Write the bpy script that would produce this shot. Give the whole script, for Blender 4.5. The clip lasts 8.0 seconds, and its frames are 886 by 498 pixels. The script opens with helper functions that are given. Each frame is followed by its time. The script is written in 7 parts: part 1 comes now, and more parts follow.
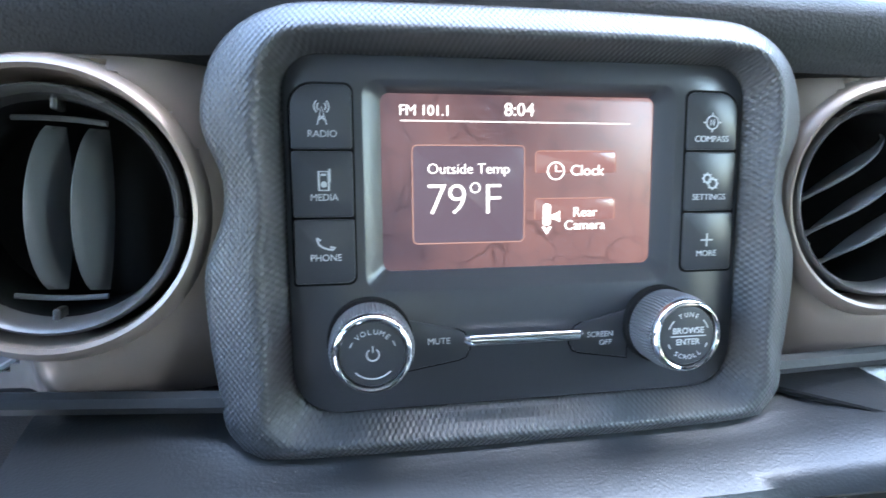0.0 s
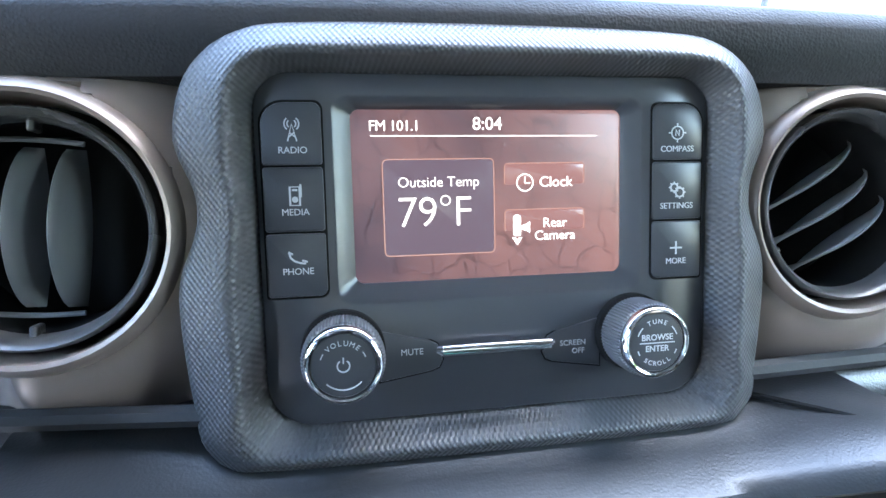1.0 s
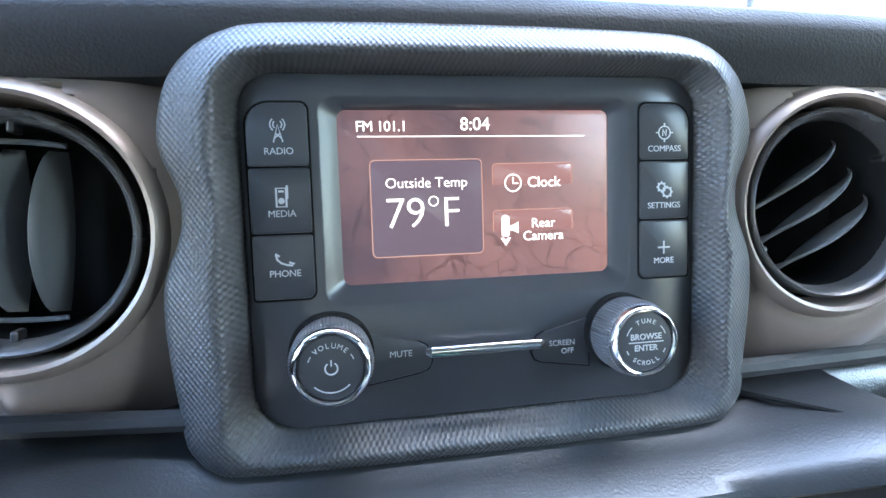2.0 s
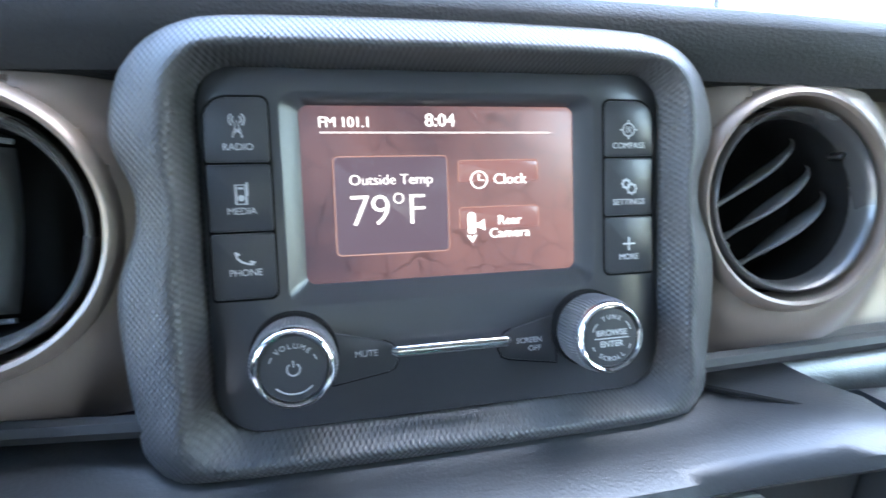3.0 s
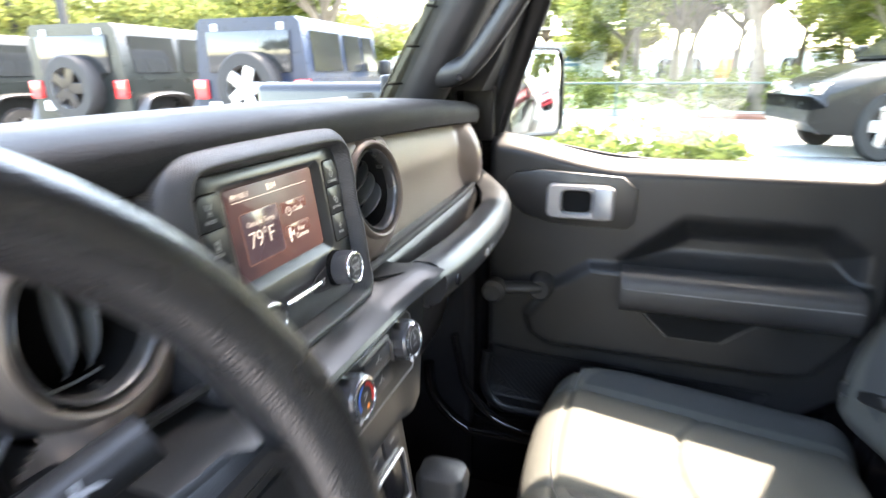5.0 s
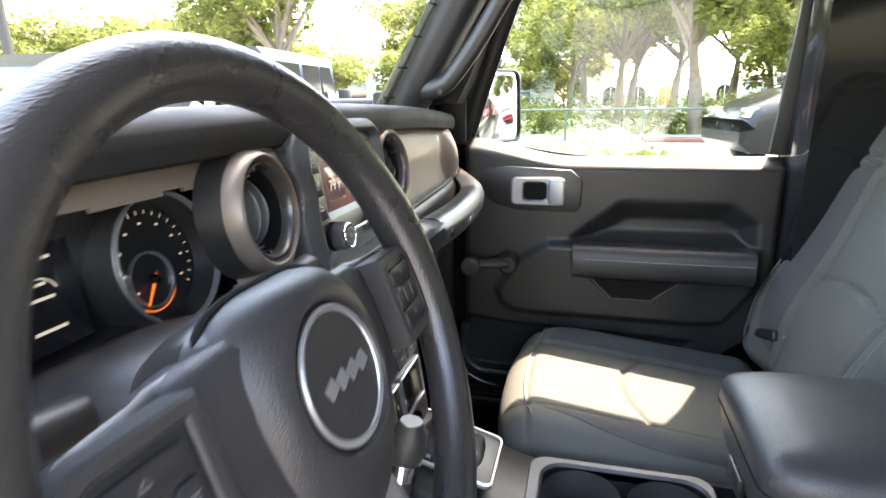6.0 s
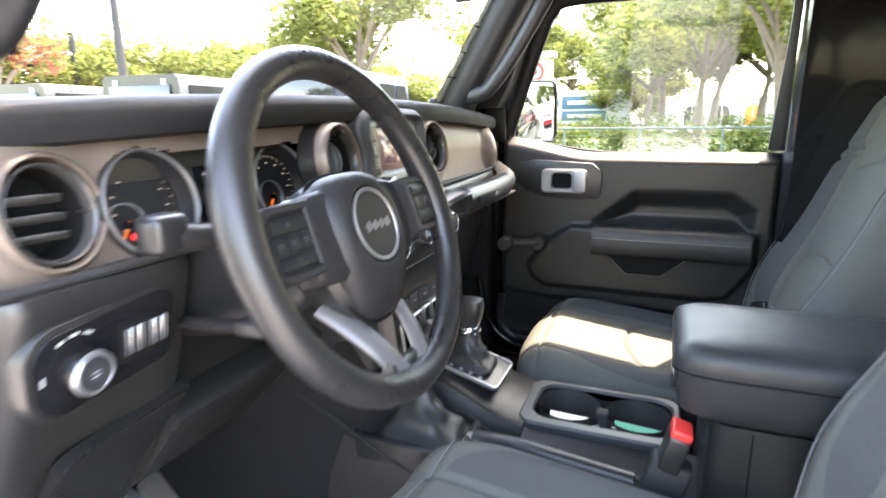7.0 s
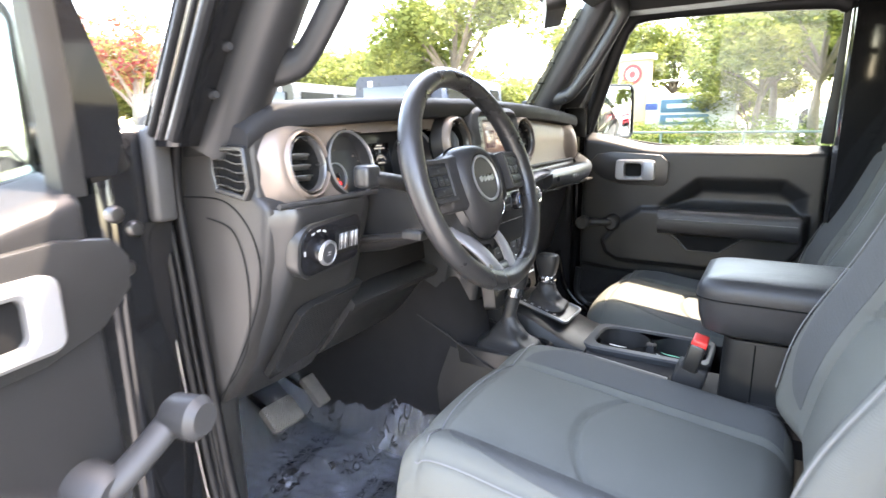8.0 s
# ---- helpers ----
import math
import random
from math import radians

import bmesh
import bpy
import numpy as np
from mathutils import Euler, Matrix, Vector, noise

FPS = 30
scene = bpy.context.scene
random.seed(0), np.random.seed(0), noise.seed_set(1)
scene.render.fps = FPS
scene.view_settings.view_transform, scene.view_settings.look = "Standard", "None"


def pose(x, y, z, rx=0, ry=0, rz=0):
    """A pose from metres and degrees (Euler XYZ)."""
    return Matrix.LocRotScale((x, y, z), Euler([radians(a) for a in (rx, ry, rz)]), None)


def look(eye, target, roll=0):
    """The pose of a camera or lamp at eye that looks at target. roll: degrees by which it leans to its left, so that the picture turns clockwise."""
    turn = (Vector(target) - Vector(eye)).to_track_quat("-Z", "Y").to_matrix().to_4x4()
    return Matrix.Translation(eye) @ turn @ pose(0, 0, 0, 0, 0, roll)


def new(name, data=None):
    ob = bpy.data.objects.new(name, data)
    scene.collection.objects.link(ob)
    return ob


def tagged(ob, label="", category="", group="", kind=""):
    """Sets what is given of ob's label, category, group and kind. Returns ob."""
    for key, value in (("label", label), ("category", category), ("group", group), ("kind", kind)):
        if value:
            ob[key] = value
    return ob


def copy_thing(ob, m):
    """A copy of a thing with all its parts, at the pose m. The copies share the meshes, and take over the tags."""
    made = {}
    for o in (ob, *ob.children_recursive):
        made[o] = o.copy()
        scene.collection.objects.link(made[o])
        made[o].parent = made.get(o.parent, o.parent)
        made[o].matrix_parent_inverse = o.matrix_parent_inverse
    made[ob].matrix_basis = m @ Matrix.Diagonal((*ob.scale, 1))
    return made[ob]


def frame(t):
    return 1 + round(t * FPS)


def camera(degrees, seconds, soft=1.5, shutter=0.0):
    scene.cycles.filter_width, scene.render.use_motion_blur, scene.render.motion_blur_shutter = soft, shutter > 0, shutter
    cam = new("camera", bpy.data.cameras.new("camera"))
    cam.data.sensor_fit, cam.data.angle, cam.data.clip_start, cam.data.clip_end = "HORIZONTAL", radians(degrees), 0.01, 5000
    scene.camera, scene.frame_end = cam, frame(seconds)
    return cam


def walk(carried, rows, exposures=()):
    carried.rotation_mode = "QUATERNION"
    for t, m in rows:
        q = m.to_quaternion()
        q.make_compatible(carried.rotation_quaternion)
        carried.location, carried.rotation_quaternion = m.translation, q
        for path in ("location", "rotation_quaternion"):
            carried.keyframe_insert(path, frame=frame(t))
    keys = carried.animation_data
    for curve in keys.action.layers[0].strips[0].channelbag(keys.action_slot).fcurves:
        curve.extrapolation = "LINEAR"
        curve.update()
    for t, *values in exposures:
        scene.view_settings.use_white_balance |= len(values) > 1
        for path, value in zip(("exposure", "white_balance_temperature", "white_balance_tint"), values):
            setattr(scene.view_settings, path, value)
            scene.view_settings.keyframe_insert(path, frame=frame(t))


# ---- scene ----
cam = camera(77.2, 8.0, shutter=0.6)
PATH = [
    (0, (-0.069, -0.214, 1.296), (0.27, 1.694, 0.802), 0.9),
    (0.5, (-0.056, -0.22, 1.297), (0.273, 1.698, 0.834), 0.1),
    (1, (-0.058, -0.22, 1.296), (0.28, 1.701, 0.852), -0.1),
    (2.5, (-0.055, -0.219, 1.295), (0.327, 1.696, 0.861), -0.3),
    (3, (-0.053, -0.218, 1.293), (0.408, 1.68, 0.863), -0.1),
    (3.5, (-0.078, -0.203, 1.283), (0.81, 1.534, 0.844), -0.2),
    (4, (-0.118, -0.221, 1.295), (1.197, 1.194, 0.779), -0.9),
    (4.5, (-0.206, -0.242, 1.329), (1.461, 0.702, 0.755), -0.3),
    (4.8, (-0.281, -0.244, 1.365), (1.482, 0.466, 0.742), 0.4),
    (5, (-0.364, -0.261, 1.38), (1.438, 0.356, 0.77), -0.5),
    (5.2, (-0.43, -0.256, 1.376), (1.412, 0.252, 0.785), -0.4),
    (6.3, (-0.664, -0.296, 1.337), (1.209, 0.213, 0.853), -1.5),
    (6.5, (-0.704, -0.318, 1.324), (1.151, 0.266, 0.858), -1.9),
    (6.7, (-0.779, -0.371, 1.319), (1.052, 0.279, 0.859), -1.3),
    (7, (-0.862, -0.43, 1.313), (0.947, 0.292, 0.86), -0.7),
    (7.5, (-1.063, -0.492, 1.288), (0.675, 0.397, 0.851), -1.2),
    (8, (-1.184, -0.566, 1.294), (0.49, 0.438, 0.86), -0.8),
]
walk(cam, [(t, look(eye, target, roll)) for t, eye, target, roll in PATH], exposures=[(0.0, 6.4, 6350, 9.5), (3.0, 6.36, 6350, 9.5), (3.5, 6.1, 6800, 11), (4.0, 6.0, 7000, 12), (4.5, 5.95, 7250, 14), (5.0, 5.6, 8200, 17), (6.4, 5.36, 8900, 19), (8.0, 5.52, 8700, 18)])

# ---- light ----
SUN = Vector((0.19, -0.115, 0.385)).normalized()
world = bpy.data.worlds.new("world")
scene.world = world
world.use_nodes = True
wn = world.node_tree.nodes
sky = wn.new("ShaderNodeTexSky")
sky.sky_type = "NISHITA"
sky.sun_disc = False
sky.dust_density = 1.3
sky.sun_elevation = math.asin(SUN.z)
sky.sun_rotation = math.atan2(SUN.x, SUN.y)
world.node_tree.links.new(sky.outputs["Color"], wn["Background"].inputs["Color"])
wn["Background"].inputs["Strength"].default_value = 0.15
sun_data = bpy.data.lights.new("sun", "SUN")
sun_data.energy = 1.0
sun_data.angle = radians(0.6)
sun_data.color = (1.0, 0.985, 0.965)
sun_lamp = new("sun", sun_data)
sun_lamp.matrix_basis = look(SUN * 30, (0, 0, 0))


# ---- materials ----
def pbr(name, col, rough=0.5, metal=0.0, var=0.2, vscale=12.0, bump=0.0, bscale=300.0, coat=0.0, spec=0.5, rvar=0.12):
    """Painted, moulded or woven surface: colour drift at two sizes, uneven gloss, fine relief."""
    m = bpy.data.materials.new(name)
    m.use_nodes = True
    nt = m.node_tree
    n, l = nt.nodes, nt.links
    b = n["Principled BSDF"]
    tc = n.new("ShaderNodeTexCoord")
    big = n.new("ShaderNodeTexNoise")
    big.inputs["Scale"].default_value = vscale
    big.inputs["Detail"].default_value = 6
    fine = n.new("ShaderNodeTexNoise")
    fine.inputs["Scale"].default_value = bscale
    fine.inputs["Detail"].default_value = 3
    for t in (big, fine):
        l.new(tc.outputs["Object"], t.inputs["Vector"])
    add = n.new("ShaderNodeMath")
    add.operation = "MULTIPLY_ADD"
    l.new(fine.outputs["Fac"], add.inputs[0])
    add.inputs[1].default_value = 0.35
    l.new(big.outputs["Fac"], add.inputs[2])
    ramp = n.new("ShaderNodeMapRange")
    ramp.inputs["From Min"].default_value = 0.35
    ramp.inputs["From Max"].default_value = 1.0
    ramp.inputs["To Min"].default_value = 1 - var
    ramp.inputs["To Max"].default_value = 1 + var
    l.new(add.outputs[0], ramp.inputs["Value"])
    mix = n.new("ShaderNodeVectorMath")
    mix.operation = "SCALE"
    mix.inputs[0].default_value = col
    l.new(ramp.outputs[0], mix.inputs["Scale"])
    l.new(mix.outputs[0], b.inputs["Base Color"])
    rr = n.new("ShaderNodeMapRange")
    rr.inputs["From Min"].default_value = 0.3
    rr.inputs["From Max"].default_value = 0.7
    rr.inputs["To Min"].default_value = max(0.02, rough * (1 - rvar))
    rr.inputs["To Max"].default_value = min(1.0, rough * (1 + rvar))
    l.new(big.outputs["Fac"], rr.inputs["Value"])
    l.new(rr.outputs[0], b.inputs["Roughness"])
    b.inputs["Metallic"].default_value = metal
    b.inputs["Coat Weight"].default_value = coat
    b.inputs["Specular IOR Level"].default_value = spec
    if bump:
        bp = n.new("ShaderNodeBump")
        bp.inputs["Strength"].default_value = bump
        bp.inputs["Distance"].default_value = 0.001
        l.new(fine.outputs["Fac"], bp.inputs["Height"])
        l.new(bp.outputs[0], b.inputs["Normal"])
    return m


def grain(m, kind, size, strength, distance=0.0006):
    """A moulded or woven pattern of that size in metres on top of a material: 'hide', 'knurl' or 'weave'."""
    nt = m.node_tree
    n, l = nt.nodes, nt.links
    b = n["Principled BSDF"]
    tc = n.new("ShaderNodeTexCoord")
    if kind == "hide":
        tex = n.new("ShaderNodeTexVoronoi")
        tex.inputs["Scale"].default_value = 1 / size
        l.new(tc.outputs["Object"], tex.inputs["Vector"])
        height = tex.outputs["Distance"]
    else:
        waves = []
        for sx, sy, sz in ((1, 0.85, 0.12), (1, -0.85, 0.12)) if kind == "knurl" else ((1, 0, 0), (0, 1, 1)):
            dot = n.new("ShaderNodeVectorMath")
            dot.operation = "DOT_PRODUCT"
            l.new(tc.outputs["Object"], dot.inputs[0])
            k = 2 * math.pi / size
            dot.inputs[1].default_value = (sx * k, sy * k, sz * k)
            s = n.new("ShaderNodeMath")
            s.operation = "SINE"
            l.new(dot.outputs["Value"], s.inputs[0])
            waves.append(s)
        mul = n.new("ShaderNodeMath")
        mul.operation = "ADD" if kind == "knurl" else "MULTIPLY"
        l.new(waves[0].outputs[0], mul.inputs[0])
        l.new(waves[1].outputs[0], mul.inputs[1])
        height = mul.outputs[0]
    bp = n.new("ShaderNodeBump")
    bp.inputs["Strength"].default_value = strength
    bp.inputs["Distance"].default_value = distance
    l.new(height, bp.inputs["Height"])
    for link in list(l):
        if link.to_socket == b.inputs["Normal"]:
            l.new(link.from_socket, bp.inputs["Normal"])
    l.new(bp.outputs[0], b.inputs["Normal"])
    return m


PLASTIC = grain(pbr("black_plastic", (0.0148, 0.0146, 0.0145), 0.32, bump=0.15, bscale=900, spec=0.5), "hide", 0.0011, 0.2)
SOFT = grain(pbr("soft_dash_skin", (0.016, 0.016, 0.0165), 0.62, bump=0.15, bscale=900, spec=0.09), "hide", 0.0014, 0.35)
FASCIA = pbr("warm_grey_satin_paint", (0.158, 0.126, 0.105), 0.38, metal=0.32, var=0.08, vscale=4, bump=0.04, bscale=1800, spec=0.3)
KNURL = grain(pbr("knurled_plastic", (0.042, 0.042, 0.043), 0.4, var=0.08, bump=0.03, bscale=900, spec=0.34), "knurl", 0.0023, 0.4, 0.00022)
FACE = pbr("radio_face", (0.026, 0.027, 0.03), 0.3, var=0.1, bump=0.05, bscale=2500)
KEY = pbr("radio_key", (0.026, 0.027, 0.03), 0.36, var=0.1, bump=0.05, bscale=2500)
VENTRING = pbr("satin_vent_ring", (0.04, 0.039, 0.038), 0.28, var=0.06, bump=0.03, bscale=1500, spec=0.6)
# blade grey is lifted to stand in for hazy fill light in the vents
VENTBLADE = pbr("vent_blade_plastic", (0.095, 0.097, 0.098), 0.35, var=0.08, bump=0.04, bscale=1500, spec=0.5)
# flat near-black, painted shade in ducts and wells; also joints and print
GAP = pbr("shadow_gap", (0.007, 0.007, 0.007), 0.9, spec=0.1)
CHROME = pbr("chrome", (0.85, 0.85, 0.86), 0.1, metal=1.0, var=0.03)
SILVER = pbr("silver_paint", (0.36, 0.36, 0.358), 0.32, metal=0.8, var=0.06, bump=0.03, bscale=1500)
DARKSILVER = pbr("grey_satin_paint", (0.15, 0.14, 0.136), 0.4, metal=0.3, var=0.08, bump=0.03, bscale=1500)
ROLLSKIN = grain(pbr("satin_roll_skin", (0.015, 0.016, 0.017), 0.34, bump=0.06, bscale=900, spec=0.45), "hide", 0.0012, 0.1)
GLOSS = pbr("piano_black", (0.007, 0.007, 0.008), 0.14, var=0.1, spec=0.3)
INK = pbr("white_print", (0.36, 0.36, 0.36), 0.5, var=0.03)
ORANGE = pbr("orange_needle", (0.85, 0.2, 0.03), 0.4, var=0.05)
RED = pbr("red_plastic", (0.72, 0.035, 0.03), 0.35, var=0.08)
LEATHER = grain(pbr("black_leatherette", (0.026, 0.026, 0.027), 0.4, bump=0.1, bscale=700, spec=0.35), "hide", 0.0016, 0.45)
RIM = grain(pbr("steering_rim_skin", (0.018, 0.017, 0.0167), 0.29, bump=0.12, bscale=800, spec=0.45), "hide", 0.0016, 0.4)
HUB = grain(pbr("hub_skin", (0.02, 0.019, 0.0192), 0.4, bump=0.1, bscale=900, spec=0.25), "hide", 0.0012, 0.35)
CLOTH = grain(pbr("black_seat_cloth", (0.086, 0.088, 0.079), 0.85, var=0.14, vscale=9, bump=0.25, bscale=1400, spec=0.25), "weave", 0.0016, 0.35)
MESHCLOTH = grain(pbr("ribbed_bolster_cloth", (0.056, 0.058, 0.057), 0.8, var=0.14, vscale=9, bump=0.2, bscale=1000, spec=0.3), "weave", 0.0026, 0.5, 0.0008)
THREAD = pbr("grey_stitching", (0.12, 0.12, 0.12), 0.7)
CARPET = pbr("dark_carpet", (0.0115, 0.0113, 0.012), 0.95, var=0.25, vscale=25, bump=0.6, bscale=900, spec=0.1)
RUBBER = pbr("black_rubber", (0.02, 0.02, 0.0205), 0.6, bump=0.1, bscale=500, spec=0.2)
PAINT = pbr("black_car_paint", (0.007, 0.007, 0.0075), 0.06, var=0.1, spec=0.35)
WEBBING = grain(pbr("belt_webbing", (0.05, 0.048, 0.047), 0.75, bump=0.2, bscale=900), "weave", 0.002, 0.6)
HEADLINER = pbr("grey_roof_lining", (0.22, 0.215, 0.21), 0.9, var=0.15, bump=0.4, bscale=500)
STEEL = pbr("bare_steel", (0.42, 0.41, 0.4), 0.35, metal=1.0, var=0.15, bump=0.05)
BOLT = pbr("dull_steel", (0.07, 0.068, 0.066), 0.4, metal=0.9, var=0.2)
# lighter copy of the black plastic for faces the doorway lights
DASHSIDE = grain(pbr("grey_black_moulding", (0.024, 0.0225, 0.0215), 0.34, bump=0.15, bscale=900, spec=0.26), "hide", 0.0011, 0.2)
STRAP = pbr("grey_rubber", (0.03, 0.029, 0.028), 0.5, bump=0.15, bscale=400)
PILLAR = grain(pbr("pillar_trim", (0.0132, 0.0131, 0.0134), 0.4, bump=0.12, bscale=900, spec=0.36), "hide", 0.0012, 0.2)
PEDAL = grain(pbr("worn_pedal_rubber", (0.11, 0.1, 0.09), 0.75, var=0.3, vscale=40), "weave", 0.008, 0.8, 0.002)
ASPHALT = pbr("worn_asphalt", (0.14, 0.137, 0.133), 0.9, var=0.3, vscale=0.6, bump=0.8, bscale=60)
CONCRETE = pbr("pale_concrete", (0.33, 0.32, 0.3), 0.9, var=0.15, vscale=0.4, bump=0.3, bscale=30)
GRASS = pbr("mown_grass", (0.05, 0.085, 0.02), 0.95, var=0.45, vscale=0.8, bump=1.0, bscale=40)
BARK = pbr("grey_bark", (0.16, 0.125, 0.095), 0.9, var=0.35, vscale=5, bump=1.0, bscale=25)
MULCH = pbr("red_mulch", (0.19, 0.075, 0.045), 0.95, var=0.4, vscale=8, bump=1.0, bscale=40)
WALLWHITE = pbr("white_render_wall", (0.5, 0.49, 0.46), 0.85, var=0.08, vscale=0.6, bump=0.2, bscale=20)
TAN = pbr("tan_stucco", (0.48, 0.34, 0.22), 0.9, var=0.12, vscale=0.8, bump=0.3, bscale=20)
DARKGLASS = pbr("tinted_window", (0.012, 0.014, 0.015), 0.08, spec=0.5)
TEAL = pbr("teal_board", (0.035, 0.1, 0.15), 0.5, var=0.06, vscale=2)
NAVY = pbr("navy_letters", (0.03, 0.06, 0.2), 0.5)
REDSIGN = pbr("red_sign_face", (0.3, 0.012, 0.02), 0.4, var=0.04)
POLE = pbr("grey_metal_pole", (0.035, 0.035, 0.034), 0.75, var=0.1, vscale=2, spec=0.15)
RAILGREEN = pbr("green_rail_paint", (0.07, 0.1, 0.08), 0.5)
BLUEPAINT = pbr("dark_blue_car_paint", (0.006, 0.013, 0.03), 0.3, spec=0.25)
TRUCKPAINT = pbr("dark_green_car_paint", (0.008, 0.011, 0.011), 0.3, spec=0.25)
SEDANPAINT = pbr("charcoal_car_paint", (0.008, 0.009, 0.0095), 0.25, metal=0.2, spec=0.4)
LAMPRED = pbr("tail_lamp_red", (0.65, 0.02, 0.02), 0.15, coat=0.6)
PAPER = pbr("white_paper", (0.75, 0.75, 0.74), 0.7, var=0.05)
GREENCARD = pbr("green_card", (0.05, 0.35, 0.24), 0.5, var=0.05)
GAUGEFACE = pbr("gauge_face", (0.012, 0.012, 0.013), 0.3, var=0.1)


def leaf_material(name, a, b):
    m = pbr(name, a, 0.6, var=0.3, vscale=3, spec=0.12)
    n, l = m.node_tree.nodes, m.node_tree.links
    geo = n.new("ShaderNodeNewGeometry")
    ramp = n.new("ShaderNodeMix")
    ramp.data_type = "RGBA"
    ramp.inputs["A"].default_value = (*a, 1)
    ramp.inputs["B"].default_value = (*b, 1)
    l.new(geo.outputs["Random Per Island"], ramp.inputs["Factor"])
    bs = n["Principled BSDF"]
    l.new(ramp.outputs["Result"], bs.inputs["Base Color"])
    tr = n.new("ShaderNodeBsdfTranslucent")
    l.new(ramp.outputs["Result"], tr.inputs["Color"])
    mx = n.new("ShaderNodeMixShader")
    mx.inputs["Fac"].default_value = 0.5
    l.new(bs.outputs[0], mx.inputs[1])
    l.new(tr.outputs[0], mx.inputs[2])
    l.new(mx.outputs[0], n["Material Output"].inputs["Surface"])
    return m


LEAF = leaf_material("oak_leaves", (0.085, 0.105, 0.028), (0.235, 0.25, 0.075))
HEDGELEAF = leaf_material("hedge_leaves", (0.06, 0.088, 0.022), (0.205, 0.23, 0.065))
FLOWERLEAF = leaf_material("flowering_tree_leaves", (0.21, 0.035, 0.042), (0.105, 0.119, 0.035))


def glass_material(name, tint, rough=0.0):
    m = bpy.data.materials.new(name)
    m.use_nodes = True
    n, l = m.node_tree.nodes, m.node_tree.links
    n.remove(n["Principled BSDF"])
    tr = n.new("ShaderNodeBsdfTransparent")
    tr.inputs["Color"].default_value = (*tint, 1)
    gl = n.new("ShaderNodeBsdfGlossy")
    gl.inputs["Roughness"].default_value = rough
    lw = n.new("ShaderNodeLayerWeight")
    lw.inputs["Blend"].default_value = 0.5
    pw = n.new("ShaderNodeMath")
    pw.operation = "POWER"
    pw.inputs[1].default_value = 5
    l.new(lw.outputs["Facing"], pw.inputs[0])
    fr = n.new("ShaderNodeMath")
    fr.operation = "MULTIPLY_ADD"
    fr.inputs[1].default_value = 0.9
    fr.inputs[2].default_value = 0.04
    l.new(pw.outputs[0], fr.inputs[0])
    mx = n.new("ShaderNodeMixShader")
    l.new(fr.outputs[0], mx.inputs["Fac"])
    l.new(tr.outputs[0], mx.inputs[1])
    l.new(gl.outputs[0], mx.inputs[2])
    l.new(mx.outputs[0], n["Material Output"].inputs["Surface"])
    return m


TINTED = glass_material("privacy_glass", (0.28, 0.29, 0.29))
GLASS = glass_material("window_glass", (0.76, 0.8, 0.77))
LENS = glass_material("clear_lens", (0.9, 0.9, 0.9), 0.03)
SHADEBAND = glass_material("printed_glass_strip", (0.42, 0.4, 0.34), 0.3)
FILM = glass_material("clear_floor_film", (0.8, 0.81, 0.84), 0.06)
fn = FILM.node_tree
haze = fn.nodes.new("ShaderNodeBsdfDiffuse")
haze.inputs["Color"].default_value = (0.3, 0.32, 0.36, 1)
blend = fn.nodes.new("ShaderNodeMixShader")
blend.inputs["Fac"].default_value = 0.2
fn.links.new(fn.nodes["Mix Shader"].outputs[0], blend.inputs[1])
fn.links.new(haze.outputs[0], blend.inputs[2])
fn.links.new(blend.outputs[0], fn.nodes["Material Output"].inputs["Surface"])
MIRROR = pbr("mirror_glass", (0.6, 0.62, 0.62), 0.02, metal=1.0, var=0.01)


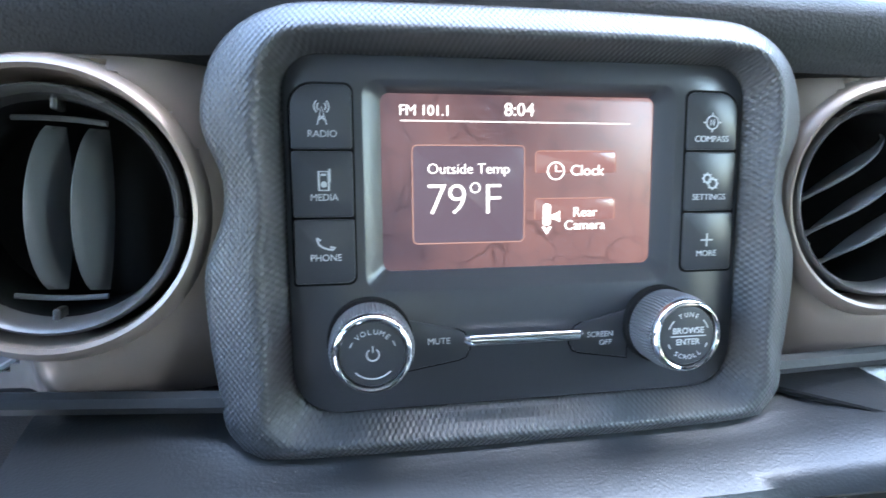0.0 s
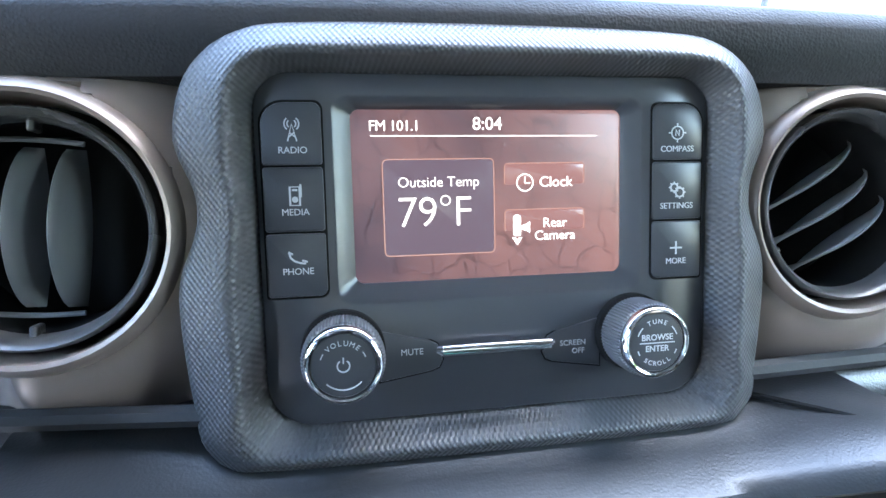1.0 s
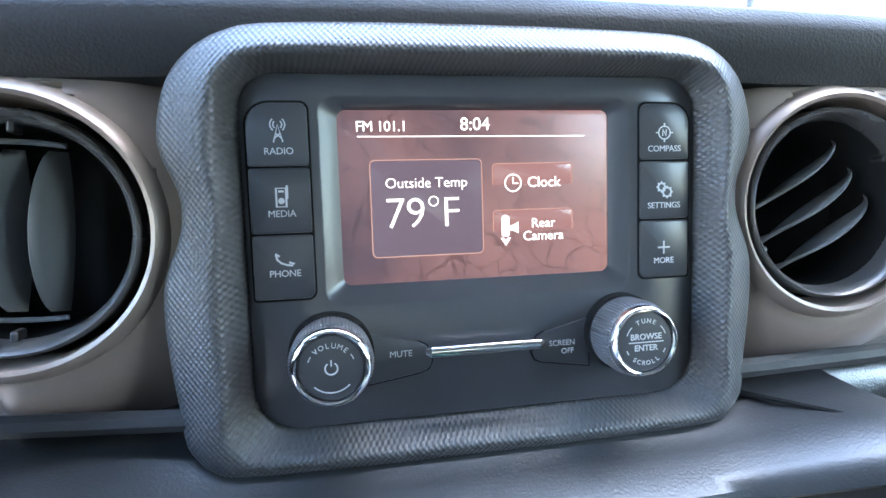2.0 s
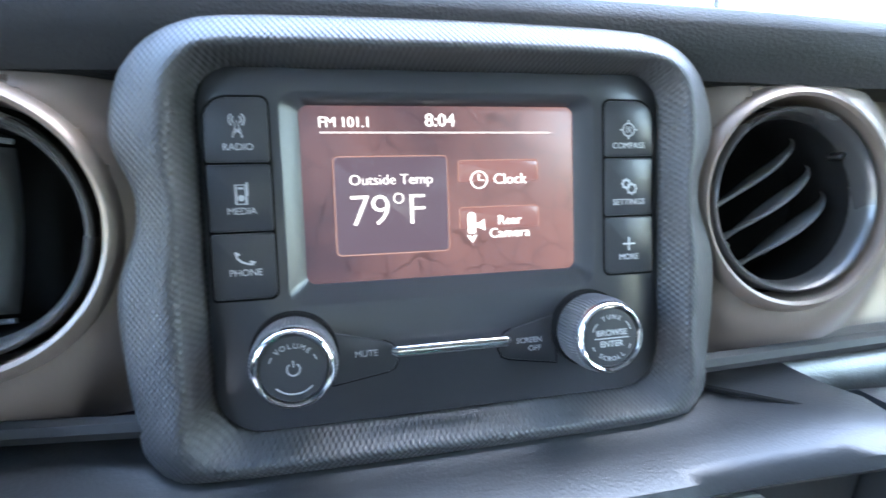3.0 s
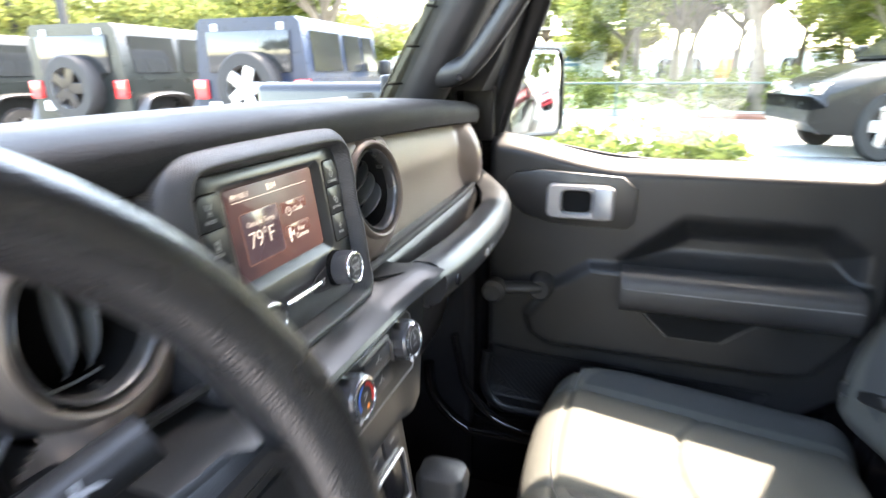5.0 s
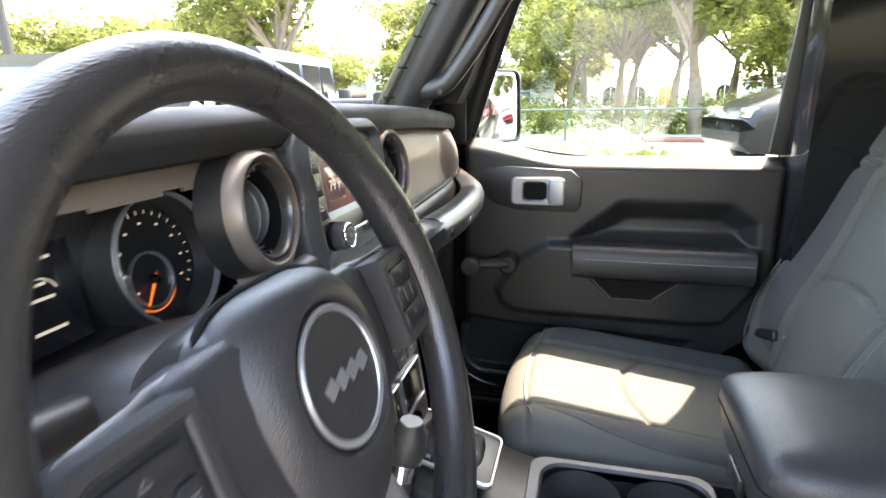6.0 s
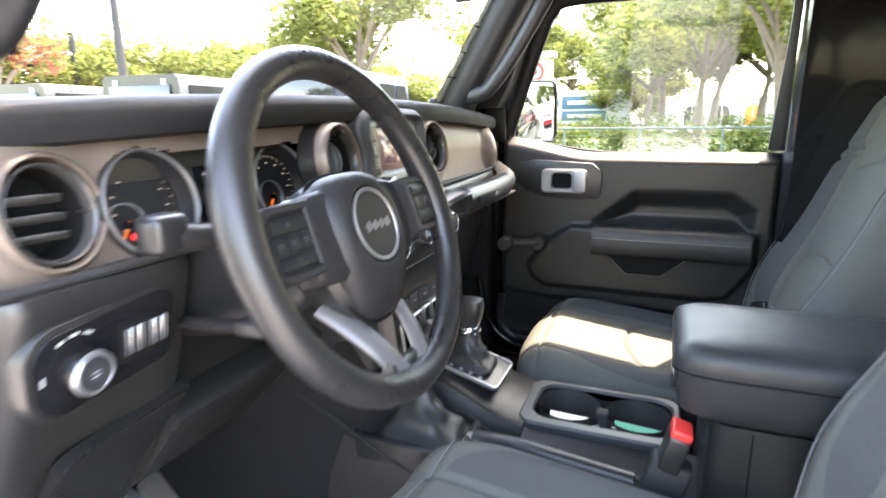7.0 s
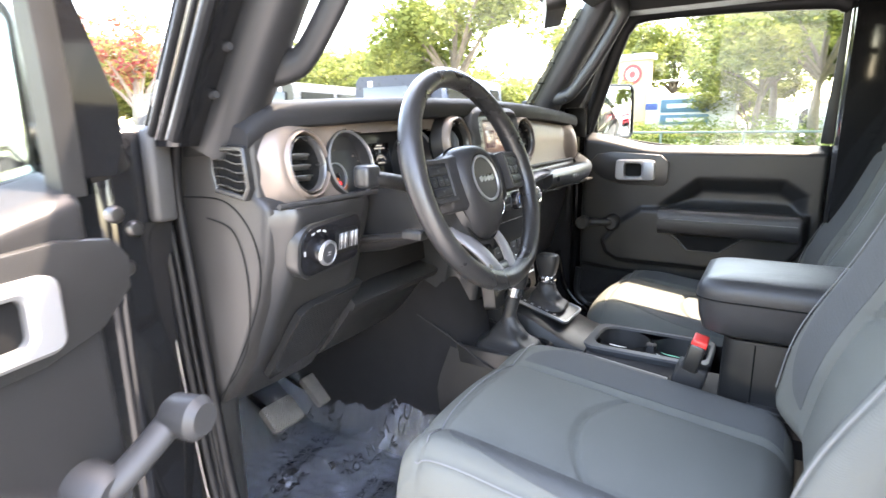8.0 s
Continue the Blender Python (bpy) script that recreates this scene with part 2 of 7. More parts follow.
def screen_material():
    """Lit display: dusky plum ground with fine dry-earth cracks under smooth cover glass; a pink reflection is painted
    in, warmer to the right.
    """
    m = bpy.data.materials.new("radio_display")
    m.use_nodes = True
    n, l = m.node_tree.nodes, m.node_tree.links
    b = n["Principled BSDF"]
    tc = n.new("ShaderNodeTexCoord")
    big = n.new("ShaderNodeTexNoise")
    big.inputs["Scale"].default_value = 22
    l.new(tc.outputs["Object"], big.inputs["Vector"])
    sep = n.new("ShaderNodeSeparateXYZ")
    l.new(tc.outputs["Object"], sep.inputs[0])
    side = n.new("ShaderNodeMapRange")
    side.inputs["From Min"].default_value = -0.06
    side.inputs["From Max"].default_value = 0.06
    l.new(sep.outputs["X"], side.inputs["Value"])
    both = n.new("ShaderNodeMath")
    both.operation = "MULTIPLY_ADD"
    both.inputs[1].default_value = 0.5
    l.new(side.outputs[0], both.inputs[0])
    l.new(big.outputs["Fac"], both.inputs[2])
    ramp = n.new("ShaderNodeValToRGB")
    ramp.color_ramp.elements[0].position = 0.4
    ramp.color_ramp.elements[0].color = (0.07, 0.047, 0.066, 1)
    ramp.color_ramp.elements[1].position = 1.0
    ramp.color_ramp.elements[1].color = (0.33, 0.165, 0.15, 1)
    l.new(both.outputs[0], ramp.inputs[0])
    vor = n.new("ShaderNodeTexVoronoi")
    vor.feature = "DISTANCE_TO_EDGE"
    vor.inputs["Scale"].default_value = 90
    warp = n.new("ShaderNodeVectorMath")
    warp.operation = "MULTIPLY_ADD"
    warp.inputs[1].default_value = (0.02, 0.02, 0)
    noise_fine = n.new("ShaderNodeTexNoise")
    noise_fine.inputs["Scale"].default_value = 60
    l.new(tc.outputs["Object"], noise_fine.inputs["Vector"])
    l.new(noise_fine.outputs["Color"], warp.inputs[0])
    l.new(tc.outputs["Object"], warp.inputs[2])
    l.new(warp.outputs[0], vor.inputs["Vector"])
    crack = n.new("ShaderNodeMapRange")
    crack.inputs["From Max"].default_value = 0.045
    crack.inputs["To Min"].default_value = 0.5
    l.new(vor.outputs["Distance"], crack.inputs["Value"])
    sc = n.new("ShaderNodeVectorMath")
    sc.operation = "SCALE"
    l.new(ramp.outputs["Color"], sc.inputs[0])
    l.new(crack.outputs[0], sc.inputs["Scale"])
    b.inputs["Base Color"].default_value = (0.01, 0.01, 0.012, 1)
    b.inputs["Roughness"].default_value = 0.38
    l.new(sc.outputs[0], b.inputs["Emission Color"])
    b.inputs["Emission Strength"].default_value = SCREEN_LIGHT
    return m


def lit(name, col, strength):
    m = bpy.data.materials.new(name)
    m.use_nodes = True
    b = m.node_tree.nodes["Principled BSDF"]
    b.inputs["Base Color"].default_value = (0.02, 0.02, 0.02, 1)
    b.inputs["Roughness"].default_value = 0.2
    b.inputs["Emission Color"].default_value = (*col, 1)
    b.inputs["Emission Strength"].default_value = strength
    return m


SCREEN_LIGHT = 0.0165
SCREEN = screen_material()
SCREENTEXT = lit("display_white", (1.0, 0.95, 0.92), 0.034)
SCREENLINE = lit("display_line", (0.8, 0.42, 0.33), 0.012)
SMALLTILE = lit("display_small_tile", (0.32, 0.15, 0.14), 0.0175)
SCREENTILE = lit("display_tile", (0.11, 0.075, 0.1), 0.022)
DIALPRINT = lit("dial_print", (0.9, 0.92, 0.95), 0.013)
DIALORANGE = lit("dial_orange", (1.0, 0.24, 0.05), 0.03)
TELLTALE = lit("red_tell_tale", (1.0, 0.04, 0.06), 0.05)


# ---- building helpers ----
def thing(name, label, category, m=None, group="", kind=""):
    ob = new(name)
    ob.empty_display_size = 0.05
    ob.matrix_basis = m if m is not None else Matrix.Identity(4)
    return tagged(ob, label, category, group, kind)


def finish(bm, name, mat, smooth=40):
    bmesh.ops.recalc_face_normals(bm, faces=bm.faces)
    me = bpy.data.meshes.new(name)
    bm.to_mesh(me)
    bm.free()
    for p in me.polygons:
        p.use_smooth = True
    me.set_sharp_from_angle(angle=radians(smooth))
    me.materials.append(mat)
    return me


def root(ob):
    while ob.parent:
        ob = ob.parent
    return ob


def part(name, bm, mat, parent, label="", world=False, smooth=40, m=None):
    """One mesh under a thing or a part. world: the bmesh is in world coordinates; m: a pose inside the thing."""
    if world:
        bm.transform(root(parent).matrix_basis.inverted())
    if m is not None:
        bm.transform(m)
    ob = new(name, finish(bm, name, mat, smooth))
    ob.parent = parent
    if label:
        ob["label"] = label
    return ob


def solo(name, bm, mat, label, category, kind="", group="", smooth=40):
    ob = new(name, finish(bm, name, mat, smooth))
    return tagged(ob, label, category, group, kind)


def loft(rings, closed=True, caps=True, bm=None):
    bm = bm or bmesh.new()
    vs = [[bm.verts.new(p) for p in r] for r in rings]
    n = len(rings[0])
    for a, b in zip(vs, vs[1:]):
        for i in range(n if closed else n - 1):
            j = (i + 1) % n
            bm.faces.new((a[i], a[j], b[j], b[i]))
    if caps and closed:
        bm.faces.new(vs[0])
        bm.faces.new(vs[-1])
    return bm


def rbox(x0, x1, y0, y1, z0, z1, r=0.005, seg=3, bm=None):
    own = bmesh.new()
    bmesh.ops.create_cube(own, size=1)
    for v in own.verts:
        v.co = Vector((x0 + (v.co.x + 0.5) * (x1 - x0), y0 + (v.co.y + 0.5) * (y1 - y0), z0 + (v.co.z + 0.5) * (z1 - z0)))
    if r:
        bmesh.ops.bevel(own, geom=list(own.edges), offset=r, segments=seg, profile=0.5, affect="EDGES", clamp_overlap=True)
    if bm is None:
        return own
    join(bm, own)
    return bm


def join(bm, other, m=None):
    if m is not None:
        other.transform(m)
    me = bpy.data.meshes.new("joined")
    other.to_mesh(me)
    other.free()
    bm.from_mesh(me)
    bpy.data.meshes.remove(me)
    return bm


def revolve(profile, n=48, caps=True):
    """Profile of (radius, height) about z."""
    return loft([[(r * math.cos(2 * math.pi * i / n), r * math.sin(2 * math.pi * i / n), z) for i in range(n)] for r, z in profile], caps=caps)


def offset(poly, d):
    """A closed outline moved inwards by d (counter-clockwise outline)."""
    out = []
    n = len(poly)
    for i in range(n):
        a, b, c = (Vector(poly[k % n][:2]) for k in (i - 1, i, i + 1))
        e1, e2 = (b - a).normalized(), (c - b).normalized()
        nn = Vector((-e1.y - e2.y, e1.x + e2.x))
        nn = nn.normalized() if nn.length > 1e-9 else Vector((-e1.y, e1.x))
        k = max(0.5, nn.dot(Vector((-e1.y, e1.x))))
        out.append((b.x + nn.x * d / k, b.y + nn.y * d / k))
    return out


def rrect(x0, x1, y0, y1, r, seg=6):
    """Rounded rectangle; r is one radius or four (bottom-left, bottom-right, top-right, top-left)."""
    rs = r if isinstance(r, (tuple, list)) else (r,) * 4
    pts = []
    for (cx, cy, a0), q in zip(((x0, y0, 180), (x1, y0, 270), (x1, y1, 0), (x0, y1, 90)), rs):
        ox = cx + (q if cx == x0 else -q)
        oy = cy + (q if cy == y0 else -q)
        for i in range(seg + 1):
            a = radians(a0 + 90 * i / seg)
            pts.append((ox + q * math.cos(a), oy + q * math.sin(a)))
    return pts


def plate(poly, z0, z1, chamfer=0.0006):
    r = [[(x, y, z0) for x, y in poly], [(x, y, z1 - chamfer) for x, y in poly], [(x, y, z1 - chamfer * 0.3) for x, y in offset(poly, chamfer * 0.3)], [(x, y, z1) for x, y in offset(poly, chamfer)]]
    return loft(r)


def frame_plate(outer, inner, z0, z1, b=0.0006):
    """A flat ring between two outlines with the same number of points."""
    rings = [[(x, y, z0) for x, y in outer], [(x, y, z1 - b) for x, y in outer], [(x, y, z1) for x, y in offset(outer, b)],
             [(x, y, z1) for x, y in offset(inner, -b)], [(x, y, z1 - b) for x, y in inner], [(x, y, z0) for x, y in inner]]
    bm = bmesh.new()
    loft(rings + [rings[0]], caps=False, bm=bm)
    bmesh.ops.remove_doubles(bm, verts=bm.verts, dist=1e-6)
    return bm


def smooth_path(pts, n=8, closed=False):
    """Catmull-Rom through points."""
    p = [Vector(q) for q in pts]
    k = len(p)
    out = []
    for i in range(k if closed else k - 1):
        a, b, c, d = (p[(i + j) % k] if closed else p[min(max(i + j, 0), k - 1)] for j in (-1, 0, 1, 2))
        for s in range(n):
            t = s / n
            out.append(0.5 * (2 * b + (c - a) * t + (2 * a - 5 * b + 4 * c - d) * t * t + (3 * b - a - 3 * c + d) * t ** 3))
    if not closed:
        out.append(p[-1])
    return out


def tube(pts, r, n=12, closed=False, flat=1.0, up=None):
    """A round or flattened bar along points; r may be a list."""
    p = [Vector(q) for q in pts]
    k = len(p)
    rings = []
    side = None
    for i in range(k):
        a = p[(i - 1) % k] if closed or i else p[0]
        c = p[(i + 1) % k] if closed or i < k - 1 else p[-1]
        t = (c - a).normalized()
        ref = Vector(up) if up else (side if side else (Vector((0, 0, 1)) if abs(t.z) < 0.9 else Vector((0, 1, 0))))
        nrm = (ref - t * ref.dot(t)).normalized()
        side = nrm
        bn = t.cross(nrm)
        rad = r[i] if isinstance(r, (list, tuple)) else r
        rings.append([p[i] + rad * (math.cos(2 * math.pi * j / n) * nrm * flat + math.sin(2 * math.pi * j / n) * bn) for j in range(n)])
    if closed:
        return loft(rings + [rings[0]], caps=False)
    return loft(rings)


def ribbon(lines, w, z=0.0, h=0.0002, bm=None):
    """Thin raised print along flat polylines."""
    bm = bm or bmesh.new()
    for line in lines:
        pts = [Vector((a, b)) for a, b in line]
        shut = (pts[0] - pts[-1]).length < 1e-7 and len(pts) > 2
        if shut:
            pts = pts[:-1]
        k = len(pts)
        rows = []
        for i in range(k):
            a = pts[(i - 1) % k] if shut or i else pts[0]
            c = pts[(i + 1) % k] if shut or i < k - 1 else pts[-1]
            t = (c - a).normalized()
            o = Vector((-t.y, t.x)) * w / 2
            q = pts[i]
            rows.append([(q.x + o.x, q.y + o.y, z), (q.x + o.x, q.y + o.y, z + h), (q.x - o.x, q.y - o.y, z + h), (q.x - o.x, q.y - o.y, z)])
        loft(rows + ([rows[0]] if shut else []), caps=not shut, bm=bm)
    return bm


def arc(cx, cy, r, a0, a1, n=16):
    return [(cx + r * math.cos(radians(a0 + (a1 - a0) * i / n)), cy + r * math.sin(radians(a0 + (a1 - a0) * i / n))) for i in range(n + 1)]


def letters(body, size, x, y, z, mat, parent, align="CENTER", turn=0.0, m=None, spacing=1.0, h=0.00012, bold=0.0, name="lettering"):
    cu = bpy.data.curves.new("text", "FONT")
    cu.body = body
    cu.size = size
    cu.align_x = align
    cu.align_y = "CENTER"
    cu.extrude = h
    cu.offset = bold
    cu.space_character = spacing
    cu.resolution_u = 3
    tmp = new("text", cu)
    bpy.context.view_layer.update()
    me = bpy.data.meshes.new_from_object(tmp.evaluated_get(bpy.context.evaluated_depsgraph_get()))
    bpy.data.objects.remove(tmp)
    mm = Matrix.Translation((x, y, z)) @ pose(0, 0, 0, 0, 0, turn)
    me.transform((m @ mm) if m is not None else mm)
    me.materials.clear()
    me.materials.append(mat)
    ob = new(name, me)
    ob.parent = parent
    return ob


def arc_letters(body, size, cx, cy, r, mid, step, z, mat, parent, inward=False):
    """Words bent round a circle, one mesh."""
    bm = bmesh.new()
    for i, ch in enumerate(body):
        k = i - (len(body) - 1) / 2
        a = mid - k * step if not inward else mid + k * step
        tmp = letters(ch, size, cx + r * math.cos(radians(a)), cy + r * math.sin(radians(a)), z, mat, parent, turn=a - 90 if not inward else a + 90)
        bm.from_mesh(tmp.data)
        bpy.data.objects.remove(tmp)
    ob = part("lettering", bm, mat, parent)
    return ob


def heightfield(fx, nu, nv, skirt=None):
    """A surface from fx(u, v) with u, v in -1..1; skirt(point) gives the foot of each border point."""
    bm = bmesh.new()
    g = [[bm.verts.new(fx(-1 + 2 * i / nu, -1 + 2 * j / nv)) for i in range(nu + 1)] for j in range(nv + 1)]
    for j in range(nv):
        for i in range(nu):
            bm.faces.new((g[j][i], g[j][i + 1], g[j + 1][i + 1], g[j + 1][i]))
    if skirt:
        border = [g[0][i] for i in range(nu)] + [g[j][nu] for j in range(nv)] + [g[nv][i] for i in range(nu, 0, -1)] + [g[j][0] for j in range(nv, 0, -1)]
        low = [bm.verts.new(skirt(v.co)) for v in border]
        k = len(border)
        for i in range(k):
            bm.faces.new((border[i], low[i], low[(i + 1) % k], border[(i + 1) % k]))
        bm.faces.new(low)
    return bm


def smoothstep(a, b, x):
    t = min(1.0, max(0.0, (x - a) / (b - a)))
    return t * t * (3 - 2 * t)


# ---- dashboard ----
def fy(x):
    return 0.022 + (0.06 if x < 0 else 0.011) * (x / 0.6) ** 2 + 0.03 * smoothstep(0.672, 0.705, x)


def drop(x):
    return -0.02 * (x / 0.6) ** 2 - 0.03 * max(0.0, (-x - 0.585) / 0.06) ** 2 - 0.022 * max(0.0, (x - 0.66) / 0.045) ** 2


def spread(a, b, n):
    return [a + (b - a) * i / n for i in range(n + 1)]


dashboard = thing("dashboard", "black soft-topped dashboard with a warm grey satin fascia", "dashboard", pose(0, 0.1, 0.8))
PAD = [(0.2, 1.325), (0.17, 1.343), (0.12, 1.3515), (0.07, 1.3525), (0.03, 1.3505), (0.012, 1.3455), (0.005, 1.338), (0.004, 1.326), (0.009, 1.314), (0.02, 1.31), (0.06, 1.31), (0.2, 1.305)]
part("top_pad", loft([[(x, y + (fy(x) - 0.022) * (1 if y < 0.1 else 0.3), z + drop(x)) for y, z in PAD] for x in [-0.645, -0.642, -0.636, -0.626, -0.612] + spread(-0.595, 0.65, 36) + [0.665, 0.678, 0.688, 0.696, 0.702]]), SOFT, dashboard, "soft black grained top pad", world=True)

VENTS = [(-0.172, -0.004, 1.259, 4), (0.172, -0.004, 1.259, -4), (-0.549, 0.052, 1.239, 8), (0.662, 0.038, 1.24, 38)]
GAUGES = [(-0.447, 0.055, 1.233), (-0.243, 0.05, 1.231)]


def fascia_point(x, z):
    t = (z - 1.25) / 0.07
    p = Vector((x, fy(x) + (0.022 * t * t if t > 0 else -0.009 * t * t), z + drop(x) * (0.5 + 0.5 * t)))
    # the panel swells out to meet the ring of each vent
    for vx, vy, vz, yaw in VENTS:
        r = math.hypot(p.x - vx, p.z - vz)
        w = smoothstep(0.1, 0.052, r) * smoothstep(1.324, 1.306, p.z)
        if vx == -0.172:
            w *= smoothstep(-0.2, -0.176, x)
        if w > 0:
            n = pose(0, 0, 0, 81.5, 0, yaw).to_3x3() @ Vector((0, 0, 1))
            p.y += w * (vy + 0.006 - ((p.x - vx) * n.x + (p.z - vz) * n.z) / n.y - p.y)
    return p


def in_cluster(x, z):
    return (GAUGES[0][0] < x < GAUGES[1][0] and 1.178 < z < 1.284) or any((x - gx) ** 2 + (z - gz) ** 2 < 0.056 ** 2 for gx, _, gz in GAUGES)


fb = bmesh.new()
xs, zs = spread(-0.628, 0.698, 320), spread(1.182, 1.326, 44)
grid = {}
for i, x in enumerate(xs):
    for j, z in enumerate(zs):
        grid[i, j] = fb.verts.new(fascia_point(x, z))
for i in range(len(xs) - 1):
    for j in range(len(zs) - 1):
        c = (grid[i, j].co + grid[i + 1, j + 1].co) / 2
        if in_cluster(c.x, c.z) or any((c.x - vx) ** 2 + (c.z - vz) ** 2 < 0.0515 ** 2 for vx, _, vz, _ in VENTS):
            continue
        fb.faces.new((grid[i, j], grid[i + 1, j], grid[i + 1, j + 1], grid[i, j + 1]))
bmesh.ops.delete(fb, geom=[v for v in fb.verts if not v.link_faces], context="VERTS")
bmesh.ops.solidify(fb, geom=list(fb.faces), thickness=-0.003)
part("fascia_panel", fb, FASCIA, dashboard, "warm grey satin fascia panel", world=True)
# near-black box behind the fascia, painted shade for its openings
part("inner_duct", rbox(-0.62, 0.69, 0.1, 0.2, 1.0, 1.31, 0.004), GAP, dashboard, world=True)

# lower dash: driver's knee panel, column bay, centre roll, passenger side
KNEE = [(0.085, 1.186), (0.045, 1.184), (0.028, 1.178), (0.024, 1.168), (0.028, 1.15), (0.05, 1.075), (0.072, 1.03), (0.115, 0.95), (0.165, 0.885), (0.232, 0.812), (0.26, 0.815), (0.27, 0.95), (0.24, 1.18)]
KNEE_R = [(0.085, 1.186), (0.045, 1.184), (0.03, 1.178), (0.026, 1.168), (0.03, 1.15), (0.052, 1.075), (0.066, 1.03), (0.092, 0.975), (0.13, 0.91), (0.19, 0.835), (0.26, 0.835), (0.27, 0.95), (0.24, 1.18)]


def mixed(a, b, t):
    return [(p[0] + (q[0] - p[0]) * t, p[1] + (q[1] - p[1]) * t) for p, q in zip(a, b)]


part("knee_panel", loft([[(x, y + 0.03 * smoothstep(-0.6, -0.64, x) + 0.006 * smoothstep(-0.46, -0.43, x), z) for y, z in mixed(KNEE, KNEE_R, smoothstep(-0.6, -0.45, x))] for x in spread(-0.637, -0.432, 24)]), PLASTIC, dashboard, "black moulded knee panel", world=True)
BAY = [(0.06, 1.186), (0.06, 1.17), (0.09, 1.1), (0.13, 1.0), (0.125, 0.985), (0.09, 0.982), (0.085, 0.97), (0.1, 0.945), (0.16, 0.87), (0.24, 0.82), (0.26, 0.9), (0.26, 1.18)]
# bay takes the darker trim to stand in for shade under the column
part("column_bay", loft([[(x, y + 0.02 * smoothstep(-0.25, -0.12, x), z) for y, z in BAY] for x in spread(-0.43, -0.12, 12)]), PILLAR, dashboard, "black lower dash under the steering column", world=True)
part("bay_ledge", loft([[(x, y, z) for y, z in ((0.132, 1.0), (0.082, 0.984), (0.074, 0.974), (0.08, 0.962), (0.1, 0.965), (0.13, 0.98))] for x in spread(-0.434, -0.13, 6)]), PILLAR, dashboard, world=True)
ROLL = [(0.06, 1.18), (0.0, 1.178), (-0.012, 1.173), (-0.022, 1.166), (-0.036, 1.1635), (-0.05, 1.161), (-0.058, 1.1585), (-0.0605, 1.1545), (-0.0575, 1.151), (-0.0485, 1.147), (-0.0505, 1.09), (-0.056, 1.045), (-0.052, 1.03), (-0.03, 1.02), (0.0, 0.9), (0.1, 0.9), (0.12, 1.15)]


def roll_out(x):
    return -0.022 * smoothstep(0.085, 0.172, x) - 0.012 * smoothstep(-0.1, -0.2, x)


part("centre_roll", loft([[(x * (1 - 0.32 * smoothstep(1.15, 1.0, z) * smoothstep(0.05, 0.17, abs(x))), y + 0.075 * smoothstep(-0.1, -0.19, x) ** 2 * smoothstep(1.158, 1.13, z) + roll_out(x) * min(1, max(0, (-0.012 - y) / 0.04)) * (0.35 + 0.65 * smoothstep(1.1475, 1.1515, z)), z + (0.008 if x < 0 else 0.017) * smoothstep(0.08, 0.17, abs(x)) * smoothstep(1.11, 1.155, z) * smoothstep(0.0, -0.035, y)) for y, z in ROLL] for x in spread(-0.19, 0.172, 36)]), ROLLSKIN, dashboard, "black satin roll over the climate controls", world=True)
part("roll_seam", tube(smooth_path([(-0.63, 0.038, 1.183), (-0.45, 0.03, 1.184), (-0.3, 0.012, 1.185), (-0.115, -0.012, 1.186)], 6), 0.0045, 8), RUBBER, dashboard, world=True)
part("roll_seam", tube(smooth_path([(0.115, -0.014, 1.186), (0.3, -0.007, 1.186), (0.5, 0.002, 1.185), (0.67, 0.018, 1.184)], 6), 0.0045, 8), RUBBER, dashboard, world=True)
GLOVE = [(0.06, 1.188), (0.02, 1.186), (-0.002, 1.182), (-0.012, 1.17), (-0.012, 1.15), (-0.014, 1.135), (-0.005, 1.125), (0.015, 1.1), (0.035, 1.0), (0.07, 0.88), (0.13, 0.86), (0.14, 1.15)]
part("glove_box", loft([[(x, y + 0.018 * ((x - 0.17) / 0.5) ** 2, z) for y, z in GLOVE] for x in spread(0.172, 0.665, 24)]), PLASTIC, dashboard, "black glove box lid under a storage slot", world=True)
# grab bar over the slot
bar_path = smooth_path([(0.1745, -0.0555, 1.159), (0.22, -0.061, 1.16), (0.3, -0.066, 1.16), (0.4, -0.065, 1.16), (0.5, -0.054, 1.159), (0.58, -0.034, 1.162), (0.63, -0.004, 1.171), (0.656, 0.034, 1.192)], 8)
grab = thing("dash_grab_bar", "black moulded grab bar over the passenger storage slot", "grab handle", pose(0.4, -0.08, 1.14))
part("bar", loft([[p + a * Vector((t.y, -t.x, 0)).normalized() + Vector((0, 0, b)) for a, b in ((-0.022, 0.016), (-0.012, 0.0215), (0.006, 0.0225), (0.016, 0.0195), (0.0235, 0.0125), (0.027, 0.003), (0.0255, -0.01), (0.018, -0.023), (0.008, -0.029), (-0.008, -0.026), (-0.02, -0.008))] for p, t in zip(bar_path, [bar_path[min(i + 1, len(bar_path) - 1)] - bar_path[max(i - 1, 0)] for i in range(len(bar_path))])]), ROLLSKIN, grab, world=True)
part("parting_seam", tube(smooth_path([(0.118, -0.012, 1.1745), (0.135, -0.03, 1.1755), (0.155, -0.052, 1.1765), (0.173, -0.07, 1.1765)], 6), 0.0014, 6), GAP, grab, world=True)
part("screw_cover", tube([(0.2, -0.08, 1.155), (0.2, -0.0872, 1.155)], 0.007, 12), GLOSS, grab, world=True)
for k in range(6):
    x = 0.3 + k * 0.02
    part("moulded_letter", rbox(x, x + 0.009, -0.094 + 0.0006 * k, -0.088 + 0.0006 * k, 1.151, 1.16, 0.0008, 1), SILVER, grab, world=True)
part("slot_floor", rbox(0.19, 0.62, -0.055, 0.03, 1.118, 1.124, 0.001, 1), RUBBER, dashboard, world=True)

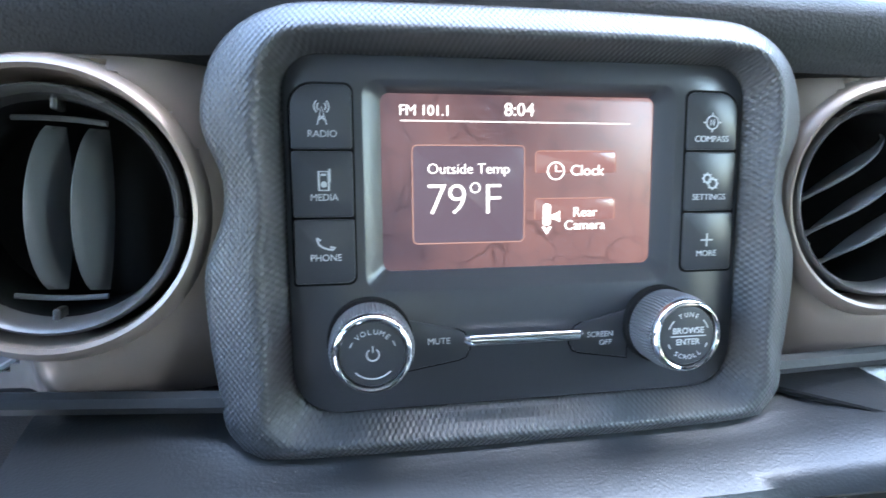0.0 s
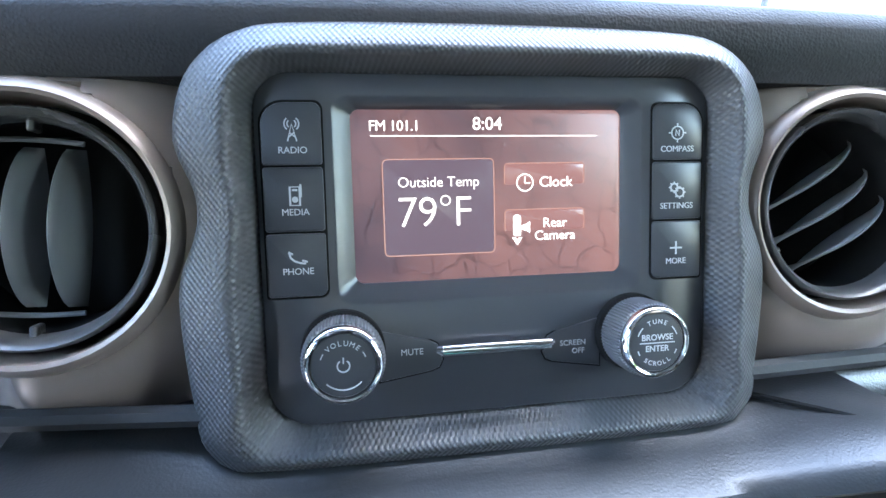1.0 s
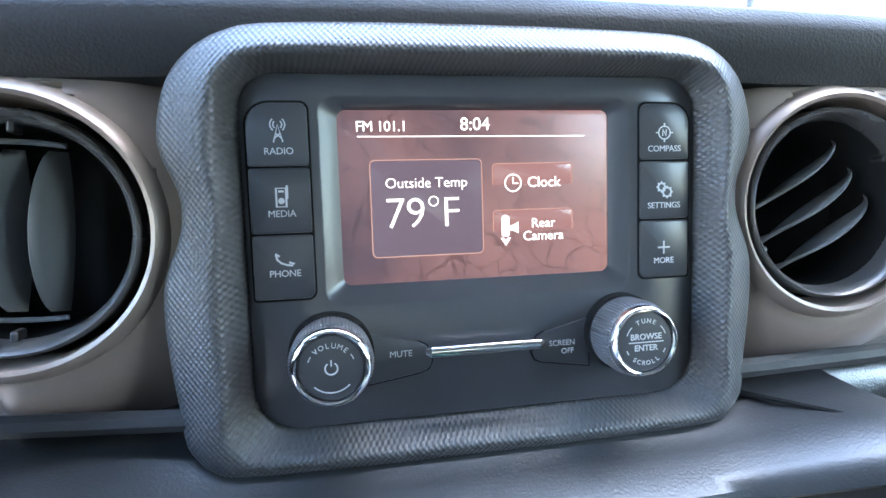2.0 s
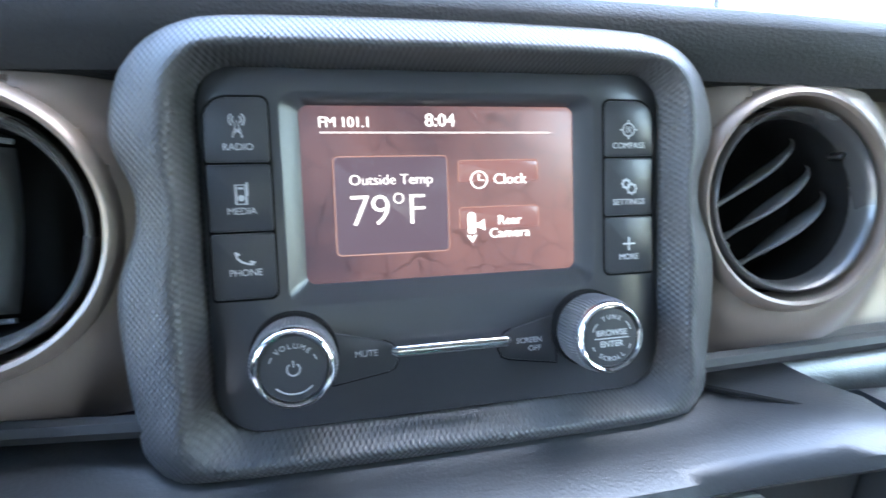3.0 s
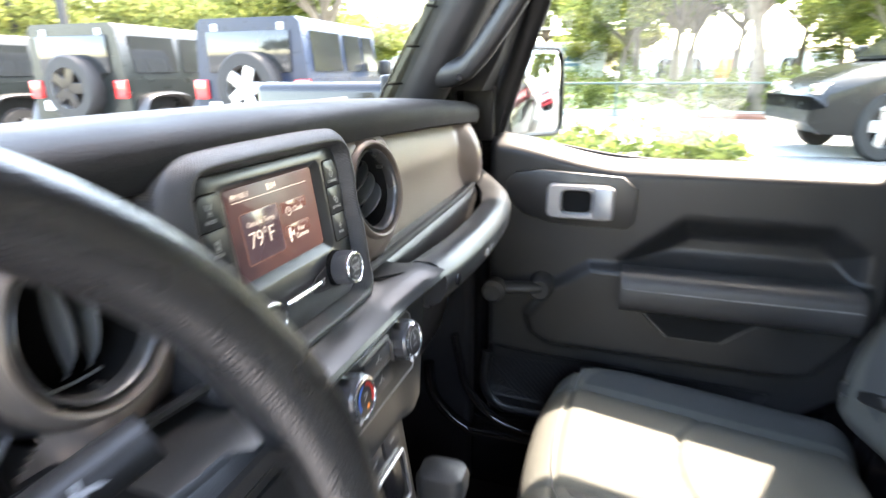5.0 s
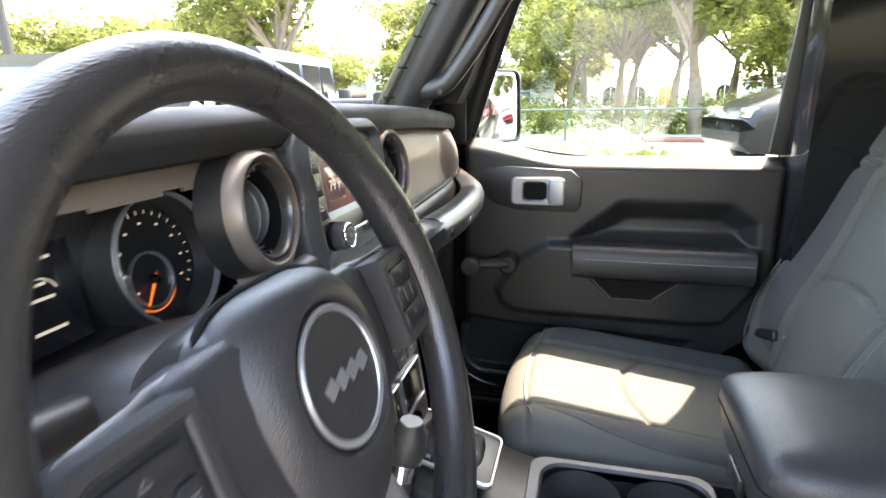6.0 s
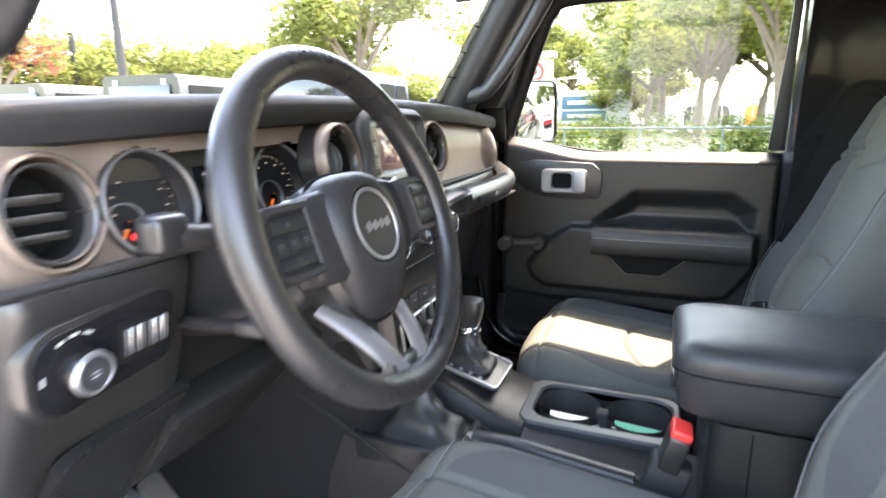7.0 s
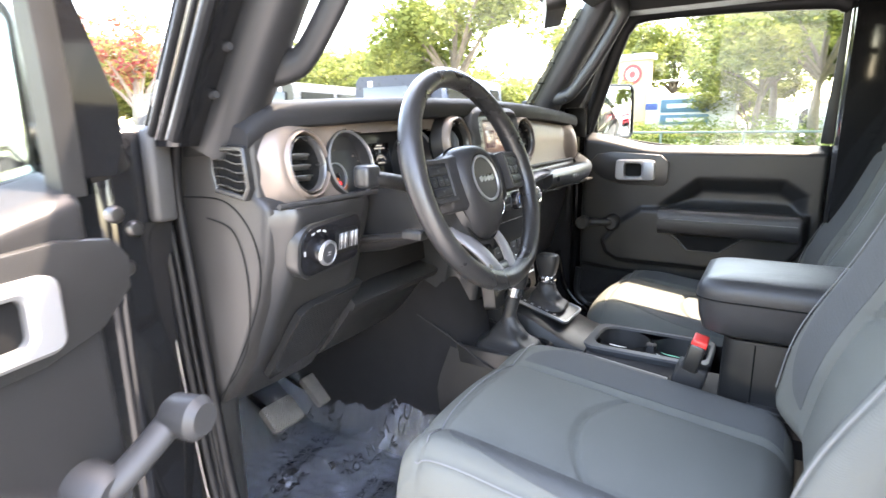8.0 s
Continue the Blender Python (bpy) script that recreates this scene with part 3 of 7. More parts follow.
# driver's end cap
CAP = [(0.075, 1.29), (0.1, 1.298), (0.2, 1.298), (0.25, 1.292), (0.262, 1.18), (0.245, 1.05), (0.238, 0.9), (0.235, 0.805), (0.2, 0.84), (0.135, 0.93), (0.085, 1.03), (0.062, 1.1), (0.05, 1.175), (0.056, 1.188), (0.07, 1.196), (0.074, 1.25)]
part("end_panel", loft([[(x, y + dy, z) for y, z in CAP] for x, dy in ((-0.6, 0), (-0.63, 0), (-0.6355, 0.002), (-0.6395, 0.006), (-0.643, 0.014))]), DASHSIDE, dashboard, "black dash end panel with a fuse cover", world=True)
fuse = smooth_path([(-0.645, 0.18, 1.16), (-0.645, 0.12, 1.14), (-0.645, 0.1, 1.06), (-0.645, 0.12, 0.95), (-0.645, 0.2, 0.85)], 8)
part("fuse_cover_seam", tube(fuse, 0.0011, 6), GAP, dashboard, world=True)
part("panel_seam", tube(smooth_path([(-0.644, 0.235, 1.19), (-0.644, 0.13, 1.185), (-0.644, 0.075, 1.12), (-0.644, 0.09, 1.02), (-0.644, 0.2, 0.84)], 8), 0.0012, 6), GAP, dashboard, world=True)


# ---- air vents ----
def air_vent(x, y, z, yaw, blades, turn, label):
    v = thing("air_vent", label, "air vent", pose(x, y, z, 81.5, 0, yaw), group="round dash air vents")
    part("ring", revolve([(0.0569, -0.014), (0.0563, -0.01), (0.0548, -0.005), (0.0522, 0.0015), (0.0498, 0.0032), (0.0482, 0.0022), (0.0476, -0.002), (0.047, -0.03)], 64, caps=False), FASCIA, v, "warm grey satin ring")
    part("ring_flank", revolve([(0.0605, -0.036), (0.0585, -0.022), (0.0572, -0.0125), (0.0555, -0.0125)], 64, caps=False), PLASTIC, v, "black flank behind the ring")
    # near-black gap, wall and backing paint the shade deep inside the vent
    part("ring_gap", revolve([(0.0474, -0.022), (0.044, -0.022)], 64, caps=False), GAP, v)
    part("inner_ring", revolve([(0.0446, -0.022), (0.0446, -0.003), (0.044, -0.0005), (0.043, 0.0004), (0.0418, -0.0008), (0.0405, -0.004), (0.0398, -0.009), (0.0396, -0.012)], 64, caps=False), VENTRING, v, "satin black inner ring")
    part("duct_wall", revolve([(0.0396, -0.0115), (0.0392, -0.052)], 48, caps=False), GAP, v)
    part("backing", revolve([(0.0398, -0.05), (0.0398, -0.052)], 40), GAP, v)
    spin = pose(0, 0, 0, 0, 0, turn)
    for k in range(blades):
        o = -0.006 + 0.0148 * k if blades == 2 else 0.0005 + (k - (blades - 1) / 2) * 0.05 / blades
        half = min(0.0315, math.sqrt(0.0375 ** 2 - o * o))
        rows = []
        for s in spread(-1, 1, 24):
            w = 0.024 * (0.06 + 0.94 * (1 - s * s) ** 0.8)
            thick = 0.0011 * (0.4 + 0.6 * (1 - s * s))
            rows.append([(half * s, o - 0.006 * (1 - e) + c * thick, -0.03 + 0.004 * s * s + e * w) for c, e in ((-1, 0), (-1.3, 0.3), (-1.2, 0.8), (-0.9, 0.95), (0, 1), (0.9, 0.95), (1.2, 0.8), (1.3, 0.3), (1, 0))])
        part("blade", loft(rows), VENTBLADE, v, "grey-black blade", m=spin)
    for s in (-1, 1) if blades == 2 else ():
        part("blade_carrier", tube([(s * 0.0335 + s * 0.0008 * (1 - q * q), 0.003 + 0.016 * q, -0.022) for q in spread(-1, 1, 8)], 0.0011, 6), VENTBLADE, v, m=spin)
    part("thumb_tab", rbox(0.036, 0.0415, -0.0014, 0.0014, -0.016, -0.008, 0.001), PLASTIC, v, m=spin)
    part("thumb_tab", rbox(-0.0415, -0.036, -0.0014, 0.0014, -0.016, -0.008, 0.001), PLASTIC, v, m=spin)
    return v


air_vent(*VENTS[0], 2, 86, "round black air vent with upright blades in a grey ring")
air_vent(*VENTS[1], 3, 34, "round black air vent with slanted blades in a grey ring")
air_vent(*VENTS[2], 3, -3, "round black air vent with level blades in a grey ring")
air_vent(*VENTS[3], 4, 3, "round black air vent at the passenger end")
side_vent = thing("demister_vent", "small slanted side window vent with five slats", "air vent", Matrix(((0, 0, -1, -0.644), (1, 0, 0, 0.112), (0, 1, 0, 1.232), (0, 0, 0, 1))))
SV = [(-0.036, 0.034), (-0.042, -0.022), (-0.03, -0.04), (0.034, -0.03), (0.042, 0.0), (0.04, 0.03), (0.03, 0.038), (-0.028, 0.038)]
sv_in = offset(SV, 0.008)
part("frame", frame_plate(SV, sv_in, -0.002, 0.009, 0.002), PLASTIC, side_vent)
# near-black sheet in place of shade between the slats
part("backing", plate(sv_in, -0.002, 0.0), GAP, side_vent)
for k in range(5):
    zz = -0.024 + k * 0.0125
    part("slat", loft([[(s * (0.032 - 0.005 * (k == 0)), zz + 0.0035 * math.sin(s * 2.4) + c, h) for c, h in ((0, 0.0014), (0.0014, 0.0014), (0.0034, 0.0075), (0.0018, 0.0075))] for s in spread(-1, 1, 10)]), PLASTIC, side_vent)

# ---- radio ----
RADIO = pose(0, -0.0045, 1.268, 82.43)
radio = thing("car_radio", "black car radio with a lit colour display, keys and two knobs", "car radio", RADIO)


def sample_outline(ctrl, n=240, sub=6):
    """Closed control outline sampled at even angles about its middle."""
    pts = [p for p in smooth_path([(x, y, 0) for x, y in ctrl], sub, closed=True)]
    out = []
    for k in range(n):
        a = 2 * math.pi * k / n
        d = Vector((math.cos(a), math.sin(a)))
        best = 0
        for p, q in zip(pts, pts[1:] + pts[:1]):
            e = Vector((q.x - p.x, q.y - p.y))
            den = d.x * -e.y + e.x * d.y
            if abs(den) < 1e-12:
                continue
            t = (p.x * -e.y + e.x * p.y) / den
            s = (d.x * p.y - d.y * p.x) / den
            if -1e-6 <= s <= 1 + 1e-6 and t > best:
                best = t
        out.append((d.x * best, d.y * best))
    return out


CY = -0.02
MIDX = 0.0018
half_side = [(0.0, 0.0672), (0.05, 0.0668), (0.083, 0.0655), (0.0955, 0.063), (0.107, 0.057), (0.116, 0.0475), (0.1205, 0.036), (0.1222, 0.022), (0.119, 0.012), (0.1155, 0.003), (0.1153, -0.008), (0.118, -0.017), (0.1225, -0.028), (0.1238, -0.04), (0.1228, -0.06), (0.1205, -0.08), (0.118, -0.093), (0.1095, -0.103), (0.104, -0.1055), (0.06, -0.107), (0.0, -0.1075)]
ctrl = [(MIDX + x, y - CY) for x, y in half_side] + [(MIDX - x, y - CY) for x, y in half_side[-2:0:-1]]
outer = sample_outline(ctrl[::-1], sub=2)
inner_c = rrect(-0.0913, 0.0975, -0.0905, 0.0478, (0.018, 0.018, 0.014, 0.014), 8)
inner = sample_outline([(x, y - CY) for x, y in inner_c], sub=1)


def between(t):
    """The surround from its outer (0) to its inner outline (1); the crest lies nearer the outside along the foot."""
    out = []
    for o, i in zip(outer, inner):
        k = t ** (1 + 0.9 * smoothstep(-0.045, -0.07, i[1]))
        out.append((o[0] + (i[0] - o[0]) * k, o[1] + (i[1] - o[1]) * k + CY))
    return out


prof = [(0.0, -0.045), (0.0, -0.007), (0.02, -0.003), (0.06, -0.0002), (0.14, 0.0018), (0.4, 0.006), (0.58, 0.0086), (0.66, 0.0092), (0.72, 0.0086), (0.77, 0.0068), (0.96, -0.0036), (1.0, -0.0056), (1.0, -0.02)]
part("bezel", loft([[(x, y, h) for x, y in between(t)] for t, h in prof], caps=False), KNURL, radio, "knurled black surround", smooth=60)
FACE_OUT = rrect(-0.0911, 0.0973, -0.0903, 0.0476, (0.018, 0.018, 0.014, 0.014), 10)
# face with a bevelled well round the display
WELL = rrect(-0.0618, 0.0655, -0.0415, 0.0382, (0.006,) * 4, 10)
PANE = rrect(-0.0552, 0.0588, -0.0348, 0.0344, (0.0035,) * 4, 10)
face = bmesh.new()
loft([[(x, y, -0.02) for x, y in FACE_OUT], [(x, y, -0.0042) for x, y in FACE_OUT], [(x, y, -0.0034) for x, y in offset(FACE_OUT, 0.001)],
      [(x, y, -0.0022 if y > -0.06 else -0.003) for x, y in offset(WELL, -0.0012)], [(x, y, -0.0026) for x, y in WELL], [(x, y, -0.0072) for x, y in PANE], [(x, y, -0.0085) for x, y in PANE]], caps=False, bm=face)
part("faceplate", face, FACE, radio, "satin black faceplate")
display = part("display", plate(rrect(-0.0556, 0.0592, -0.0352, 0.0348, 0.0036), -0.0095, -0.0076, 0.0002), SCREEN, radio, "lit display showing outside temperature")
ZS = -0.0074
letters("FM 101.1", 0.0058, -0.0482, 0.0279, ZS, SCREENTEXT, display, "LEFT", spacing=0.95)
letters("8:04", 0.0074, 0.0004, 0.0286, ZS, SCREENTEXT, display)
part("rule", ribbon([[(-0.0475, 0.0241), (0.048, 0.0237)]], 0.0004, ZS), SCREENTEXT, display)
TILE = rrect(-0.0431, 0.0028, -0.0242, 0.0147, 0.002)
tile = part("tile", plate(TILE, ZS - 0.0001, ZS, 0.00005), SCREENTILE, display)
part("tile_border", ribbon([TILE + [TILE[0]]], 0.0004, ZS), SCREENLINE, display)
letters("Outside Temp", 0.0059, -0.0203, 0.0053, ZS, SCREENTEXT, display, spacing=0.98, bold=-0.00005)
letters("79\u00b0F", 0.0178, -0.0222, -0.0073, ZS, SCREENTEXT, display, spacing=0.94, bold=-0.00022)
for y0, y1 in ((0.0, 0.0126), (-0.0185, -0.0067)):
    part("small_tile", plate(rrect(0.0073, 0.0424, y1 - 0.009, y1, 0.0015), ZS - 0.00015, ZS - 0.00005, 0.00003), SMALLTILE, display)
    part("tile_border", ribbon([[(0.0073, y1 - 0.009), (0.0073, y1 - 0.001), (0.0083, y1), (0.0414, y1), (0.0424, y1 - 0.001), (0.0424, y1 - 0.009)]], 0.00035, ZS), SCREENLINE, display)
letters("Clock", 0.0062, 0.0224, 0.0045, ZS, SCREENTEXT, display, "LEFT")
part("clock_icon", ribbon([arc(0.0162, 0.0045, 0.0035, 0, 360, 24), [(0.0162, 0.0069), (0.0162, 0.0043), (0.0184, 0.0043)]], 0.0005, ZS), SCREENTEXT, display)
letters("Rear", 0.0057, 0.0293, -0.0127, ZS, SCREENTEXT, display)
letters("Camera", 0.0057, 0.0293, -0.0181, ZS, SCREENTEXT, display)
icon = plate(rrect(0.0109, 0.0142, -0.0178, -0.0088, (0.0008, 0.0008, 0.0015, 0.0015), 4), ZS, ZS + 0.0003, 0.0001)
join(icon, plate([(0.0146, -0.0152), (0.0166, -0.0158), (0.0182, -0.0166), (0.0182, -0.0118), (0.0166, -0.0128), (0.0146, -0.0134)], ZS, ZS + 0.0003, 0.0001))
join(icon, plate([(0.0104, -0.0184), (0.0126, -0.0217), (0.0148, -0.0184), (0.0134, -0.0184), (0.0126, -0.0194), (0.0118, -0.0184)], ZS, ZS + 0.0003, 0.0001))
part("car_icon", icon, SCREENTEXT, display)

# keys
def radio_key(poly, icon, word, cx, cy, wy):
    k = part("key", plate(poly, -0.008, -0.0012, 0.0005), KEY, radio, "matt black %s key" % word.lower())
    part("icon", icon, INK, k)
    letters(word, 0.0036, cx, wy, -0.0011, INK, k, spacing=0.97)


ICZ = -0.0012
ROWSY = [(0.0126, 0.0363), (-0.0127, 0.0121), (-0.038, -0.0132)]
for col, (x0, x1) in enumerate(((-0.0885, -0.0662), (0.0708, 0.0936))):
    cx = (-0.077, 0.0819)[col]
    for row, (y0, y1) in enumerate(ROWSY):
        big, sm = 0.0085, 0.0012
        rad = (sm, sm, sm, sm)
        if row == 0:
            rad = (sm, sm, 0.003, big) if col == 0 else (sm, sm, big, 0.003)
        if row == 2:
            rad = (sm, 0.003, sm, sm) if col == 0 else (0.003, sm, sm, sm)
        iy = ((0.0256, 0.0015, -0.0225), (0.024, 0.0, -0.025))[col][row]
        wy = ((0.0182, -0.0052, -0.028), (0.0172, -0.0069, -0.0308))[col][row]
        w = 0.0005
        if (col, row) == (0, 0):
            ic = ribbon([[(cx - 0.0017, iy - 0.004), (cx, iy + 0.0025), (cx + 0.0017, iy - 0.004)], [(cx - 0.0013, iy - 0.0025), (cx + 0.0008, iy - 0.0008)], [(cx + 0.0013, iy - 0.0025), (cx - 0.0008, iy - 0.0008)],
                         arc(cx, iy + 0.0025, 0.0016, 130, 230, 8), arc(cx, iy + 0.0025, 0.0027, 130, 230, 8), arc(cx, iy + 0.0025, 0.0016, -50, 50, 8), arc(cx, iy + 0.0025, 0.0027, -50, 50, 8)], w, ICZ)
        elif (col, row) == (0, 1):
            ic = ribbon([[(cx - 0.0018, iy - 0.004), (cx + 0.0018, iy - 0.004), (cx + 0.0018, iy + 0.003), (cx - 0.0018, iy + 0.003), (cx - 0.0018, iy - 0.004)], [(cx - 0.001, iy + 0.0018), (cx + 0.001, iy + 0.0018)], [(cx + 0.0022, iy + 0.004), (cx + 0.0022, iy - 0.001)]], 0.0008, ICZ)
            join(ic, revolve([(0.0012, 0), (0.0012, 0.0002)], 10), Matrix.Translation((cx, iy - 0.0018, ICZ)))
        elif (col, row) == (0, 2):
            ic = ribbon([[(cx - 0.0032, iy + 0.0018), (cx - 0.0026, iy - 0.0002), (cx - 0.0012, iy - 0.0014), (cx + 0.001, iy - 0.0022), (cx + 0.003, iy - 0.0024)], [(cx - 0.0034, iy + 0.0022), (cx - 0.0018, iy + 0.0012)], [(cx + 0.0016, iy - 0.0012), (cx + 0.0036, iy - 0.0018)]], 0.0007, ICZ)
        elif (col, row) == (1, 0):
            ic = ribbon([arc(cx, iy, 0.0027, 0, 360, 24)] + [[(cx + 0.0024 * a, iy + 0.0024 * b), (cx + 0.004 * a, iy + 0.004 * b)] for a, b in ((1, 0), (-1, 0), (0, 1), (0, -1))] + [[(cx - 0.0008, iy - 0.0013), (cx - 0.0008, iy + 0.0013), (cx + 0.0008, iy - 0.0013), (cx + 0.0008, iy + 0.0013)]], w, ICZ)
        elif (col, row) == (1, 1):
            ic = ribbon([arc(cx - 0.0012, iy + 0.001, 0.0016, 0, 360, 16), arc(cx + 0.0014, iy - 0.0012, 0.0019, 0, 360, 16)], 0.0007, ICZ)
            for gx, gy, gr in ((cx - 0.0012, iy + 0.001, 0.0016), (cx + 0.0014, iy - 0.0012, 0.0019)):
                for a in range(0, 360, 45):
                    c, s = math.cos(radians(a)), math.sin(radians(a))
                    ribbon([[(gx + gr * c, gy + gr * s), (gx + (gr + 0.0008) * c, gy + (gr + 0.0008) * s)]], 0.0006, ICZ, bm=ic)
        else:
            ic = ribbon([[(cx - 0.0028, iy), (cx + 0.0028, iy)], [(cx, iy - 0.0028), (cx, iy + 0.0028)]], 0.0007, ICZ)
        word = (("RADIO", "MEDIA", "PHONE"), ("COMPASS", "SETTINGS", "MORE"))[col][row]
        radio_key(rrect(x0, x1, y0 + 0.0002, y1 - 0.0002, rad), ic, word, cx, (y0 + y1) / 2, wy)
    gx0, gx1 = x0 - 0.0008, x1 + 0.0008
    part("key_gap", plate(rrect(gx0, gx1, -0.0388, 0.0371, ((0.0015, 0.0035, 0.0035, 0.009) if col == 0 else (0.0035, 0.0015, 0.009, 0.0035))), -0.009, -0.0020, 0.0001), GAP, radio)


def wing_key(s, word):
    pts = [(-0.047, -0.0745), (-0.026, -0.0712), (-0.023, -0.07), (-0.0215, -0.067), (-0.0222, -0.063), (-0.0238, -0.0602), (-0.027, -0.0585), (-0.047, -0.0535)]
    poly = [(s * -x, y) for x, y in pts]
    if s > 0:
        poly = poly[::-1]
    part("key_gap", plate(offset(poly, -0.0007), -0.006, -0.0026, 0.0001), GAP, radio)
    k = part("key", plate(poly, -0.006, -0.0017, 0.0005), KEY, radio, "matt black wing-shaped key")
    return k


mute = wing_key(-1, "MUTE")
letters("MUTE", 0.0036, -0.034, -0.063, -0.0016, INK, mute)
scroff = wing_key(1, "SCREEN OFF")
letters("SCREEN", 0.0033, 0.0348, -0.0638, -0.0016, INK, scroff)
letters("OFF", 0.0033, 0.0372, -0.0674, -0.0016, INK, scroff)
part("chrome_bar", tube([(-0.0238, -0.0615, 0.003), (-0.0225, -0.0615, 0.0045), (0.0225, -0.0615, 0.0045), (0.0238, -0.0615, 0.003)], [0.0017, 0.0023, 0.0023, 0.0017], 12, flat=0.8, up=(0, 0, 1)), CHROME, radio, "chrome strip")


KNOBSKIN = pbr("satin_knob_side", (0.1, 0.103, 0.11), 0.26, metal=0.65, var=0.06)
KNURLGRIP = pbr("ribbed_grip", (0.07, 0.07, 0.072), 0.4, var=0.06)


def radio_knob(x, y, label):
    k = part("knob", revolve([(0.0185, -0.006), (0.0183, 0.001), (0.0172, 0.0018)], 64), GAP, radio, label)
    n = 144
    rings = []
    for r, z in ((0.0166, 0.0), (0.0168, 0.0015), (0.0172, 0.012), (0.0166, 0.0155), (0.015, 0.0175)):
        rings.append([((r + (0.0003 if i % 2 else -0.0003)) * math.cos(2 * math.pi * i / n), (r + (0.0003 if i % 2 else -0.0003)) * math.sin(2 * math.pi * i / n), z) for i in range(n)])
    grip = part("grip", loft(rings), KNURLGRIP, k, "ribbed grey-black grip", smooth=20)
    ring = part("ring", revolve([(0.0158, 0.0155), (0.0162, 0.0172), (0.016, 0.0187), (0.0153, 0.0198), (0.0145, 0.0202), (0.0138, 0.0199), (0.0133, 0.0188), (0.013, 0.016)], 64, caps=False), CHROME, k, "chrome ring")
    cap = part("cap", revolve([(0.0133, 0.016), (0.0133, 0.0183), (0.0128, 0.0189), (0.006, 0.0194), (0.0005, 0.0195)], 48), KEY, k, "black cap")
    for ob in (k, grip, ring, cap):
        ob.data.transform(Matrix.Translation((x, y, 0)) @ Matrix.Diagonal((0.9, 0.9, 1, 1)))
    return cap


KX, KY, KZ = 0.0612, -0.0602, 0.0196
vol = radio_knob(-KX, KY, "volume knob with a chrome ring")
arc_letters("VOLUME", 0.0027, -KX, KY, 0.0082, 90, 16, KZ, INK, vol)
part("power_icon", ribbon([arc(-KX, KY, 0.0022, 125, 415, 20), [(-KX, KY + 0.0008), (-KX, KY + 0.0031)]], 0.0005, KZ), INK, vol)
part("arc_mark", ribbon([arc(-KX, KY, 0.0088, 225, 315), arc(-KX, KY, 0.0085, 146, 160, 4), arc(-KX, KY, 0.0085, 20, 34, 4)], 0.0004, KZ), INK, vol)
tune = radio_knob(KX, KY, "tuning knob with a chrome ring")
arc_letters("TUNE", 0.0026, KX, KY, 0.0085, 90, 16, KZ, INK, tune)
arc_letters("SCROLL", 0.0026, KX, KY, 0.0085, 270, 14, KZ, INK, tune, inward=True)
letters("BROWSE", 0.0034, KX, KY + 0.0021, KZ, INK, tune, bold=0.00003)
letters("ENTER", 0.0034, KX, KY - 0.0024, KZ, INK, tune, bold=0.00003)
part("rule_mark", ribbon([[(KX - 0.0075, KY), (KX + 0.0075, KY)], arc(KX, KY, 0.0088, 135, 160, 6), arc(KX, KY, 0.0088, 20, 45, 6), arc(KX, KY, 0.0088, 200, 212, 4), arc(KX, KY, 0.0088, 328, 340, 4)], 0.0004, KZ), INK, tune)

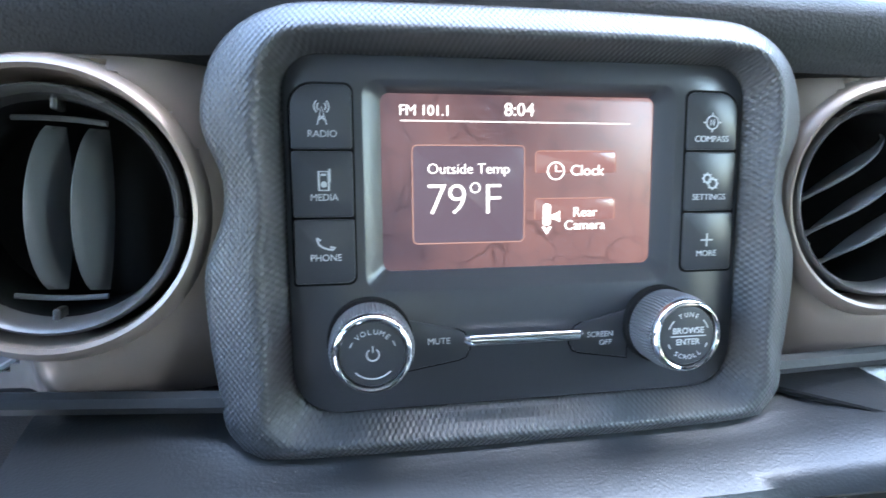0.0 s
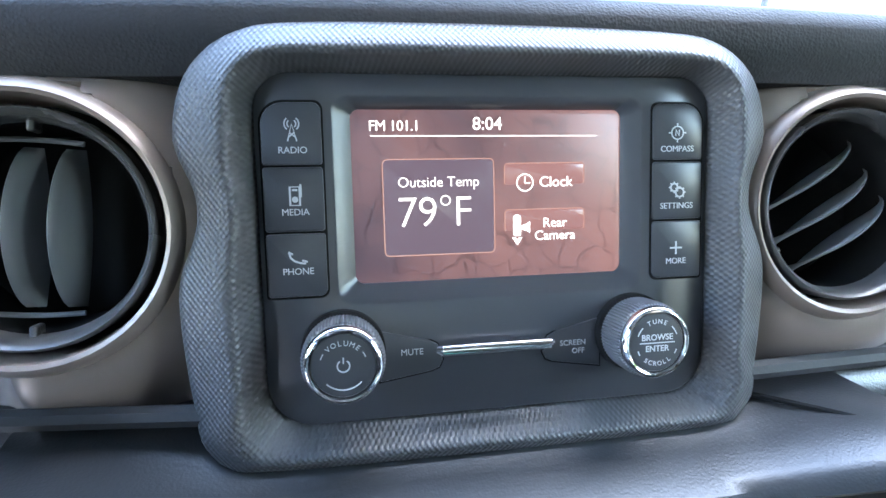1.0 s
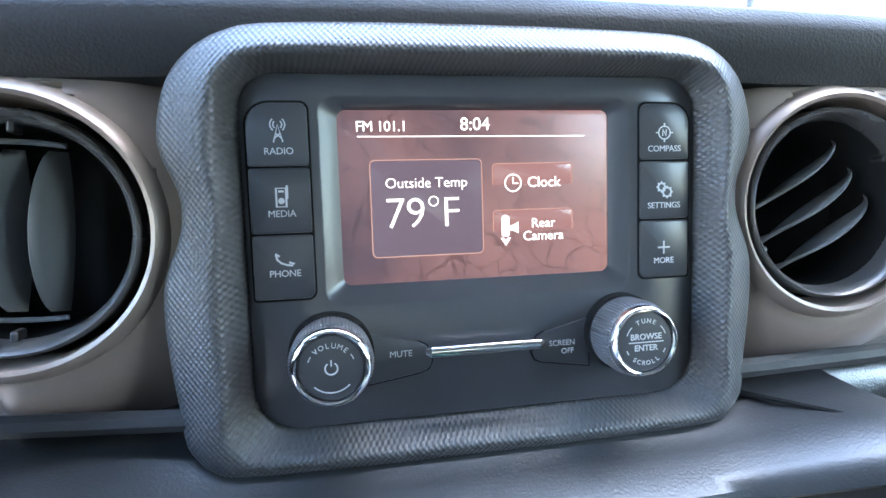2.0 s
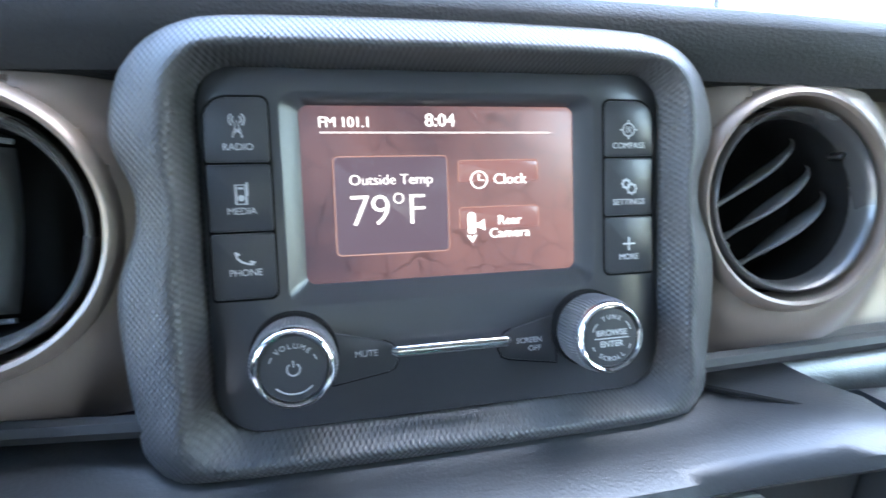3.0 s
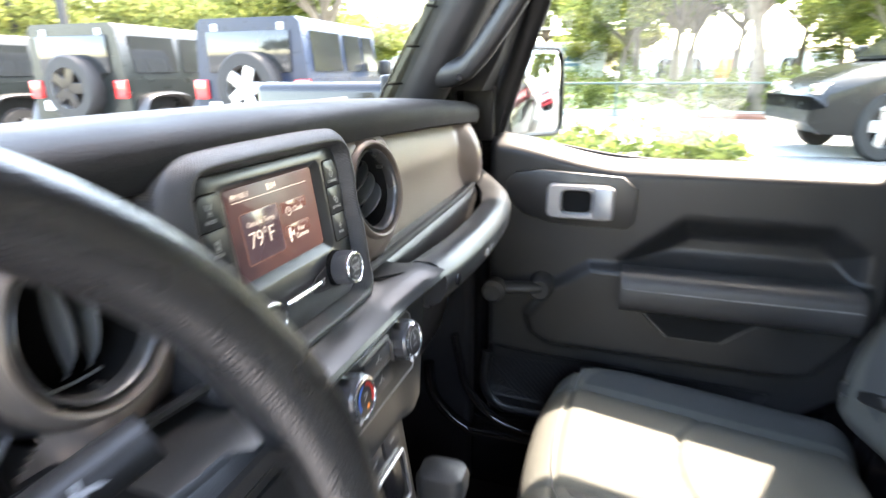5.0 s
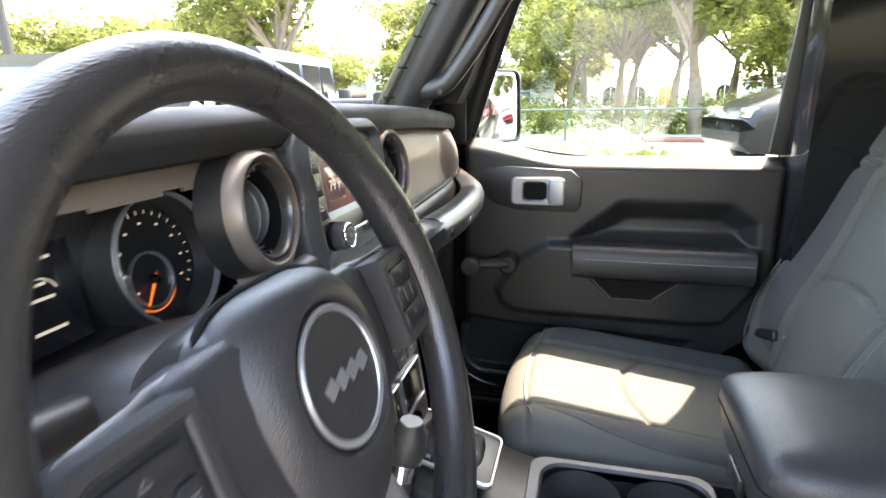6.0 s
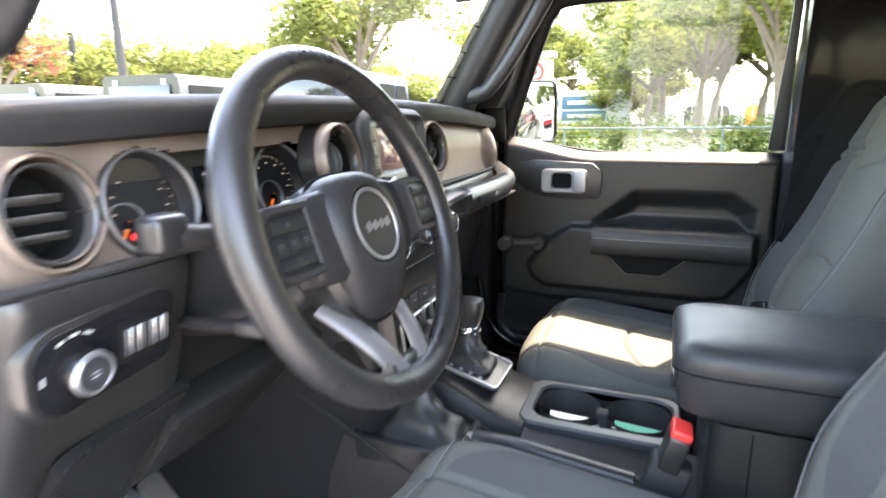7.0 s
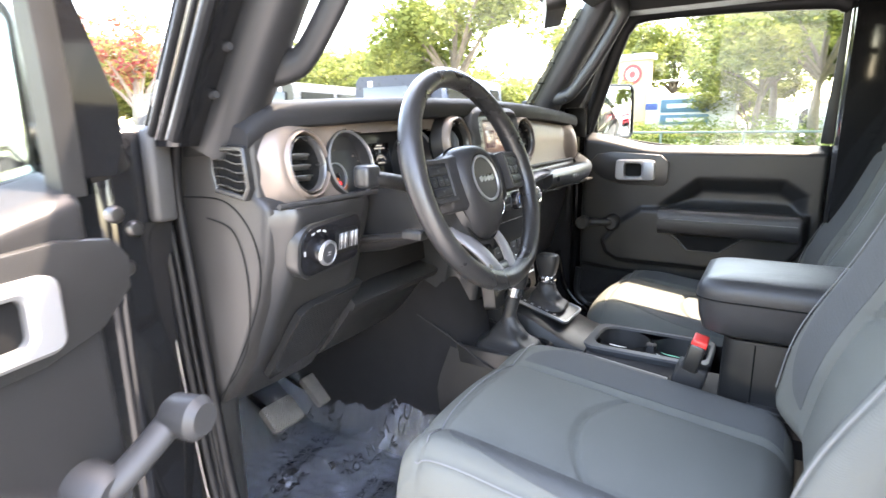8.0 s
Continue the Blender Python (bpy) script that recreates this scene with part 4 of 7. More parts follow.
# ---- climate panel ----
CLIMATE = pose(0.0, -0.0555, 1.125, 84)
climate = thing("climate_panel", "black climate control panel with three chrome-edged knobs", "climate control", CLIMATE)
CO = [(-0.152, -0.032), (-0.142, -0.042), (0.118, -0.042), (0.128, -0.032), (0.128, 0.014), (0.12, 0.0205), (-0.144, 0.0205), (-0.152, 0.014)]
part("panel", plate(CO, -0.02, 0.001, 0.002), PLASTIC, climate)
part("trim_line", ribbon([CO + [CO[0]]], 0.0012, 0.0004, 0.001), SILVER, climate, "thin silver outline")
for cx, lab in ((-0.12, "fan knob"), (-0.012, "temperature knob"), (0.096, "air direction knob")):
    sides = 14
    rings = []
    for r, z in ((0.0203, 0), (0.0209, 0.0015), (0.0209, 0.0145), (0.0204, 0.018), (0.019, 0.0212), (0.0176, 0.0225)):
        flat = 0.0011 * (z < 0.018)
        rings.append([((r - flat * (i % 2)) * math.cos(math.pi * i / sides) + cx, (r - flat * (i % 2)) * math.sin(math.pi * i / sides), z) for i in range(2 * sides)])
    kn = part("knob", loft(rings), KNOBSKIN, climate, lab, smooth=12)
    at = Matrix.Translation((cx, 0.0, 0))
    part("ring", revolve([(0.0178, 0.0215), (0.0181, 0.0238), (0.0172, 0.0252), (0.0156, 0.0247), (0.015, 0.022)], 48, caps=False), CHROME, kn, "chrome ring", m=at)
    part("cap", revolve([(0.0152, 0.022), (0.0152, 0.0235), (0.001, 0.024)], 40), GAUGEFACE, kn, m=at)
    part("pointer", rbox(-0.0012, 0.0012, 0.0155, 0.0215, 0.0222, 0.0256, 0.0006, 1), INK, kn, m=at @ pose(0, 0, 0, 0, 0, 140))
    if lab == "temperature knob":
        part("cold_arc", ribbon([arc(cx, 0.0, 0.0117, 100, 215)], 0.003, 0.0242), pbr("blue_print", (0.03, 0.15, 0.6), 0.4), kn)
        part("hot_arc", ribbon([arc(cx, 0.0, 0.0117, -35, 80)], 0.003, 0.0242), RED, kn)
        part("heat_mark", ribbon([[(cx - 0.003, 0.004), (cx + 0.003, 0.003)], [(cx - 0.003, -0.001), (cx + 0.003, 0.002)]], 0.0012, 0.0242), INK, kn)
        part("lamp_mark", revolve([(0.0022, 0.0240), (0.0022, 0.0244)], 12), ORANGE, kn, m=Matrix.Translation((cx + 0.002, -0.008, 0)))
    else:
        part("arc_mark", ribbon([arc(cx, 0.0, 0.0115, -30, 210)], 0.0012, 0.0242), INK, kn)
        part("fan_mark", ribbon([[(cx - 0.004, 0.002), (cx + 0.004, 0.003)], [(cx + 0.002, 0.0), (cx - 0.002, 0.009)], [(cx - 0.005, -0.004), (cx + 0.004, -0.004)]], 0.0012, 0.0242), INK, kn)
for kn in [ob for ob in climate.children if ob.name.startswith("knob")]:
    for ob in (kn, *kn.children):
        ob.data.transform(Matrix.Diagonal((1, 1, 0.74, 1)))
for cx in (-0.066, 0.042):
    part("silver_bar", plate(rrect(cx - 0.03, cx + 0.028, 0.014, 0.0175, 0.0015), 0.0, 0.004, 0.0008), SILVER, climate, "satin silver bar")
    for k in range(2):
        b = part("switch", plate(rrect(cx - 0.026, cx + 0.026, -0.0045 - 0.0215 * k, 0.0125 - 0.0185 * k, 0.002), 0, 0.004, 0.001), KEY, climate, "black climate key")
        part("icon", ribbon([[(cx - 0.006, 0.004 - 0.0205 * k), (cx - 0.001, 0.004 - 0.0205 * k), (cx + 0.003, 0.009 - 0.0205 * k)], [(cx - 0.001, 0.007 - 0.0205 * k), (cx + 0.006, 0.003 - 0.0205 * k)]], 0.0008, 0.004), INK, b)
    part("silver_bracket", ribbon([[(cx + 0.024, 0.016), (cx + 0.031, 0.006), (cx + 0.031, -0.012), (cx + 0.024, -0.0065), (cx - 0.024, -0.0065), (cx - 0.031, -0.012), (cx - 0.031, 0.004)]], 0.0028, 0.0005, 0.0035), SILVER, climate, "satin silver bracket")

# switch bank and pockets under the climate panel
bank = thing("switch_bank", "black switch bank with silver-framed pockets", "switch panel", pose(0.0, -0.05, 0.99, 82))
part("panel", plate(rrect(-0.12, 0.12, -0.1, 0.05, 0.012), -0.03, 0.0, 0.003), PLASTIC, bank)
for k in range(5):
    s = part("switch", plate(rrect(-0.1 + k * 0.041, -0.064 + k * 0.041, 0.012, 0.036, 0.003), 0.0, 0.004, 0.001), KEY, bank)
    part("icon", ribbon([[(-0.088 + k * 0.041, 0.024), (-0.077 + k * 0.041, 0.024)]], 0.002, 0.004), INK, s)
for cx, w in ((-0.062, 0.042), (0.0, 0.016), (0.062, 0.042)):
    o = rrect(cx - w, cx + w, -0.06, 0.002, 0.006)
    fr = part("pocket_frame", frame_plate(o, offset(o, 0.004), 0.0, 0.005, 0.001), SILVER, bank, "silver pocket frame")
    part("pocket_door", plate(offset(o, 0.004), 0.0, 0.0025, 0.0005), GLOSS, bank)
part("socket", revolve([(0.012, 0), (0.012, 0.006), (0.009, 0.006), (0.009, 0.001)], 24), GLOSS, bank, m=Matrix.Translation((-0.06, -0.08, 0)))
part("socket", revolve([(0.012, 0), (0.012, 0.006), (0.009, 0.006), (0.009, 0.001)], 24), GLOSS, bank, m=Matrix.Translation((0.06, -0.08, 0)))

# ---- instrument cluster ----
cluster = thing("instrument_cluster", "black instrument cluster with two round gauges and a centre display", "instrument cluster", pose(-0.34, 0.07, 1.18))
part("housing", rbox(-0.49, -0.19, 0.078, 0.088, 1.172, 1.3, 0.003), GAUGEFACE, cluster, world=True)
info = part("centre_display", rbox(-0.031, 0.031, -0.045, 0.035, 0, 0.003, 0.001), GLOSS, cluster, m=cluster.matrix_basis.inverted() @ pose(-0.34, 0.076, 1.235, 80))
IM = cluster.matrix_basis.inverted() @ pose(-0.34, 0.076, 1.235, 80)
for y0, w in ((0.024, 0.018), (0.019, 0.03), (0.002, 0.012), (-0.008, 0.02), (-0.03, 0.024)):
    part("readout", ribbon([[(-w / 2, y0), (w / 2, y0)]], 0.0022, 0.0032), lit("readout_glow", (0.75, 0.8, 0.85), 0.02), info, m=IM)
part("readout", ribbon([arc(0, -0.008, 0.014, 20, 160)], 0.0012, 0.0032), lit("readout_arc", (0.75, 0.8, 0.85), 0.02), info, m=IM)


def gauge(x, y, z, small_x, small_y):
    g = thing("gauge", "round dark gauge with a silver ring and orange needle", "gauge", pose(x, y, z, 78), group="instrument gauges")
    part("barrel", revolve([(0.0572, -0.05), (0.0572, 0.0015), (0.056, 0.0025)], 64, caps=False), PLASTIC, g, "black barrel")
    part("ring", revolve([(0.0562, 0.0), (0.0566, 0.003), (0.0558, 0.0048), (0.0545, 0.0052), (0.0536, 0.0036), (0.0532, -0.002)], 64, caps=False), SILVER, g, "bright silver ring")
    part("well", revolve([(0.0535, 0.0), (0.0475, -0.02)], 48, caps=False), GAUGEFACE, g)
    part("dial", revolve([(0.0475, -0.02), (0.0475, -0.018), (0.001, -0.018)], 48), GAUGEFACE, g)
    part("scale_marks", ribbon([[(r0 * math.cos(radians(a)), r0 * math.sin(radians(a))), (r1 * math.cos(radians(a)), r1 * math.sin(radians(a)))] for a in range(-40, 225, 12) for r0, r1 in ((0.0395 if a % 24 else 0.037, 0.043),)], 0.0008, -0.0178), DIALPRINT, g)
    for k in range(9):
        a = radians(220 - k * 32)
        part("numeral_bar", ribbon([[(0.0325 * math.cos(a) - 0.0016, 0.0325 * math.sin(a)), (0.0325 * math.cos(a) + 0.0016, 0.0325 * math.sin(a))]], 0.002, -0.0178), DIALPRINT, g)
    part("inner_ring", revolve([(0.0235, -0.018), (0.0235, -0.0145), (0.0218, -0.0145), (0.0218, -0.018)], 40, caps=False), SILVER, g, m=Matrix.Translation((small_x, small_y, 0)))
    part("orange_arc", ribbon([arc(small_x, small_y, 0.0265, 190, 330)], 0.0012, -0.0178), DIALORANGE, g)
    part("needle", loft([[(-0.005, -0.0016, 0), (-0.005, 0.0016, 0), (-0.005, 0.0016, 0.001), (-0.005, -0.0016, 0.001)], [(0.024, -0.0006, 0), (0.024, 0.0006, 0), (0.024, 0.0006, 0.001), (0.024, -0.0006, 0.001)]]), DIALORANGE, g, m=pose(small_x, small_y, -0.0135, 0, 0, 232))
    part("needle_hub", revolve([(0.005, -0.0145), (0.0045, -0.012), (0.001, -0.0115)], 20), GLOSS, g, m=Matrix.Translation((small_x, small_y, 0)))
    return g


left_gauge = gauge(*GAUGES[0], -0.023, -0.017)
part("warning_light", revolve([(0.0035, -0.0175), (0.0035, -0.017)], 12), TELLTALE, left_gauge, m=Matrix.Translation((-0.018, -0.029, 0)))
right_gauge = gauge(*GAUGES[1], -0.008, -0.014)


# ---- steering wheel and column ----
WHEEL = pose(-0.3602, -0.1429, 1.2088, 69.9, 0, -1.9)
wheel = thing("steering_wheel", "black grained steering wheel with grey lower spokes", "steering wheel", WHEEL)
rim_pts = [(0.1728 * math.cos(2 * math.pi * i / 96), 0.1728 * math.sin(2 * math.pi * i / 96), 0) for i in range(96)]
rim_r = [0.0165 + sum(0.0022 * math.exp(-(((i * 3.75 - a + 180) % 360) - 180) ** 2 / 300) for a in (15, 165)) for i in range(96)]
part("rim", tube(rim_pts, rim_r, 20, closed=True, up=(0, 0, 1)), RIM, wheel, "black grained rim")
HUBO = [(0.0, 0.058), (0.035, 0.057), (0.06, 0.05), (0.074, 0.034), (0.079, 0.01), (0.077, -0.02), (0.07, -0.05), (0.056, -0.077), (0.032, -0.096), (0.0, -0.101)]
hub_out = sample_outline([(x, y) for x, y in HUBO][::-1] + [(-x, y) for x, y in HUBO[1:-1]], 96)
BADGE = Matrix.Translation((0.0, -0.004, -0.0222)) @ Matrix.Diagonal((0.9, 0.9, 1, 1))


def hub_ring(s, h, round_off):
    ring = []
    for x, y in hub_out:
        a = math.atan2(y + 0.004, x)
        ring.append((x * s * 0.85 * (1 - round_off) + 0.072 * s * math.cos(a) * round_off, y * s * (1 - round_off) + (0.072 * s * math.sin(a) - 0.004) * round_off, (h * 0.74 if h > 0 else h) - 0.016))
    return ring


part("airbag_cover", loft([hub_ring(*q) for q in ((0.93, -0.03, 0), (0.98, -0.016, 0), (1.0, -0.002, 0), (0.985, 0.008, 0.05), (0.95, 0.017, 0.15), (0.89, 0.0255, 0.35), (0.8, 0.0335, 0.6), (0.7, 0.039, 0.85), (0.62, 0.0415, 1), (0.6, 0.0412, 1), (0.585, 0.0385, 1), (0.57, 0.0368, 1), (0.3, 0.0366, 1))]), HUB, wheel, "black grained airbag cover", smooth=60)
part("cover_seam", tube([(x * 0.868, y * 1.012, -0.0175) for x, y in hub_out], 0.0022, 6, closed=True), GAP, wheel)
badge = part("badge", revolve([(0.046, 0.028), (0.046, 0.033), (0.0455, 0.0345)], 64), GAP, wheel, "round badge with a silver ring", m=BADGE)
part("badge_ring", revolve([(0.0435, 0.032), (0.0437, 0.036), (0.042, 0.0372), (0.0395, 0.0362), (0.0385, 0.034)], 64, caps=False), SILVER, badge, "bright silver ring", m=BADGE)
part("badge_disc", revolve([(0.0388, 0.033), (0.0388, 0.0352), (0.001, 0.0358)], 48), HUB, badge, m=BADGE)
emblem = ribbon([[(-0.024 + k * 0.0135, -0.003), (-0.0145 + k * 0.0135, 0.001)] for k in range(4)], 0.009, 0.0355, 0.0016)
part("emblem", emblem, SILVER, badge, "raised silver emblem", m=BADGE)
# spokes
PADSKIN = pbr("satin_black_switches", (0.012, 0.012, 0.0125), 0.34, var=0.1, spec=0.3)
DIMINK = pbr("grey_print", (0.11, 0.11, 0.11), 0.5, var=0.05)
for s in (-1, 1):
    arm = [(s * 0.06, 0.006, -0.018), (s * 0.1, 0.006, -0.014), (s * 0.14, 0.004, -0.008), (s * 0.166, 0.0, -0.002)]
    part("spoke", tube(smooth_path(arm, 5), [0.036] * 5 + [0.034] * 5 + [0.03] * 5 + [0.024], 16, flat=0.3, up=(0, 0, 1)), PLASTIC, wheel)
    wing = [[(s * x, y, z) for y, z in ((0.043 * w, -0.03), (0.044 * w, z0 - 0.006), (0.038 * w, z0), (0.012, z0 + 0.002), (-0.014, z0 + 0.002), (-0.04 * w, z0), (-0.047 * w, z0 - 0.006), (-0.046 * w, -0.03))] for x, z0, w in ((0.05, 0.002, 1.0), (0.075, -0.001, 0.97), (0.088, -0.004, 0.92), (0.0925, -0.009, 0.88))]
    part("cover_wing", loft(wing if s > 0 else [r[::-1] for r in wing]), HUB, wheel, smooth=50)
    tilt_m = pose(0, 0, 0.0075, 0, s * 5, 0)
    pad = [(0.092, -0.029), (0.112, -0.031), (0.14, -0.031), (0.155, -0.024), (0.158, 0.008), (0.154, 0.028), (0.142, 0.037), (0.09, 0.037)]
    pts = [(s * x, y) for x, y in (pad if s > 0 else pad[::-1])]
    inset = offset(pts, 0.0085)
    fr = frame_plate(pts, inset, -0.012, 0.0112, 0.0018)
    sw = part("switch_pad", fr, HUB, wheel, "black switch pad", m=tilt_m)
    part("pad_floor", plate(inset, -0.012, 0.009, 0.0006), PADSKIN, sw, m=tilt_m)
    part("pad_edge", ribbon([offset(pts, 0.0075) + [offset(pts, 0.0075)[0]]], 0.0007, 0.0108, 0.0006), PLASTIC, sw, m=tilt_m)
    for kx, ky, kw, kh, tri_up in ((0.103, 0.0125, 0.042, 0.0125, 1), (0.103, -0.0045, 0.0125, 0.0145, 0), (0.118, -0.0045, 0.0125, 0.0145, 0), (0.133, -0.0045, 0.0125, 0.0145, 0), (0.103, -0.0195, 0.042, 0.0125, -1)):
        x0, x1 = (kx, kx + kw) if s > 0 else (-kx - kw, -kx)
        b = part("switch", plate(rrect(x0, x1, ky, ky + kh, 0.003), 0.008, 0.0115, 0.001), PADSKIN, sw, m=tilt_m)
        mid, my = (x0 + x1) / 2, ky + kh / 2
        if tri_up:
            mark = [[(mid - 0.0025, my - 0.0014 * tri_up), (mid, my + 0.0016 * tri_up), (mid + 0.0025, my - 0.0014 * tri_up), (mid - 0.0025, my - 0.0014 * tri_up)]]
        else:
            mark = [[(mid - 0.0028, my + 0.001), (mid + 0.0028, my + 0.001)], [(mid - 0.0016, my - 0.0014), (mid + 0.0016, my - 0.0014)]]
        part("icon", ribbon(mark, 0.0006, 0.0115), DIMINK, b, m=tilt_m)
    low = smooth_path([(s * 0.052, -0.066, -0.05), (s * 0.045, -0.098, -0.026), (s * 0.036, -0.125, -0.012), (s * 0.027, -0.15, -0.005), (s * 0.022, -0.168, 0.0)], 5)
    part("lower_spoke", tube(low, [0.0148] * (len(low) - 4) + [0.0155, 0.0165, 0.018, 0.0195], 14, flat=0.42, up=(0, 0, 1)), DARKSILVER, wheel, "grey satin lower spoke")
part("lower_web", tube(smooth_path([(-0.045, -0.152, -0.006), (0, -0.158, -0.008), (0.045, -0.152, -0.006)], 6), 0.014, 12, flat=0.5, up=(0, 0, 1)), PLASTIC, wheel)
part("hub_back", loft([[(x * s, y * s, h) for x, y in hub_out] for s, h in ((0.75, -0.075), (0.9, -0.05), (0.98, -0.02), (0.9, -0.01))]), PLASTIC, wheel)

column = thing("steering_column", "black steering column shroud with two stalks", "steering column", pose(-0.33, 0.05, 1.1))
COLM = pose(-0.3602, -0.1429, 1.2088, 69.9, 0, 0)
shroud = [[(a * w, b * w2 - 0.01, -h) for a, b in rrect(-1, 1, -1, 1, 0.45)] for w, w2, h in ((0.05, 0.045, 0.06), (0.056, 0.056, 0.075), (0.06, 0.06, 0.13), (0.06, 0.058, 0.2), (0.055, 0.048, 0.26))]
bm = loft(shroud)
bm.transform(COLM)
part("shroud", bm, PILLAR, column, world=True)


# stalks take the lighter moulding to stand in for light from the doorway
def stalk(name, pts, r, flat, mat=DASHSIDE):
    return part(name, tube(smooth_path(pts, 6), r, 12, flat=flat, up=(0, 0, 1)), mat, column, world=True)


turn = stalk("turn_stalk", [(-0.39, -0.03, 1.19), (-0.42, -0.035, 1.2), (-0.46, -0.04, 1.208), (-0.5, -0.038, 1.215), (-0.522, -0.03, 1.222)], 0.0125, 1.0)
part("stalk_end", rbox(-0.535, -0.498, -0.048, -0.018, 1.203, 1.238, 0.008), PLASTIC, turn, "square black stalk end", world=True)
wip = stalk("wiper_stalk", [(-0.27, -0.03, 1.19), (-0.245, -0.036, 1.2), (-0.218, -0.046, 1.209), (-0.197, -0.055, 1.216)], 0.0155, 0.8)
part("print_mark", ribbon([[(0, 0), (0.016, 0)], [(0.004, 0.005), (0.004, -0.004)], [(0.022, 0.001), (0.03, 0.001)]], 0.0026, 0, 0.0006), INK, wip, m=root(wip).matrix_basis.inverted() @ pose(-0.238, -0.053, 1.2125, 60, 0, -20))
tilt = stalk("tilt_lever", [(-0.425, 0.06, 1.098), (-0.44, 0.02, 1.106), (-0.456, -0.03, 1.115), (-0.474, -0.088, 1.127)], 0.0105, 0.62)
part("lever_tip", rbox(-0.486, -0.463, -0.108, -0.07, 1.12, 1.135, 0.004), PILLAR, tilt, world=True)

# ---- lamp switch ----
lamp_switch = thing("light_switch", "round headlamp switch on a black panel with dimmer wheels", "light switch", pose(-0.533, 0.034, 1.113, 97, 0, 4))
LO = [(x, y + 0.06 * x) for x, y in rrect(-0.08, 0.078, -0.044, 0.043, (0.034, 0.022, 0.024, 0.03), 7)]
part("panel", plate(LO, -0.02, 0.004, 0.002), PLASTIC, lamp_switch)
part("inner_panel", plate(offset(LO, 0.006), 0.0, 0.006, 0.0015), GLOSS, lamp_switch)
lk = part("knob", revolve([(0.0275, 0.004), (0.027, 0.0075), (0.0195, 0.0085), (0.0192, 0.024), (0.018, 0.0262), (0.016, 0.0264)], 48), GLOSS, lamp_switch, "black ribbed rotary knob", m=Matrix.Translation((-0.036, -0.003, 0)))
part("knob_cap", revolve([(0.0155, 0.0255), (0.0152, 0.0268), (0.001, 0.0272)], 40), KEY, lk, m=Matrix.Translation((-0.036, -0.003, 0)))
part("knob_ring", revolve([(0.0196, 0.0225), (0.0192, 0.0262), (0.0176, 0.0274), (0.0158, 0.0272), (0.0152, 0.026)], 40, caps=False), SILVER, lk, "silver ring", m=Matrix.Translation((-0.036, -0.003, 0)))
part("icon", ribbon([[(-0.04, -0.001), (-0.033, -0.001)], [(-0.04, -0.005), (-0.033, -0.005)]], 0.0012, 0.0272), INK, lk)
part("print_mark", ribbon([arc(-0.036, -0.003, 0.0315, 60, 75, 4), arc(-0.036, -0.003, 0.0315, 85, 100, 4), arc(-0.036, -0.003, 0.0315, 110, 122, 4), arc(-0.036, -0.003, 0.0315, 172, 186, 4)], 0.003, 0.006), INK, lamp_switch)
part("wheel_well", plate(rrect(0.004, 0.062, -0.02, 0.022, 0.006), 0.005, 0.0065, 0.0004), GAP, lamp_switch)
for k in range(2):
    wv = part("dimmer_wheel", rbox(0.008 + k * 0.028, 0.034 + k * 0.028, -0.013, 0.018, 0.005, 0.0105, 0.003), GAP, lamp_switch)
    for q in range(5):
        part("silver_rib", rbox(0.0095 + k * 0.028 + q * 0.005, 0.0115 + k * 0.028 + q * 0.005, -0.011, 0.016, 0.009, 0.0116, 0.0008, 1), SILVER if q % 2 else KNURLGRIP, wv)

# speaker grille on the knee panel
grille = thing("speaker_grille", "black perforated speaker grille in the knee panel", "speaker", pose(-0.508, 0.1005, 0.9565, 122, 0, 3))
GO = [(-0.064, -0.075), (-0.058, -0.082), (0.03, -0.068), (0.072, 0.05), (0.07, 0.062), (-0.045, 0.05), (-0.056, 0.04)]
GO = [(x * 1.2, y * 1.2) for x, y in GO]
part("panel", plate(GO, -0.01, 0.0025, 0.001), GAP, grille)
slit = bmesh.new()
for k in range(27):
    y = -0.09 + k * 0.0058
    xs_in = []
    for (ax, ay), (bx, by) in zip(GO, GO[1:] + GO[:1]):
        if (ay > y) != (by > y):
            xs_in.append(ax + (bx - ax) * (y - ay) / (by - ay))
    if len(xs_in) == 2:
        rbox(min(xs_in) + 0.002, max(xs_in) - 0.002, y, y + 0.0026, 0.0022, 0.0036, 0, 1, slit)
        for i in range(int((max(xs_in) - min(xs_in)) / 0.009)):
            xx = min(xs_in) + 0.004 + i * 0.009 + (k % 2) * 0.0045
            rbox(xx, xx + 0.0016, y + 0.0026, y + 0.0058, 0.0022, 0.0032, 0, 1, slit)
part("perforation", slit, PILLAR, grille)

# ---- centre console ----
console = thing("centre_console", "black centre console with two cup holders and a grey top frame", "console", pose(0.05, -0.25, 0.5))
CON = [(-0.145, 0.5), (-0.152, 0.64), (-0.148, 0.69), (-0.135, 0.704), (-0.04, 0.716), (-0.016, 0.73), (-0.006, 0.77), (0.0, 0.786), (0.012, 0.792), (0.17, 0.792), (0.19, 0.78), (0.2, 0.7), (0.2, 0.5)]


def con_top(y):
    return 0.07 * smoothstep(-0.24, -0.03, y) + 0.02 * smoothstep(-0.05, 0.05, y)


